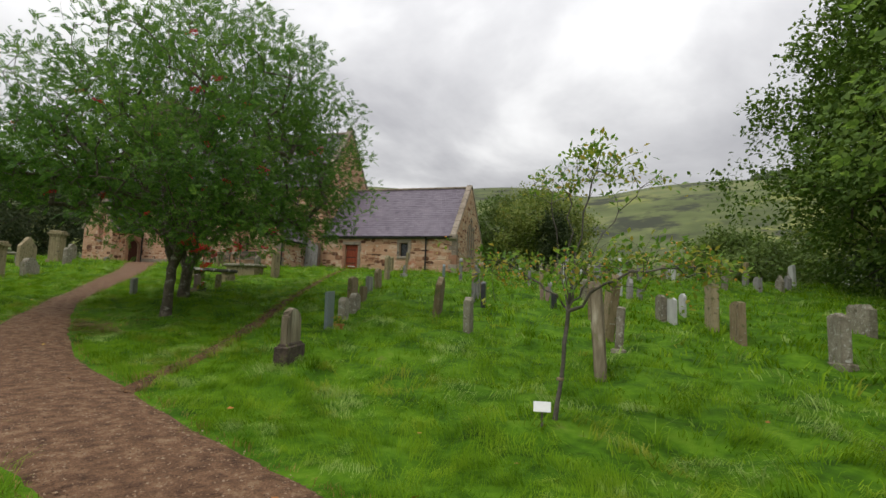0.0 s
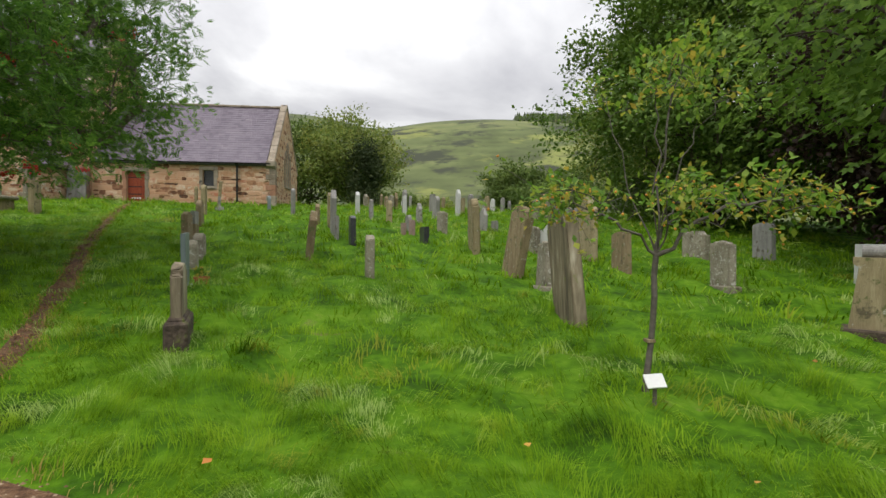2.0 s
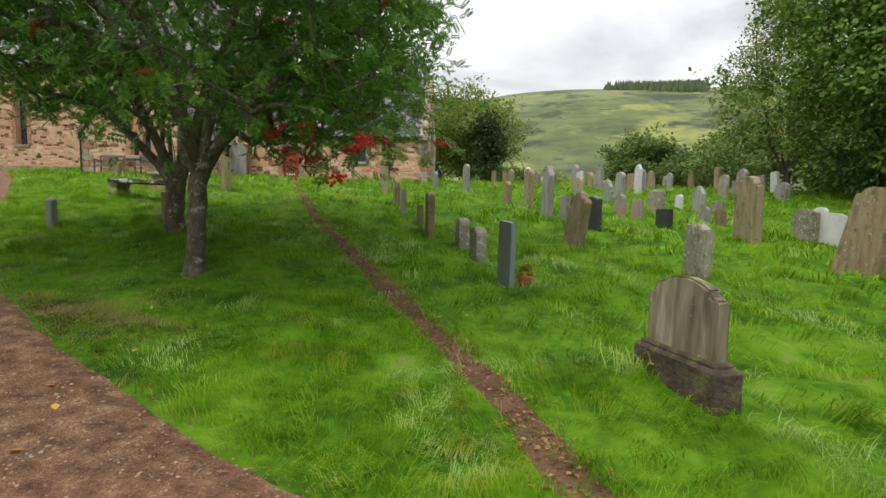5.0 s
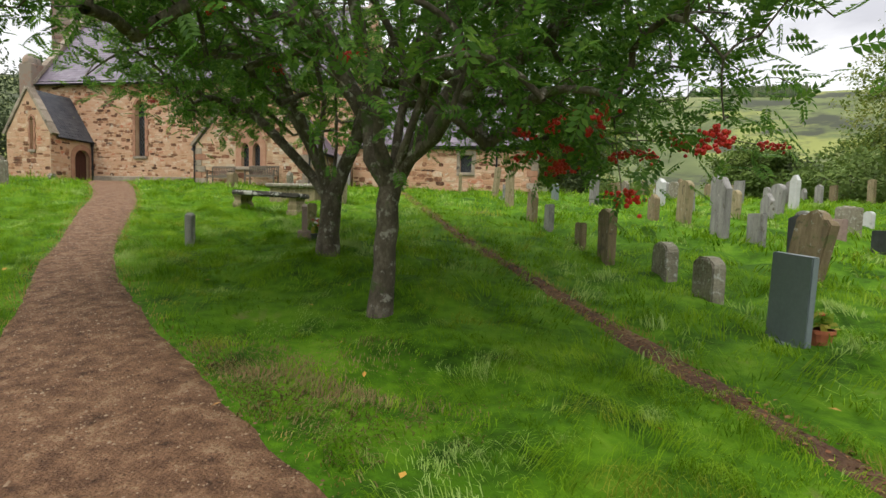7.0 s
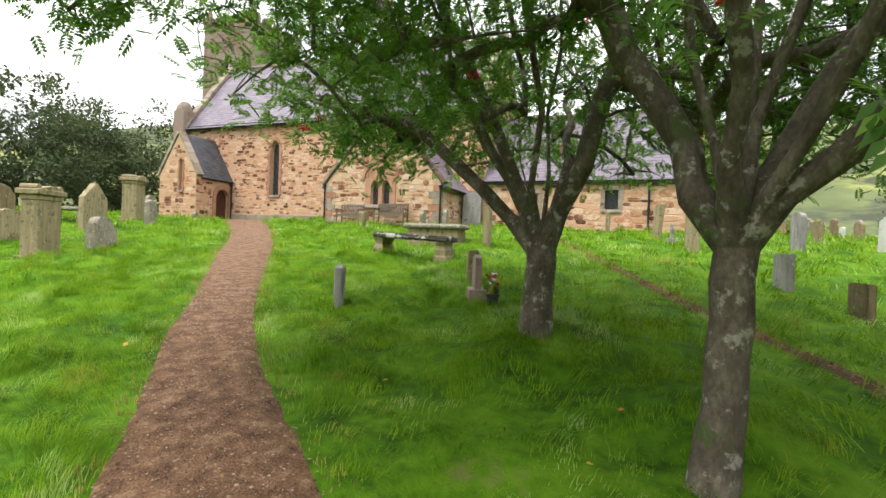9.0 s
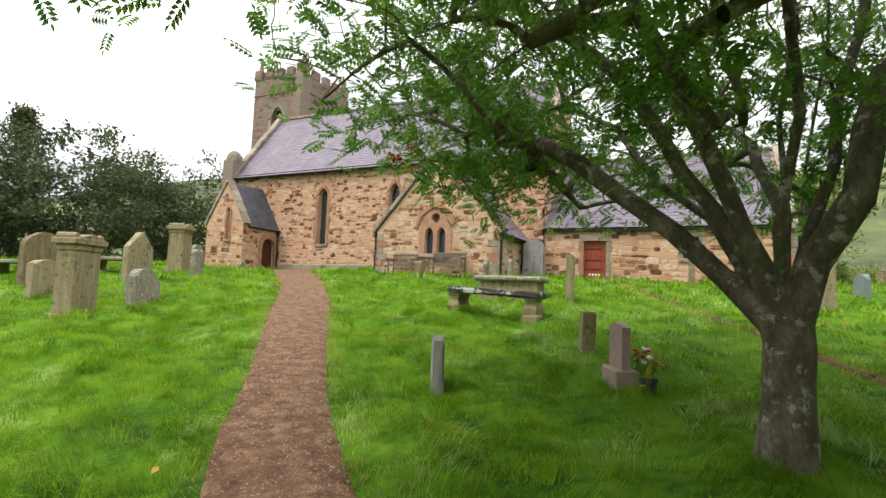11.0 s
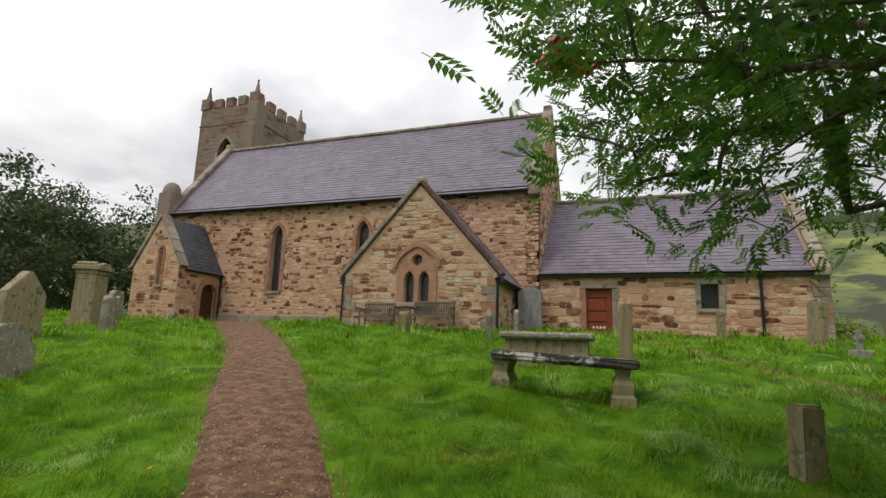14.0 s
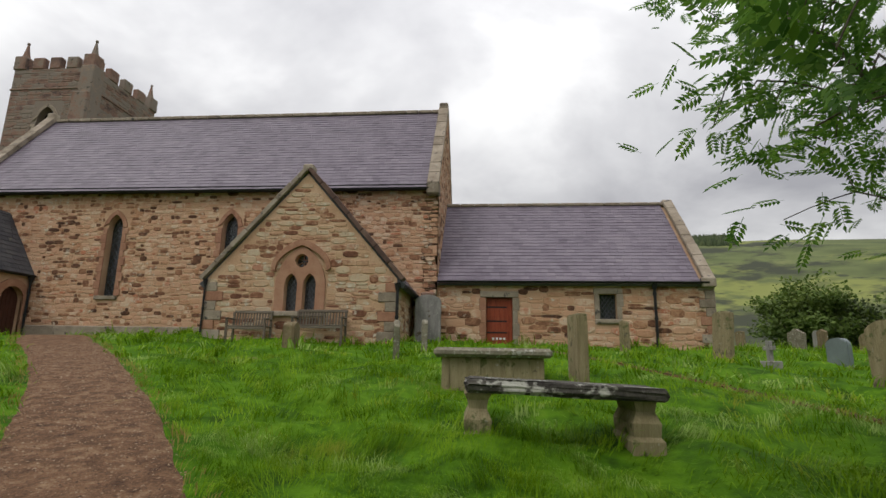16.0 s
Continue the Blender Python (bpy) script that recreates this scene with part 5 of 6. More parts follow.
# stones near the rowans and the church
headstone(0.94, -18.14, 0.34, 0.57, 0.13, "ragged", M_GREYST, "small narrow grey marker stone beside the path", yaw=118, lean=-2)
headstone(2.01, -15.45, 0.2, 0.55, 0.19, "flat", M_BUFF, "small square-topped buff marker stone", yaw=118, tip=2)
headstone(0.57, -9.9, 0.57, 1.2, 0.18, "flat", M_BUFF, "tall square-topped buff headstone seen almost edge on", yaw=98)
headstone(6.05, -8.9, 0.73, 1.17, 0.17, "round", M_BUFF, BUFFL, yaw=104, lean=2)
headstone(5.17, -4.33, 0.63, 1.22, 0.14, "low", M_BUFF, BUFFL, yaw=108, tip=5)
headstone(7.63, -4.95, 0.6, 0.67, 0.14, "round", M_SLABGREY, GREYL, yaw=105)
headstone(3.3, -1.9, 0.45, 1.0, 0.13, "round", M_BUFF, "pale narrow headstone before the chancel wall", yaw=104)
headstone(9.0, -6.5, 0.6, 1.2, 0.16, "round", M_GREYST, GREYL, yaw=104)
headstone(-5.5, -6.7, 0.42, 0.66, 0.28, "round", M_BROWN, "short worn marker stone before the benches", yaw=95)
headstone(-3.05, -6.4, 0.5, 0.85, 0.14, "ogee", M_LICHEN, "mossy headstone leaning near the transept", yaw=100, lean=-12)
headstone(-2.5, -5.5, 0.45, 0.78, 0.14, "round", M_LICHEN, "mossy narrow headstone near the transept", yaw=100)
headstone(-2.95, -1.1, 0.9, 1.7, 0.12, "round", M_GREYST, "tall grey slab propped against the church wall", yaw=4, tip=-4)
cross = tagged(empty("stone_cross", 5.64, -5.7, gz(5.64, -5.7), 100), "small worn stone cross on a stepped base", "cross")
part("base", boxed(-0.2, 0.2, -0.16, 0.16, -0.2, 0.16, 0.02), M_GREYST).parent = cross
part("shaft", boxed(-0.06, 0.06, -0.05, 0.05, 0.15, 0.62, 0.012), M_GREYST).parent = cross
part("arm", boxed(-0.17, 0.17, -0.045, 0.045, 0.40, 0.50, 0.012), M_GREYST).parent = cross

# polished stone with vases
x, y = 2.69, -17.22
pk = tagged(empty("granite_headstone", x, y, gz(x, y), 114), "pink-grey granite headstone on a plinth beside the rowan", "headstone")
bm = slab(top_outline(0.46, 0.50, "low"), 0.09)
bmesh.ops.translate(bm, verts=list(bm.verts), vec=(0, -0.045, 0.16))
part("slab", bm, M_PINKGR).parent = pk
part("plinth", boxed(-0.27, 0.27, -0.16, 0.12, -0.2, 0.17, 0.015), M_PINKGR).parent = pk


def flower_pot(x, y, z, r, h, material, label, petals, n, seed):
    k = np.random.default_rng(seed)
    fp = tagged(empty("flower_pot", x, y, z), label, "flower pot")
    bm = bmesh.new()
    bmesh.ops.create_cone(bm, segments=16, radius1=r * 0.72, radius2=r, depth=h, cap_ends=True, matrix=Matrix.Translation((0, 0, h / 2)))
    bmesh.ops.create_cone(bm, segments=16, radius1=r * 1.1, radius2=r * 1.1, depth=h * 0.2, cap_ends=True, matrix=Matrix.Translation((0, 0, h * 0.9)))
    part("pot", bm, material).parent = fp
    bm = bmesh.new()
    for _ in range(60):
        a, q = k.uniform(0, 6.28), k.uniform(0, r * 1.3)
        c = Vector((q * math.cos(a), q * math.sin(a), h + k.uniform(0.02, 0.16)))
        d, e = Vector(k.normal(0, 0.03, 3)), Vector(k.normal(0, 0.02, 3))
        bm.faces.new([bm.verts.new(c + v) for v in (-d, e, d, -e)])
    part("leaves", bm, M_APPLE).parent = fp
    for i in range(n):
        a, q = k.uniform(0, 6.28), k.uniform(0, r)
        bm = bmesh.new()
        bmesh.ops.create_icosphere(bm, subdivisions=1, radius=0.03, matrix=Matrix.Translation((q * math.cos(a), q * math.sin(a), h + 0.12 + k.uniform(0, 0.1))) @ Matrix.Diagonal((1, 1, 0.6, 1)))
        part("bloom", bm, petals[i % len(petals)]).parent = fp
    return fp


flower_pot(2.93, -17.2, gz(2.93, -17.2) - 0.02, 0.1, 0.2, M_BLACK, "black vase of red and white flowers at a grave", (M_PETAL_R, M_PETAL_W), 11, 3)
flower_pot(3.0, -17.42, gz(3.0, -17.42) - 0.02, 0.09, 0.18, M_BLACK, "black vase of white flowers at a grave", (M_PETAL_W, M_PETAL_W, M_PETAL_R), 8, 4)
flower_pot(9.95, -20.55, gz(9.95, -20.55) - 0.02, 0.12, 0.2, M_TERRA, "terracotta pot with green plant beside a grave", (M_PETAL_R,), 1, 5)

# the table tomb, a slab on two shaped legs, and the chest tomb behind it
z = gz(-0.25, -13.4)
tt = tagged(empty("table_tomb", -0.19, -13.24, z, 2.6), "dark lichened stone table tomb on two shaped legs", "tomb")
bm = boxed(-0.94, 0.94, -0.40, 0.40, 0.44, 0.57, 0.035, m=pose(0, 0, 0, 0, 2.0, 0))
bmesh.ops.subdivide_edges(bm, edges=list(bm.edges), cuts=3, use_grid_fill=True)
k = np.random.default_rng(12)
for v in bm.verts:
    v.co += Vector(k.normal(0, 0.008, 3))
part("slab", bm, mat("mossy_ledger", [(0.035, 0.032, 0.028), (0.075, 0.068, 0.058), (0.13, 0.12, 0.10)], 4, 0.95, 0.6, 24, spots=[((0.46, 0.45, 0.40), 0.535, 4.5)])).parent = tt
for x in (-0.80, 0.76):
    bm = bmesh.new()
    rows = []
    for zz, a, b in ((-0.3, 0.15, 0.36), (0.06, 0.15, 0.36), (0.10, 0.12, 0.33), (0.22, 0.13, 0.34), (0.32, 0.085, 0.30), (0.40, 0.10, 0.31), (0.46, 0.13, 0.34)):
        rows.append([bm.verts.new((x + sx * a, sy * b, zz)) for sx, sy in ((-1, -1), (1, -1), (1, 1), (-1, 1))])
    for r0, r1 in zip(rows, rows[1:]):
        for i in range(4):
            bm.faces.new((r0[i], r0[(i + 1) % 4], r1[(i + 1) % 4], r1[i]))
    bm.faces.new(rows[0][::-1])
    bm.faces.new(rows[-1])
    part("leg", bm, M_BUFF).parent = tt
z = gz(-0.84, -10.35) - 0.06
ct = tagged(empty("chest_tomb", -0.84, -10.35, z, 3.3), "buff chest tomb with thick white-lichened moulded slab", "tomb")
part("chest", boxed(-0.74, 0.74, -0.38, 0.38, -0.3, 0.46, 0.02), M_BUFF).parent = ct
for x in (-0.7, -0.24, 0.24, 0.7):
    part("pilaster", boxed(x - 0.06, x + 0.06, -0.40, 0.40, -0.2, 0.46, 0.008), M_BUFF).parent = ct
part("slab", boxed(-0.88, 0.88, -0.5, 0.5, 0.46, 0.60, 0.045), M_LICHEN).parent = ct


def ledger(x, y, l, w, h, yaw, label):
    lt = tagged(empty("ledger_tomb", x, y, gz(x, y), yaw), label, "tomb", "low tombs")
    part("slab", boxed(-l / 2, l / 2, -w / 2, w / 2, h - 0.12, h, 0.03), M_LICHEN).parent = lt
    for s in (-1, 1):
        part("block", boxed(s * l * 0.36 - 0.14, s * l * 0.36 + 0.14, -w * 0.4, w * 0.4, -0.3, h - 0.12, 0.02), M_LICHEN).parent = lt


ledger(-17.4, -13.6, 2.0, 0.9, 0.5, 20, "low lichened ledger slab on stone blocks")
ledger(-15.6, -11.4, 1.9, 0.9, 0.5, 20, "low lichened ledger slab on stone blocks")
ledger(-20.5, -15.6, 2.0, 0.9, 0.55, 20, "low lichened ledger slab on stone blocks")


def bench(x, y, length, label, z):
    b = tagged(empty("bench", x, y, z, 0), label, "bench", "benches by the transept")
    for k in range(5):
        part("seat_slat", boxed(-length / 2, length / 2, -0.42 + k * 0.085, -0.42 + k * 0.085 + 0.07, 0.41, 0.435, 0.005), M_BENCH).parent = b
    n = int(length / 0.09)
    for k in range(n):
        u = -length / 2 + 0.08 + k * (length - 0.16) / (n - 1)
        part("back_slat", boxed(u - 0.022, u + 0.022, 0.02, 0.04, 0.44, 0.83, 0.004, m=pose(0, 0, 0, -6, 0, 0)), M_BENCH).parent = b
    part("top_rail", boxed(-length / 2, length / 2, -0.045, -0.005 + 0.0, 0.82, 0.90, 0.01, m=pose(0, 0.07, 0, -3, 0, 0)), M_BENCH).parent = b
    part("front_rail", boxed(-length / 2 + 0.03, length / 2 - 0.03, -0.44, -0.41, 0.33, 0.40, 0.005), M_BENCH).parent = b
    for s in (-1, 1):
        u = s * (length / 2 - 0.03)
        part("leg", boxed(u - 0.03, u + 0.03, -0.45, -0.39, -0.15, 0.62, 0.006), M_BENCH).parent = b
        part("leg", boxed(u - 0.03, u + 0.03, -0.02, 0.04, -0.15, 0.85, 0.006), M_BENCH).parent = b
        part("arm_rest", boxed(u - 0.04, u + 0.04, -0.48, 0.03, 0.62, 0.66, 0.01), M_BENCH).parent = b
    return b


bench(-7.85, -3.75, 1.2, "small grey weathered wooden bench against the transept", gz(-7.85, -4.0) - 0.04)
bench(-5.75, -3.75, 1.5, "long grey weathered wooden bench against the transept", gz(-5.75, -4.0) + 0.08)

# low posts and the sapling's plaque
plq = tagged(empty("plaque", 15.36, -26.05, gz(15.36, -26.05), 8), "small white plaque on a stake in the grass", "plaque")
part("plate", boxed(-0.09, 0.09, -0.006, 0.006, -0.06, 0.06, 0.004, m=pose(0, 0, 0.20, -38, 0, 0)), M_PLASTIC).parent = plq
part("stake", boxed(-0.012, 0.012, -0.012, 0.012, -0.1, 0.19), M_SAPBARK).parent = plq

# ---- trees ----
def bez(a, c, b, n):
    t = np.linspace(0, 1, n + 1)[1:, None]
    return (1 - t) ** 2 * a + 2 * t * (1 - t) * c + t**2 * b


def grow(base, fork, limbs, tips, r_tip, power, seed, trunk_r, droop=0.15):
    """Wood from base to fork, along the limbs and out to all tips. Returns places, parents, radii and the node of each tip."""
    k = np.random.default_rng(seed)
    pos, par = [np.array(base, float)], [-1]

    def chain(start, pts):
        last = start
        for p in pts:
            pos.append(p)
            par.append(last)
            last = len(pos) - 1
        return last

    base, fork = np.array(base, float), np.array(fork, float)
    f = chain(0, bez(base, base * 0.5 + fork * 0.5 + np.array([0.03, -0.02, 0.1]), fork, 6) + k.normal(0, 0.008, (6, 3)))
    for q in limbs:
        q = np.array(q, float)
        d = np.linalg.norm(q - fork)
        c = fork * 0.55 + q * 0.45 + np.array([0, 0, 0.18 * d]) + k.normal(0, 0.05 * d, 3)
        chain(f, bez(fork, c, q, 9) + k.normal(0, 0.02 * d ** 0.5, (9, 3)))
    ends = np.zeros(len(tips), int)
    order = np.argsort(np.linalg.norm(tips - fork, axis=1) + k.normal(0, 0.3, len(tips)))
    P = np.zeros((len(pos) + 3 * len(tips) + 5, 3))
    P[: len(pos)] = pos
    n = len(pos)
    for i in order:
        t = tips[i]
        d = np.linalg.norm(P[4:n] - t, axis=1)
        out = np.linalg.norm(P[4:n] - fork, axis=1)
        j = 4 + int(np.argmin(d + 0.25 * np.maximum(0, out - np.linalg.norm(t - fork) + 0.2) + 0.12 * np.maximum(0, P[4:n, 2] - t[2])))
        a = P[j]
        dd = np.linalg.norm(t - a)
        c = a * 0.5 + t * 0.5 + np.array([0, 0, droop * dd]) + k.normal(0, 0.06 * dd, 3)
        last = chain(j, bez(a, c, t, 3))
        P[n : n + 3] = pos[-3:]
        n += 3
        ends[i] = last
    cnt = np.zeros(len(pos))
    cnt[ends] = 1
    for i in range(len(pos) - 1, 0, -1):
        cnt[par[i]] += cnt[i]
    rad = r_tip * np.maximum(cnt, 1) ** power
    rad *= 1 + (trunk_r / rad[5] - 1) * (cnt / cnt.max())
    rad = rad * (1 + 0.4 * np.clip((cnt - 10) / 60, 0, 1) * (1 - cnt / cnt.max()))
    rad[0] *= 1.3
    rad[1] *= 1.12
    return np.array(pos), np.array(par), rad, ends


def tubes(name, pos, par, rad, material, parent, thin=0.0):
    V, L, S, n0 = [], [], [], 0
    i = np.arange(1, len(pos))
    i = i[rad[i] > thin]
    for lo, hi, sides in ((0.05, 9, 12), (0.014, 0.05, 6), (0, 0.014, 3)):
        e = i[(rad[i] > lo) & (rad[i] <= hi)]
        if not len(e):
            continue
        a, b = pos[par[e]], pos[e]
        d = b - a
        ln = np.linalg.norm(d, axis=1, keepdims=True) + 1e-9
        d = d / ln
        ref = np.where(np.abs(d[:, :1]) < 0.9, np.array([[1.0, 0, 0]]), np.array([[0, 1.0, 0]]))
        u = np.cross(d, ref)
        u /= np.linalg.norm(u, axis=1, keepdims=True)
        w = np.cross(d, u)
        t = np.linspace(0, 2 * np.pi, sides, endpoint=False)
        ring = u[:, None] * np.cos(t)[None, :, None] + w[:, None] * np.sin(t)[None, :, None]
        ra = np.minimum(rad[par[e]], rad[e] * 1.6 + 0.002)
        if sides == 12:
            ra = np.minimum(rad[par[e]], rad[e] * 2.2)
        lump = 1 + 0.04 * np.sin(3 * t)[None, :, None] if sides == 12 else 1
        ext = 0.0 if sides == 12 else 0.006
        va = a[:, None] - d[:, None] * ext + ring * ra[:, None, None] * lump
        vb = b[:, None] + d[:, None] * ext + ring * rad[e][:, None, None] * lump
        if sides == 12:
            # neighbours along a stem share their rings
            back = par[par[e]]
            dp = np.where((back >= 0)[:, None], a - pos[np.maximum(back, 0)], d)
            dp = dp / (np.linalg.norm(dp, axis=1, keepdims=True) + 1e-9)
            dp = np.where((np.sum(dp * d, 1) > 0.75)[:, None], dp, d)
            up_ = np.cross(dp, ref)
            up_ /= np.linalg.norm(up_, axis=1, keepdims=True)
            wp = np.cross(dp, up_)
            va = a[:, None] + (up_[:, None] * np.cos(t)[None, :, None] + wp[:, None] * np.sin(t)[None, :, None]) * ra[:, None, None] * lump
        V.append(np.stack([va, vb], 1).reshape(-1, 3))
        k = n0 + np.arange(len(e))[:, None] * 2 * sides
        s = np.arange(sides)[None]
        q = np.stack([k + s, k + (s + 1) % sides, k + sides + (s + 1) % sides, k + sides + s], -1).reshape(-1, 4)
        L.append(q.ravel())
        S.append(np.full(len(q), 4))
        n0 += len(e) * 2 * sides
    # a burr closes the fork
    j = int(np.argmax(np.bincount(par[1:], minlength=len(pos))[:12])) if len(pos) > 12 else 0
    bm = bmesh.new()
    bmesh.ops.create_icosphere(bm, subdivisions=2, radius=rad[j] * 1.02, matrix=Matrix.Translation(pos[j] - np.array([0, 0, rad[j] * 0.15])) @ Matrix.Diagonal((1, 1, 1.15, 1)))
    vb, fb = np.array([v.co[:] for v in bm.verts]), [[v.index for v in f.verts] for f in bm.faces]
    bm.free()
    V.append(vb)
    L.append((np.array(fb) + n0).ravel())
    S.append(np.full(len(fb), 3))
    return big_mesh(name, np.concatenate(V), np.concatenate(S), np.concatenate(L), material, parent, smooth=True)


def scatter(name, tv, tf, place, ahead, up, size, material, parent=None):
    """Copies of one small leaf (its corners tv, its four-sided faces tf) at many places, in one mesh."""
    a = ahead / (np.linalg.norm(ahead, axis=1, keepdims=True) + 1e-9)
    s = np.cross(up, a)
    s /= np.linalg.norm(s, axis=1, keepdims=True) + 1e-9
    u = np.cross(a, s)
    R = np.stack([a, s, u], -1)
    V = np.einsum("nij,kj->nki", R, tv) * size[:, None, None] + place[:, None]
    k = np.arange(len(place))[:, None, None] * len(tv)
    F = (np.asarray(tf)[None] + k).reshape(-1, 4)
    return big_mesh(name, V.reshape(-1, 3), np.full(len(F), 4), F.ravel(), material, parent)


def leaflet(x, y, ang, ln, w, droop):
    c, s = math.cos(ang), math.sin(ang)
    pts = [(0, 0, 0), (0.45 * ln, w / 2, 0.012), (ln, 0, -droop), (0.45 * ln, -w / 2, 0.012)]
    return [(x + c * px - s * py, y + s * px + c * py, pz - 0.10 * x * x) for px, py, pz in pts]


rv, rf = [], []
for i in range(5):
    xx = 0.22 + 0.15 * i
    for s in (-1, 1):
        k = len(rv)
        rv += leaflet(xx, 0, s * 1.05, 0.36 - 0.02 * abs(i - 2), 0.15, 0.05)
        rf.append((k, k + 1, k + 2, k + 3))
k = len(rv)
rv += leaflet(0.95, 0, 0, 0.3, 0.11, 0.05)
rf.append((k, k + 1, k + 2, k + 3))
k = len(rv)
rv += [(0, -0.012, 0), (0.95, -0.006, -0.09), (0.95, 0.006, -0.09), (0, 0.012, 0)]
rf.append((k, k + 1, k + 2, k + 3))
ROWAN_V, ROWAN_F = np.array(rv), rf
LEAF_V = np.array([(0, 0, 0), (0.5, 0.34, 0.06), (1, 0, -0.05), (0.5, -0.34, 0.06)], float)
LEAF_F = [(0, 1, 2, 3)]
pv, pf = [], []
for ang, ln in ((0, 1.0), (0.85, 0.85), (-0.85, 0.85)):
    k = len(pv)
    pv += leaflet(0, 0, ang, ln, 0.52, 0.12)
    pf.append((k, k + 1, k + 2, k + 3))
PALM_V, PALM_F = np.array(pv), pf


def crown(n, centre, radii, seed, hollow=0.55, lumps=0.22, shape="round"):
    """Tips of twigs spread through the outer part of an uneven crown."""
    k = np.random.default_rng(seed)
    d = k.normal(0, 1, (n, 3))
    d /= np.linalg.norm(d, axis=1, keepdims=True)
    f = k.uniform(hollow**3, 1, n) ** (1 / 3)
    w = np.array([noise.noise(Vector(q) * 2.1 + Vector((seed * 3.1, 0, 0))) for q in d])
    w2 = np.array([noise.noise(Vector(q) * 5.0 + Vector((0, seed * 1.7, 0))) for q in d])
    r = f * (1 + lumps * 1.6 * w + lumps * 0.8 * w2)
    p = d * r[:, None]
    if shape == "cone":
        p[:, 2] = k.uniform(-1, 1, n)
        q = k.uniform(0, 6.283, n)
        rr = (1 - (p[:, 2] + 1) / 2) * k.uniform(0.5, 1, n) ** 0.5
        p[:, 0], p[:, 1] = rr * np.cos(q), rr * np.sin(q)
    return np.array(centre) + p * np.array(radii)


def foliage(name, tips, fork, per, size, material, parent, tv, tf, seed, spread=0.3, droop=0.35, shell=0.0):
    k = np.random.default_rng(seed)
    p = np.repeat(tips, per, 0)
    out = p - np.array(fork)
    out /= np.linalg.norm(out, axis=1, keepdims=True) + 1e-9
    ahead = out * 0.7 + k.normal(0, 0.75, p.shape) + np.array([0, 0, -droop])
    up = np.array([0, 0, 1.0 - 0.4 * shell]) + out * (0.35 + 0.9 * shell) + k.normal(0, 0.45 - 0.1 * shell, p.shape)
    place = p + k.normal(0, spread, p.shape) * np.array([1, 1, 0.7])
    return scatter(name, tv, tf, place, ahead, up, size * k.uniform(0.7, 1.25, len(p)), material, parent)


WALK = spline([(16.2, -31.9), (13.2, -30.0), (10.3, -28.7), (8.0, -27.2), (6.0, -25.3), (4.3, -23.9), (2.0, -22.0), (0.3, -20.1), (-0.9, -18.7), (-2.0, -17.3)], 160)


def clear(p, low, wide):
    """Which points leave the walk free."""
    d = near_line(p[:, 0], p[:, 1], WALK)
    return (d > wide) | (p[:, 2] > ground_z(p[:, 0], p[:, 1]) + low)


BUNCH = []
for b in range(3):
    k = np.random.default_rng(70 + b)
    bm = bmesh.new()
    for _ in range(34):
        c = k.normal(0, 1, 3) * np.array([0.038, 0.038, 0.018])
        bmesh.ops.create_icosphere(bm, subdivisions=1, radius=k.uniform(0.009, 0.013), matrix=Matrix.Translation(c))
    me = bpy.data.meshes.new("berry_spray")
    bm.to_mesh(me)
    bm.free()
    me.materials.append(M_BERRY)
    BUNCH.append(me)


def rowan(base, fork, limbs, centre, radii, n, seed, trunk_r, label, low_z, bunches, lobes=()):
    k = np.random.default_rng(seed)
    tips = crown(n, centre, radii, seed, 0.5, 0.2)
    tips = np.concatenate([tips] + [crown(m, c, r, seed + 3 + i, 0.2) for i, (m, c, r) in enumerate(lobes)])
    tips = tips[tips[:, 2] > low_z(tips)]
    tips = tips[clear(tips, 2.35, 1.25)]
    tips = tips[tips[:, 0] < 8.7 - 0.05 * (tips[:, 1] + 20)]
    tips = tips[(tips[:, 0] > 0.9 + 0.1 * (tips[:, 1] + 17)) | ((tips[:, 0] > 0.2 + 0.1 * (tips[:, 1] + 16.6)) & (tips[:, 2] > 0.85))]
    t = tagged(empty("rowan_tree", *base), label, "tree", "rowan trees")
    pos, par, rad, ends = grow(base, fork, limbs, tips, 0.0045, 0.44, seed, trunk_r)
    pos[0] -= (0, 0, 0.12)
    tubes("trunk", pos, par, rad, M_BARK, t)
    side = clear(tips, 2.2, 1.3)
    foliage("crown", tips[side], fork, 9, 0.19, M_ROWAN, t, ROWAN_V, ROWAN_F, seed + 1, 0.19, 0.22)
    outer = np.where(side & (np.abs(tips[:, 2] - centre[2] + 1.0) < 3.2))[0]
    sel = k.choice(outer, bunches, replace=False)
    low = np.argsort(tips[:, 2] + 0.25 * np.hypot(tips[:, 0] - 8.3, tips[:, 1] + 23.0))[: bunches // 3]
    for i in [*sel, *low]:
        ob = new("berry_spray", BUNCH[k.integers(3)])
        ob.matrix_basis = Matrix.Translation(tips[i] + k.normal(0, 0.08, 3) - np.array([0, 0, 0.06])) @ Euler(k.normal(0, 0.4, 3)).to_matrix().to_4x4() @ Matrix.Scale(k.uniform(1.1, 1.8), 4)
        keep(ob, t)
        tagged(ob, kind="stuff")
    return t


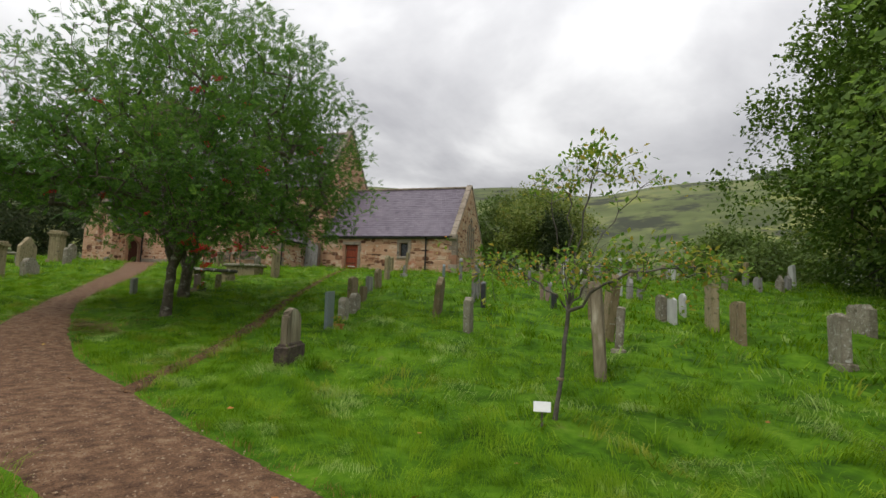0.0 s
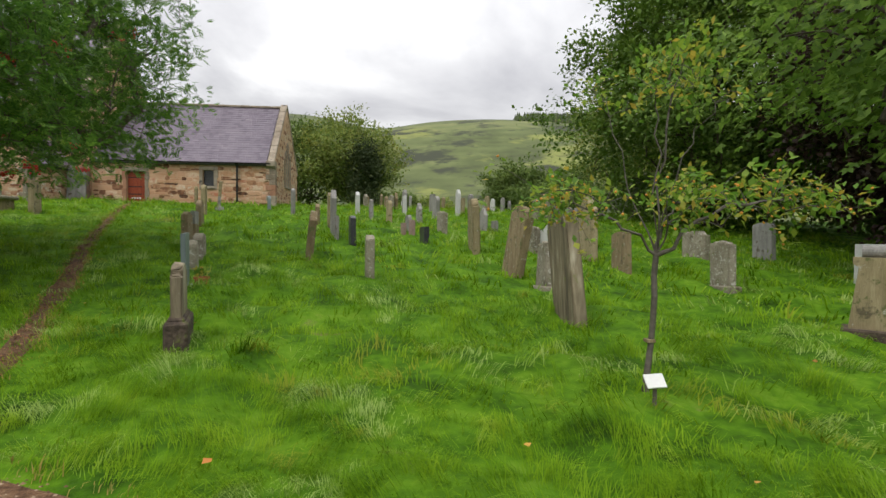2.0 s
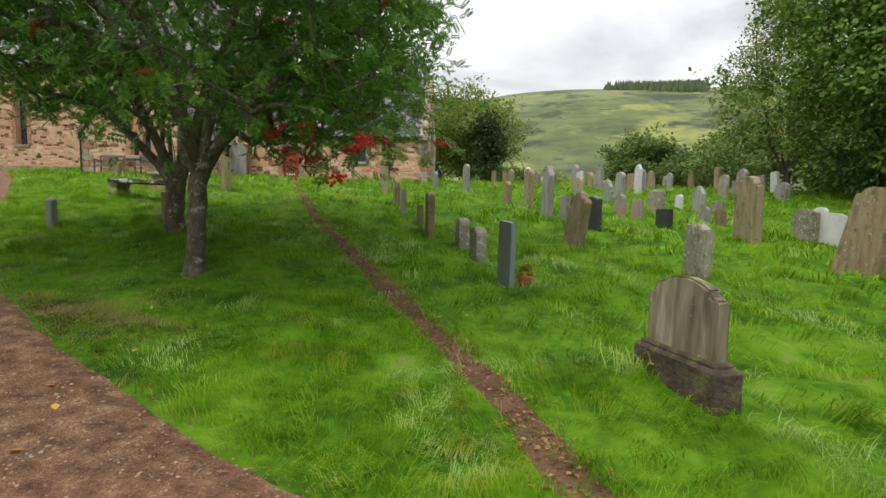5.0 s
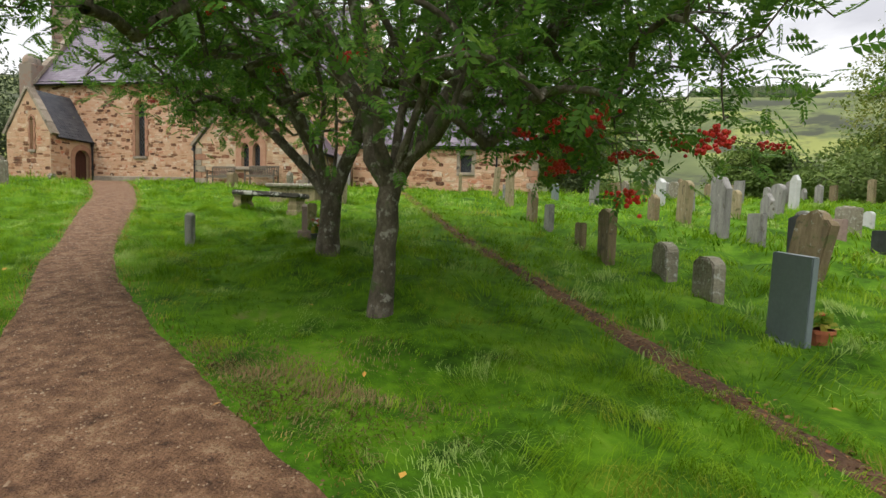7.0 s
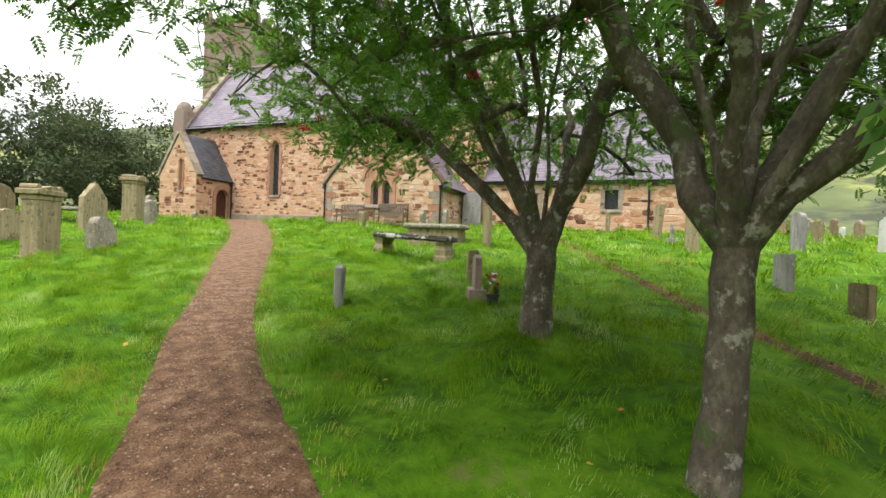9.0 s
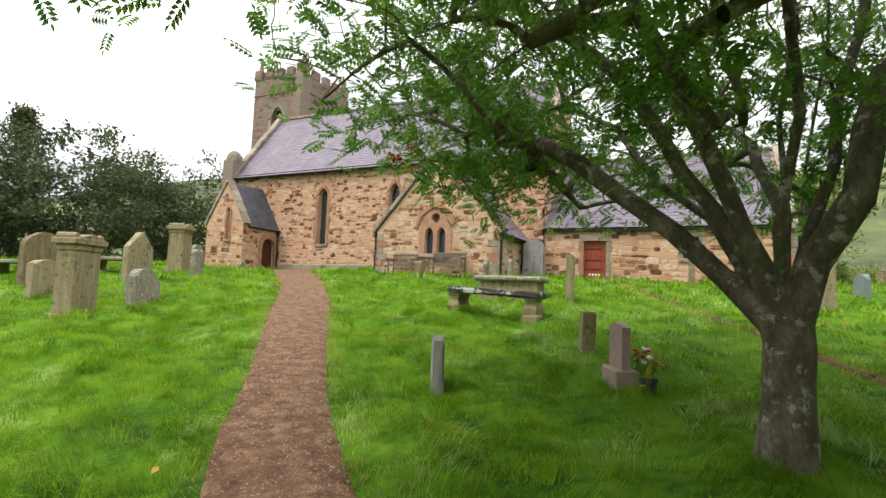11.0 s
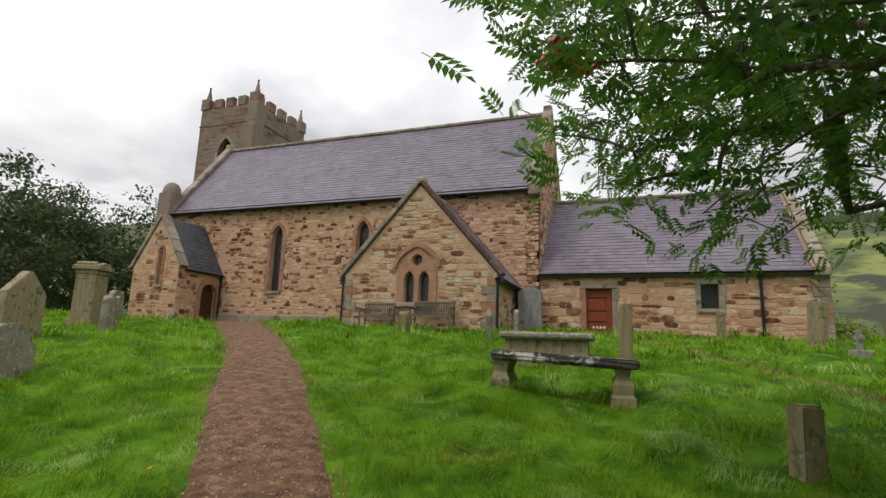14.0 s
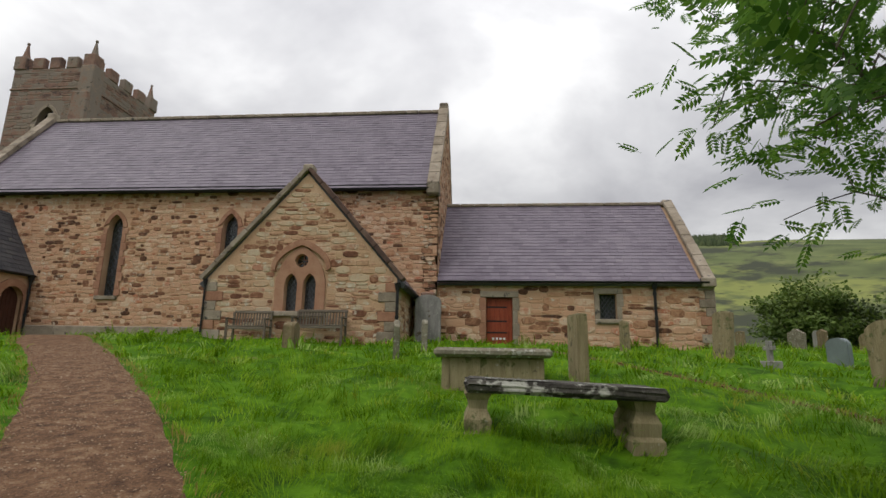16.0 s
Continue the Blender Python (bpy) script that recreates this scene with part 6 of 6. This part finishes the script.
z1, z2 = gz(5.42, -21.2), gz(3.95, -19.12)
low1 = lambda p: np.where((p[:, 0] - p[:, 1] > 28.5), -0.75, 0.15) + 0.9 * np.exp(-((p[:, 0] - 5.4) ** 2 + (p[:, 1] + 21.2) ** 2) / 4.0)
rowan((5.42, -21.2, z1), (5.50, -21.15, z1 + 1.35), [(4.6, -21.6, 3.6), (5.6, -20.4, 5.3), (6.9, -20.9, 4.4), (7.6, -20.0, 2.6), (7.0, -22.6, 2.6), (7.9, -21.8, 1.2), (4.2, -20.6, 2.0), (6.4, -18.8, 3.4), (5.2, -23.0, 2.4)],
      (5.7, -20.7, 2.75), (3.9, 4.3, 3.75), 1500, 21, 0.118, "rowan tree with pale scarred bark and red berries", low1, 36, ((330, (1.9, -22.6, 2.1), (2.2, 1.7, 1.1)), (200, (7.6, -22.5, 1.2), (1.5, 1.5, 1.7))))
low2 = lambda p: 0.34 + 0.13 * np.clip(p[:, 1] + 17.5, 0, 9) + 0.9 * np.exp(-((p[:, 0] - 3.95) ** 2 + (p[:, 1] + 19.1) ** 2) / 4.0)
rowan((3.95, -19.12, z2), (3.98, -19.05, z2 + 0.86), [(1.8, -18.8, 2.4), (2.6, -17.0, 3.0), (4.0, -18.6, 5.6), (5.2, -17.4, 4.0), (2.0, -20.4, 3.2), (3.6, -15.6, 2.2), (5.6, -19.0, 3.0), (0.6, -17.6, 1.6), (3.2, -21.0, 4.0), (1.2, -15.8, 2.6)],
      (4.0, -17.9, 2.75), (4.6, 4.7, 3.9), 1650, 33, 0.155, "rowan tree forking low into many limbs over the grass", low2, 9, ((90, (1.0, -17.6, 1.9), (1.1, 2.2, 1.4)), (40, (1.6, -18.6, 1.1), (1.3, 1.3, 0.7))))


def broad_tree(x, y, height, radius, low, material, n, per, size, seed, label, tv=LEAF_V, tf=LEAF_F, bark=M_BARK_D, trunk_r=0.3, shape="round", spread=0.45, group="trees", hollow=0.5, name="tree", taper=0.0):
    z = gz(x, y)
    k = np.random.default_rng(seed)
    ctr, rz = (x, y, z + (height + low) / 2), (height - low) / 2
    tips = crown(n, ctr, (radius, radius, rz), seed, hollow, 0.26, shape)
    tips[:, :2] = np.array([x, y]) + (tips[:, :2] - np.array([x, y])) * (1 - taper * np.clip((tips[:, 2] - ctr[2]) / rz, -0.4, 1))[:, None]
    tips = tips[tips[:, 2] > z + low * 0.8]
    t = tagged(empty(name, x, y, z), label, "tree", group)
    fork = (x + k.normal(0, 0.15), y + k.normal(0, 0.15), z + max(low * 0.9, 1.4))
    limbs = [(x + math.cos(a) * radius * 0.55, y + math.sin(a) * radius * 0.55, ctr[2] + rz * k.uniform(-0.3, 0.5)) for a in np.linspace(0, 6.28, 7)[:-1]] + [(x, y, ctr[2] + rz * 0.8)]
    pos, par, rad, ends = grow((x, y, z - 0.1), fork, limbs, tips, 0.008, 0.45, seed, trunk_r)
    tubes("trunk", pos, par, rad, bark, t, thin=0.022)
    foliage("crown", tips, fork, per, size, material, t, tv, tf, seed + 5, spread, 0.25, 1.0)
    return t


broad_tree(31.0, -3.0, 17.5, 7.4, 0.3, M_SYC, 1400, 46, 0.27, 41, "large dense green sycamore at the churchyard edge", trunk_r=0.45, taper=0.5)
broad_tree(35.0, -13.0, 15, 7.0, 0.3, M_COPPER, 1000, 44, 0.26, 42, "dark purple copper beech at the churchyard edge", trunk_r=0.5)
broad_tree(27.4, -19.4, 12.5, 5.8, 2.2, M_SYCB, 520, 16, 0.24, 43, "bright green sycamore with low spreading branches", PALM_V, PALM_F, trunk_r=0.35)
broad_tree(37.0, 20.0, 20, 5.6, 2.0, M_ASH, 700, 34, 0.26, 44, "tall feathery yellow-green tree", trunk_r=0.35, hollow=0.3, taper=0.6)
broad_tree(38.5, 3.0, 18, 7.0, 0.2, M_SYC, 650, 34, 0.34, 45, "large green tree behind the churchyard edge", trunk_r=0.4)
broad_tree(36.0, -22.0, 14, 6.5, 0.2, M_SYC, 600, 34, 0.34, 46, "large green tree behind the churchyard edge", trunk_r=0.4)
broad_tree(9.3, 28.0, 11.0, 5.2, 1.2, M_ASH, 520, 30, 0.32, 47, "round-crowned yellow-green tree behind the church", trunk_r=0.3)
broad_tree(10.6, 24.0, 7.4, 1.7, 0.8, M_DARKLEAF, 260, 30, 0.3, 48, "dark ivy-clad tree behind the church", trunk_r=0.25)
broad_tree(4.0, 31.0, 11, 4.8, 1.2, M_HEDGE, 320, 24, 0.38, 49, "green tree behind the church", trunk_r=0.25)
broad_tree(29.0, 33.5, 7.2, 3.9, 0.4, M_HEDGE, 380, 26, 0.38, 50, "rounded green tree beyond the graves", trunk_r=0.25)
for i, (a, b, h, r) in enumerate(((14, 40, 3.5, 3.0), (19, 42, 3.2, 3.0), (32, 34, 6, 3.6), (37, 28, 8, 4.5), (43, 22, 9, 5), (-1, 34, 8, 4))):
    broad_tree(a, b, h, r, 0.2, (M_HEDGE, M_ASH, M_DARKLEAF)[i % 3], 200, 22, 0.42, 60 + i, "low bushy tree along the far boundary", trunk_r=0.16, group="boundary bushes")
woods = ((-36, -34, 12), (-38, -26, 13), (-39, -18, 14), (-39, -10, 14), (-38, -1, 14), (-37, 12, 15), (-36, 22, 15), (-42, -22, 13), (-46, -14, 15), (-44, -5, 16), (-50, 1, 18), (-43, 7, 15), (-49, 13, 18), (-41, 17, 16), (-46, 25, 18), (-38, 29, 16), (-32, 33, 15), (-54, -8, 17), (-56, 18, 18), (-40, -31, 13), (-27, 36, 15))
for i, (a, b, h) in enumerate(woods):
    cone = i in (10, 13, 16)
    broad_tree(a, b, h * 0.72 + (1 if cone else 0), 2.6 if cone else 5.4, 0.2, M_DARKLEAF, 210, 36, 0.33, 80 + i, "dark spruce in the wood beyond the graves" if cone else "dark green tree in the wood beyond the graves",
               trunk_r=0.3, shape="cone" if cone else "round", group="wood beyond the graves")

for i, (a, b) in enumerate(((30, -27), (33, -24.5), (37.5, -18), (41, -9), (40, -4), (37, 8), (33.5, 5), (27, 12))):
    broad_tree(a, b, 3.4, 3.4, 0.0, M_HEDGE if i % 3 else M_DARKLEAF, 170, 22, 0.30, 120 + i, "dense dark shrub below the boundary trees", trunk_r=0.08, group="boundary shrubs")

# sapling with a few orange fruits
sz = gz(15.46, -25.7)
sap = tagged(empty("sapling", 15.46, -25.7, sz), "young crab apple sapling with yellowing leaves and orange fruit", "tree")
k = np.random.default_rng(5)
heads = ((16.05, -25.2, 0.65, 0.34, 30), (15.75, -25.3, 0.3, 0.4, 24), (16.6, -25.0, 0.4, 0.32, 14), (14.95, -25.1, -0.72, 0.46, 56), (17.0, -25.4, -0.68, 0.44, 60), (15.95, -25.6, -0.72, 0.4, 44), (15.4, -24.8, 0.4, 0.3, 12), (16.4, -24.8, -0.6, 0.4, 40))
heads = [(h[0] - 0.12, h[1] - 0.2, *h[2:]) for h in heads]
tips = np.concatenate([np.array(h[:3]) + k.normal(0, h[3] * 0.62, (h[4], 3)) * np.array([1, 1, 0.5]) for h in heads])
fork = (15.58, -25.6, sz + 1.18)
pos, par, rad, ends = grow((15.46, -25.7, sz - 0.05), fork, [h[:3] for h in heads], tips, 0.0022, 0.42, 9, 0.026, 0.1)
tubes("stem", pos, par, rad, M_SAPBARK, sap)
foliage("crown", tips, fork, 7, 0.085, M_APPLE, sap, LEAF_V * np.array([1, 0.8, 1]), LEAF_F, 10, 0.06, 0.2)
bm = bmesh.new()
for i in 68 + k.choice(160, 110, replace=False):
    bmesh.ops.create_icosphere(bm, subdivisions=1, radius=0.013, matrix=Matrix.Translation(tips[i] + k.normal(0, 0.03, 3)))
tagged(part("fruit", bm, mat("orange_fruit", [(0.55, 0.20, 0.02), (0.62, 0.32, 0.04)], 9, 0.4, 0, rand=0.5), sap), kind="stuff")
part("tree_tie", boxed(15.47, 15.55, -25.70, -25.62, sz + 0.42, sz + 0.45, 0.004), M_BROWN, sap)

# a heap of dead twigs in the long grass
k = np.random.default_rng(77)
tz = gz(19.6, -25.6)
heap = tagged(empty("twig_heap", 19.6, -25.6, tz), "heap of grey dead twigs lying in the grass", "twigs")
pos, par, rad = [], [], []
for i in range(70):
    a, l = k.uniform(0, 6.28), k.uniform(0.4, 1.1)
    p0 = np.array([19.6, -25.6, tz]) + k.normal(0, 0.35, 3) * np.array([1, 1, 0.15]) + np.array([0, 0, 0.08])
    p1 = p0 + l * np.array([math.cos(a), math.sin(a), k.uniform(-0.05, 0.55)])
    n = len(pos)
    pos += [p0, (p0 + p1) / 2 + k.normal(0, 0.03, 3), p1]
    par += [-1, n, n + 1]
    rad += [0.009, 0.007, 0.004]
pos, par, rad = np.array(pos), np.array(par), np.array(rad)
mask = par >= 0
V, F = [], []
for i in np.where(mask)[0]:
    a, b = pos[par[i]], pos[i]
    u = np.cross(b - a, [0.3, 0.2, 1.0])
    u /= np.linalg.norm(u)
    w = np.cross(b - a, u)
    w /= np.linalg.norm(w)
    n = len(V)
    for q, r in ((a, rad[par[i]]), (b, rad[i])):
        V += [q + r * (u * math.cos(t) + w * math.sin(t)) for t in (0, 2.09, 4.19)]
    F += [(n + j, n + (j + 1) % 3, n + 3 + (j + 1) % 3, n + 3 + j) for j in range(3)]
tagged(mesh("brushwood", V, F, M_BENCH, heap), kind="stuff")

# plantation along the hill's crest
n = 900
az = np.radians(8 * rng.random(n) ** 0.8 + 14.0 + 2 * rng.random(n))
rr = 640 + 130 * rng.random(n) + (np.degrees(az) - 14) * -6
px, py = 8 + rr * np.sin(az), -25 + rr * np.cos(az)
pz = ground_z(px, py)
hh = rng.uniform(6, 11, n)
V = np.stack([np.stack([px + a * 3.2, py + b * 3.2, pz - 1], -1) for a, b in ((1, 0), (0, 1), (-1, 0), (0, -1))] + [np.stack([px, py, pz + hh], -1)], 1).reshape(-1, 3)
F = (np.array([(0, 1, 4), (1, 2, 4), (2, 3, 4), (3, 0, 4)])[None] + np.arange(n)[:, None, None] * 5).reshape(-1, 3)
tagged(big_mesh("far_plantation", V, np.full(len(F), 3), F.ravel(), M_DARKLEAF), "dark conifer plantation along the hill crest", "woodland", kind="stuff")

# ---- grass, gravel and small litter ----
def blades(name, x, y, h, w, seed, material, label, tuft=10, spread=0.045, flat=0.75):
    """Tufts of bent blades, combed by the wind in swirls, tall tussocks among short hollows. x, y: the tufts' places."""
    k = np.random.default_rng(seed)
    f1 = np.array([noise.noise(Vector((a * 0.9, b * 0.9, 1.0))) for a, b in zip(x, y)])
    f2 = np.array([noise.noise(Vector((a * 1.1, b * 1.1, 7.0))) for a, b in zip(x, y)])
    f3 = np.array([noise.noise(Vector((a * 2.6, b * 2.6, 3.0))) for a, b in zip(x, y)])
    m = len(x)
    tuft_ang = 0.2 + 9.0 * f1 + k.normal(0, 0.45, m)
    tuft_lean = np.clip(flat + 0.5 * f2 + k.normal(0, 0.15, m), 0.3, 1.4)
    under = 1 - 0.5 * np.exp(-((x - 5.0) ** 2 + (y + 22.3) ** 2) / 5.0)
    tuft_h = h * under * np.clip(0.95 + 1.5 * f3 - 0.4 * f2, 0.55, 1.9) * k.uniform(0.8, 1.2, m)
    rep = lambda v: np.repeat(v, tuft)
    n = m * tuft
    off = k.normal(0, spread, (n, 2))
    x, y = rep(x) + off[:, 0], rep(y) + off[:, 1]
    z = ground_z(x, y)
    ang = rep(tuft_ang) + k.normal(0, 0.4, n)
    lean = np.clip(rep(tuft_lean) + k.normal(0, 0.2, n), 0.1, 1.45)
    hh = rep(tuft_h) * k.uniform(0.6, 1.25, n)
    dx, dy = np.cos(ang), np.sin(ang)
    face = ang + math.pi / 2 + k.normal(0, 0.45, n)
    wx, wy = np.cos(face) * w / 2, np.sin(face) * w / 2
    c, s = np.cos(lean * 0.55), np.sin(lean * 0.55)
    mx, my, mz = x + dx * hh * 0.45 * s, y + dy * hh * 0.45 * s, z + hh * 0.45 * c
    c2, s2 = np.cos(lean * 1.3), np.sin(lean * 1.3)
    tx, ty, tz = mx + dx * hh * 0.55 * s2, my + dy * hh * 0.55 * s2, np.maximum(mz + hh * 0.55 * c2, z + 0.01)
    zz = z - 0.015
    V = np.stack([np.stack([x - wx, y - wy, zz], -1), np.stack([x + wx, y + wy, zz], -1), np.stack([mx + wx * 0.8, my + wy * 0.8, mz], -1), np.stack([mx - wx * 0.8, my - wy * 0.8, mz], -1), np.stack([tx, ty, tz], -1)], 1)
    b0 = np.arange(n)[:, None] * 5
    L = np.concatenate([b0 + np.array([[0, 1, 2, 3]]), b0 + np.array([[3, 2, 4]])], 1)
    ob = big_mesh(name, V.reshape(-1, 3), np.tile([4, 3], n), L.ravel(), material)
    return tagged(ob, label, "grass", kind="stuff")


def yard(n, x0, x1, y0, y1, seed, near, far, grow_path=0.09):
    k = np.random.default_rng(seed)
    x, y = k.uniform(x0, x1, n), k.uniform(y0, y1, n)
    d = near_line(x, y, WALK)
    ok = (d >= near) & (d < far) & ~on_path(x, y, grow_path) & (near_line(x, y, track_c) > k.normal(0.12, 0.04, n))
    ok &= ~((y > -0.3) & (x > -23) & (x < 7)) & ~((x > -9.7) & (x < -3.4) & (y > -3.6)) & ~((x > -21.6) & (x < -18.4) & (y > -2.9))
    # thin under the rowans, worn beside the path
    shade = np.exp(-((x - 5.2) ** 2 + (y + 21.6) ** 2) / 5.0)
    ok &= k.random(n) > 0.55 * shade
    worn = np.exp(-((x - 4.95) ** 2 / 0.9 + (y + 23.05) ** 2 / 0.35))
    ok &= k.random(n) > 0.95 * worn
    return x[ok], y[ok]


x, y = yard(50000, -8, 21, -33, -12, 1, 0.0, 4.0)
blades("grass_near", x, y, 0.18, 0.0050, 11, M_GRASS, "long wind-combed green grass beside the path", 13, 0.055, 1.3)
x, y = yard(29000, -14, 26, -38, -6, 2, 4.0, 9.5)
blades("grass_middle", x, y, 0.22, 0.0105, 12, M_GRASS, "long wind-combed green grass among the graves", 11, 0.085, 1.3)
x, y = yard(16000, -30, 36, -38, 8, 3, 9.5, 40.0)
blades("grass_distant", x, y, 0.27, 0.030, 13, M_GRASS, "long green grass across the churchyard", 8, 0.14, 1.1)
# yellowed fringe along the path's edges
k = np.random.default_rng(31)
i, i2 = k.integers(0, 420, 3800), k.integers(0, 220, 1500)
e = np.where(k.random(3800)[:, None] < 0.5, path_s[i], path_n[i]) + k.normal(0, 0.06, (3800, 2))
e = np.concatenate([e, track_c[i2] + tn[i2] * (tw[i2] * np.where(k.random(1500) < 0.5, 1, -1))[:, None] + k.normal(0, 0.035, (1500, 2))])
keep_e = ~on_path(e[:, 0], e[:, 1], -0.05)
blades("dry_fringe", e[keep_e, 0], e[keep_e, 1], 0.07, 0.008, 14, M_DRY, "yellowed short grass along the path edge", 2, 0.03)
# worn brownish patch beneath the rowan
q = k.normal(0, 1, (1500, 2)) * np.array([0.72, 0.42]) + np.array([4.95, -23.05])
q = q[~on_path(q[:, 0], q[:, 1], 0.0)]
blades("worn_grass", q[:, 0], q[:, 1], 0.085, 0.008, 15, M_WORN, "dry brownish worn grass beneath the rowan", 6, 0.06, 1.35)

k = np.random.default_rng(17)
n = 36000
i = k.integers(0, 330, n)
t = k.uniform(0.05, 0.95, n)[:, None]
p = path_s[i] * (1 - t) + path_n[i] * t + k.normal(0, 0.03, (n, 2))
r = 0.005 + 0.010 * k.random(n) ** 2
pz = ground_z(p[:, 0], p[:, 1]) + 0.030
oc = np.array([(1, 0, 0), (0, 1, 0), (-1, 0, 0), (0, -1, 0), (0, 0, 0.7), (0, 0, -0.7)], float)
ang = k.uniform(0, 6.28, n)
ca, sa_ = np.cos(ang), np.sin(ang)
ov = oc[None] * r[:, None, None] * k.uniform(0.6, 1.3, (n, 1, 3))
ov = np.stack([ov[..., 0] * ca[:, None] - ov[..., 1] * sa_[:, None], ov[..., 0] * sa_[:, None] + ov[..., 1] * ca[:, None], ov[..., 2]], -1)
V = ov + np.concatenate([p, pz[:, None]], 1)[:, None]
F = (np.array([(0, 1, 4), (1, 2, 4), (2, 3, 4), (3, 0, 4)])[None] + np.arange(n)[:, None, None] * 6).reshape(-1, 3)
tagged(big_mesh("gravel", V.reshape(-1, 3), np.full(len(F), 3), F.ravel(), M_PEBBLE), "loose reddish gravel on the path", "gravel", kind="stuff")

k = np.random.default_rng(23)
n = 90
w = WALK[k.integers(0, 160, n)] + k.normal(0, 2.6, (n, 2))
ok = near_line(w[:, 0], w[:, 1], WALK) > 0.4
w = w[ok]
pl = np.concatenate([w, (ground_z(w[:, 0], w[:, 1]) + np.where(on_path(w[:, 0], w[:, 1]), 0.045, 0.10))[:, None]], 1)
tagged(scatter("fallen_leaves", LEAF_V, LEAF_F, pl, k.normal(0, 1, (len(w), 3)) * np.array([1, 1, 0.2]), np.array([0, 0, 1.0]) + k.normal(0, 0.25, (len(w), 3)), k.uniform(0.05, 0.09, len(w)), M_FALLEN),
       "scattered orange and yellow fallen leaves", "leaves", kind="stuff")

# leaf litter and chips along the trodden track
k = np.random.default_rng(29)
n = 3000
w = track_c[k.integers(0, 200, n)] + k.normal(0, 0.085, (n, 2))
pl = np.concatenate([w, (ground_z(w[:, 0], w[:, 1]) + 0.026)[:, None]], 1)
tagged(scatter("track_litter", LEAF_V, LEAF_F, pl, k.normal(0, 1, (n, 3)) * np.array([1, 1, 0.15]), np.array([0, 0, 1.0]) + k.normal(0, 0.3, (n, 3)), k.uniform(0.015, 0.05, n), M_LITTER),
       "brown leaf litter and bark chips on the track", "leaf litter", kind="stuff")
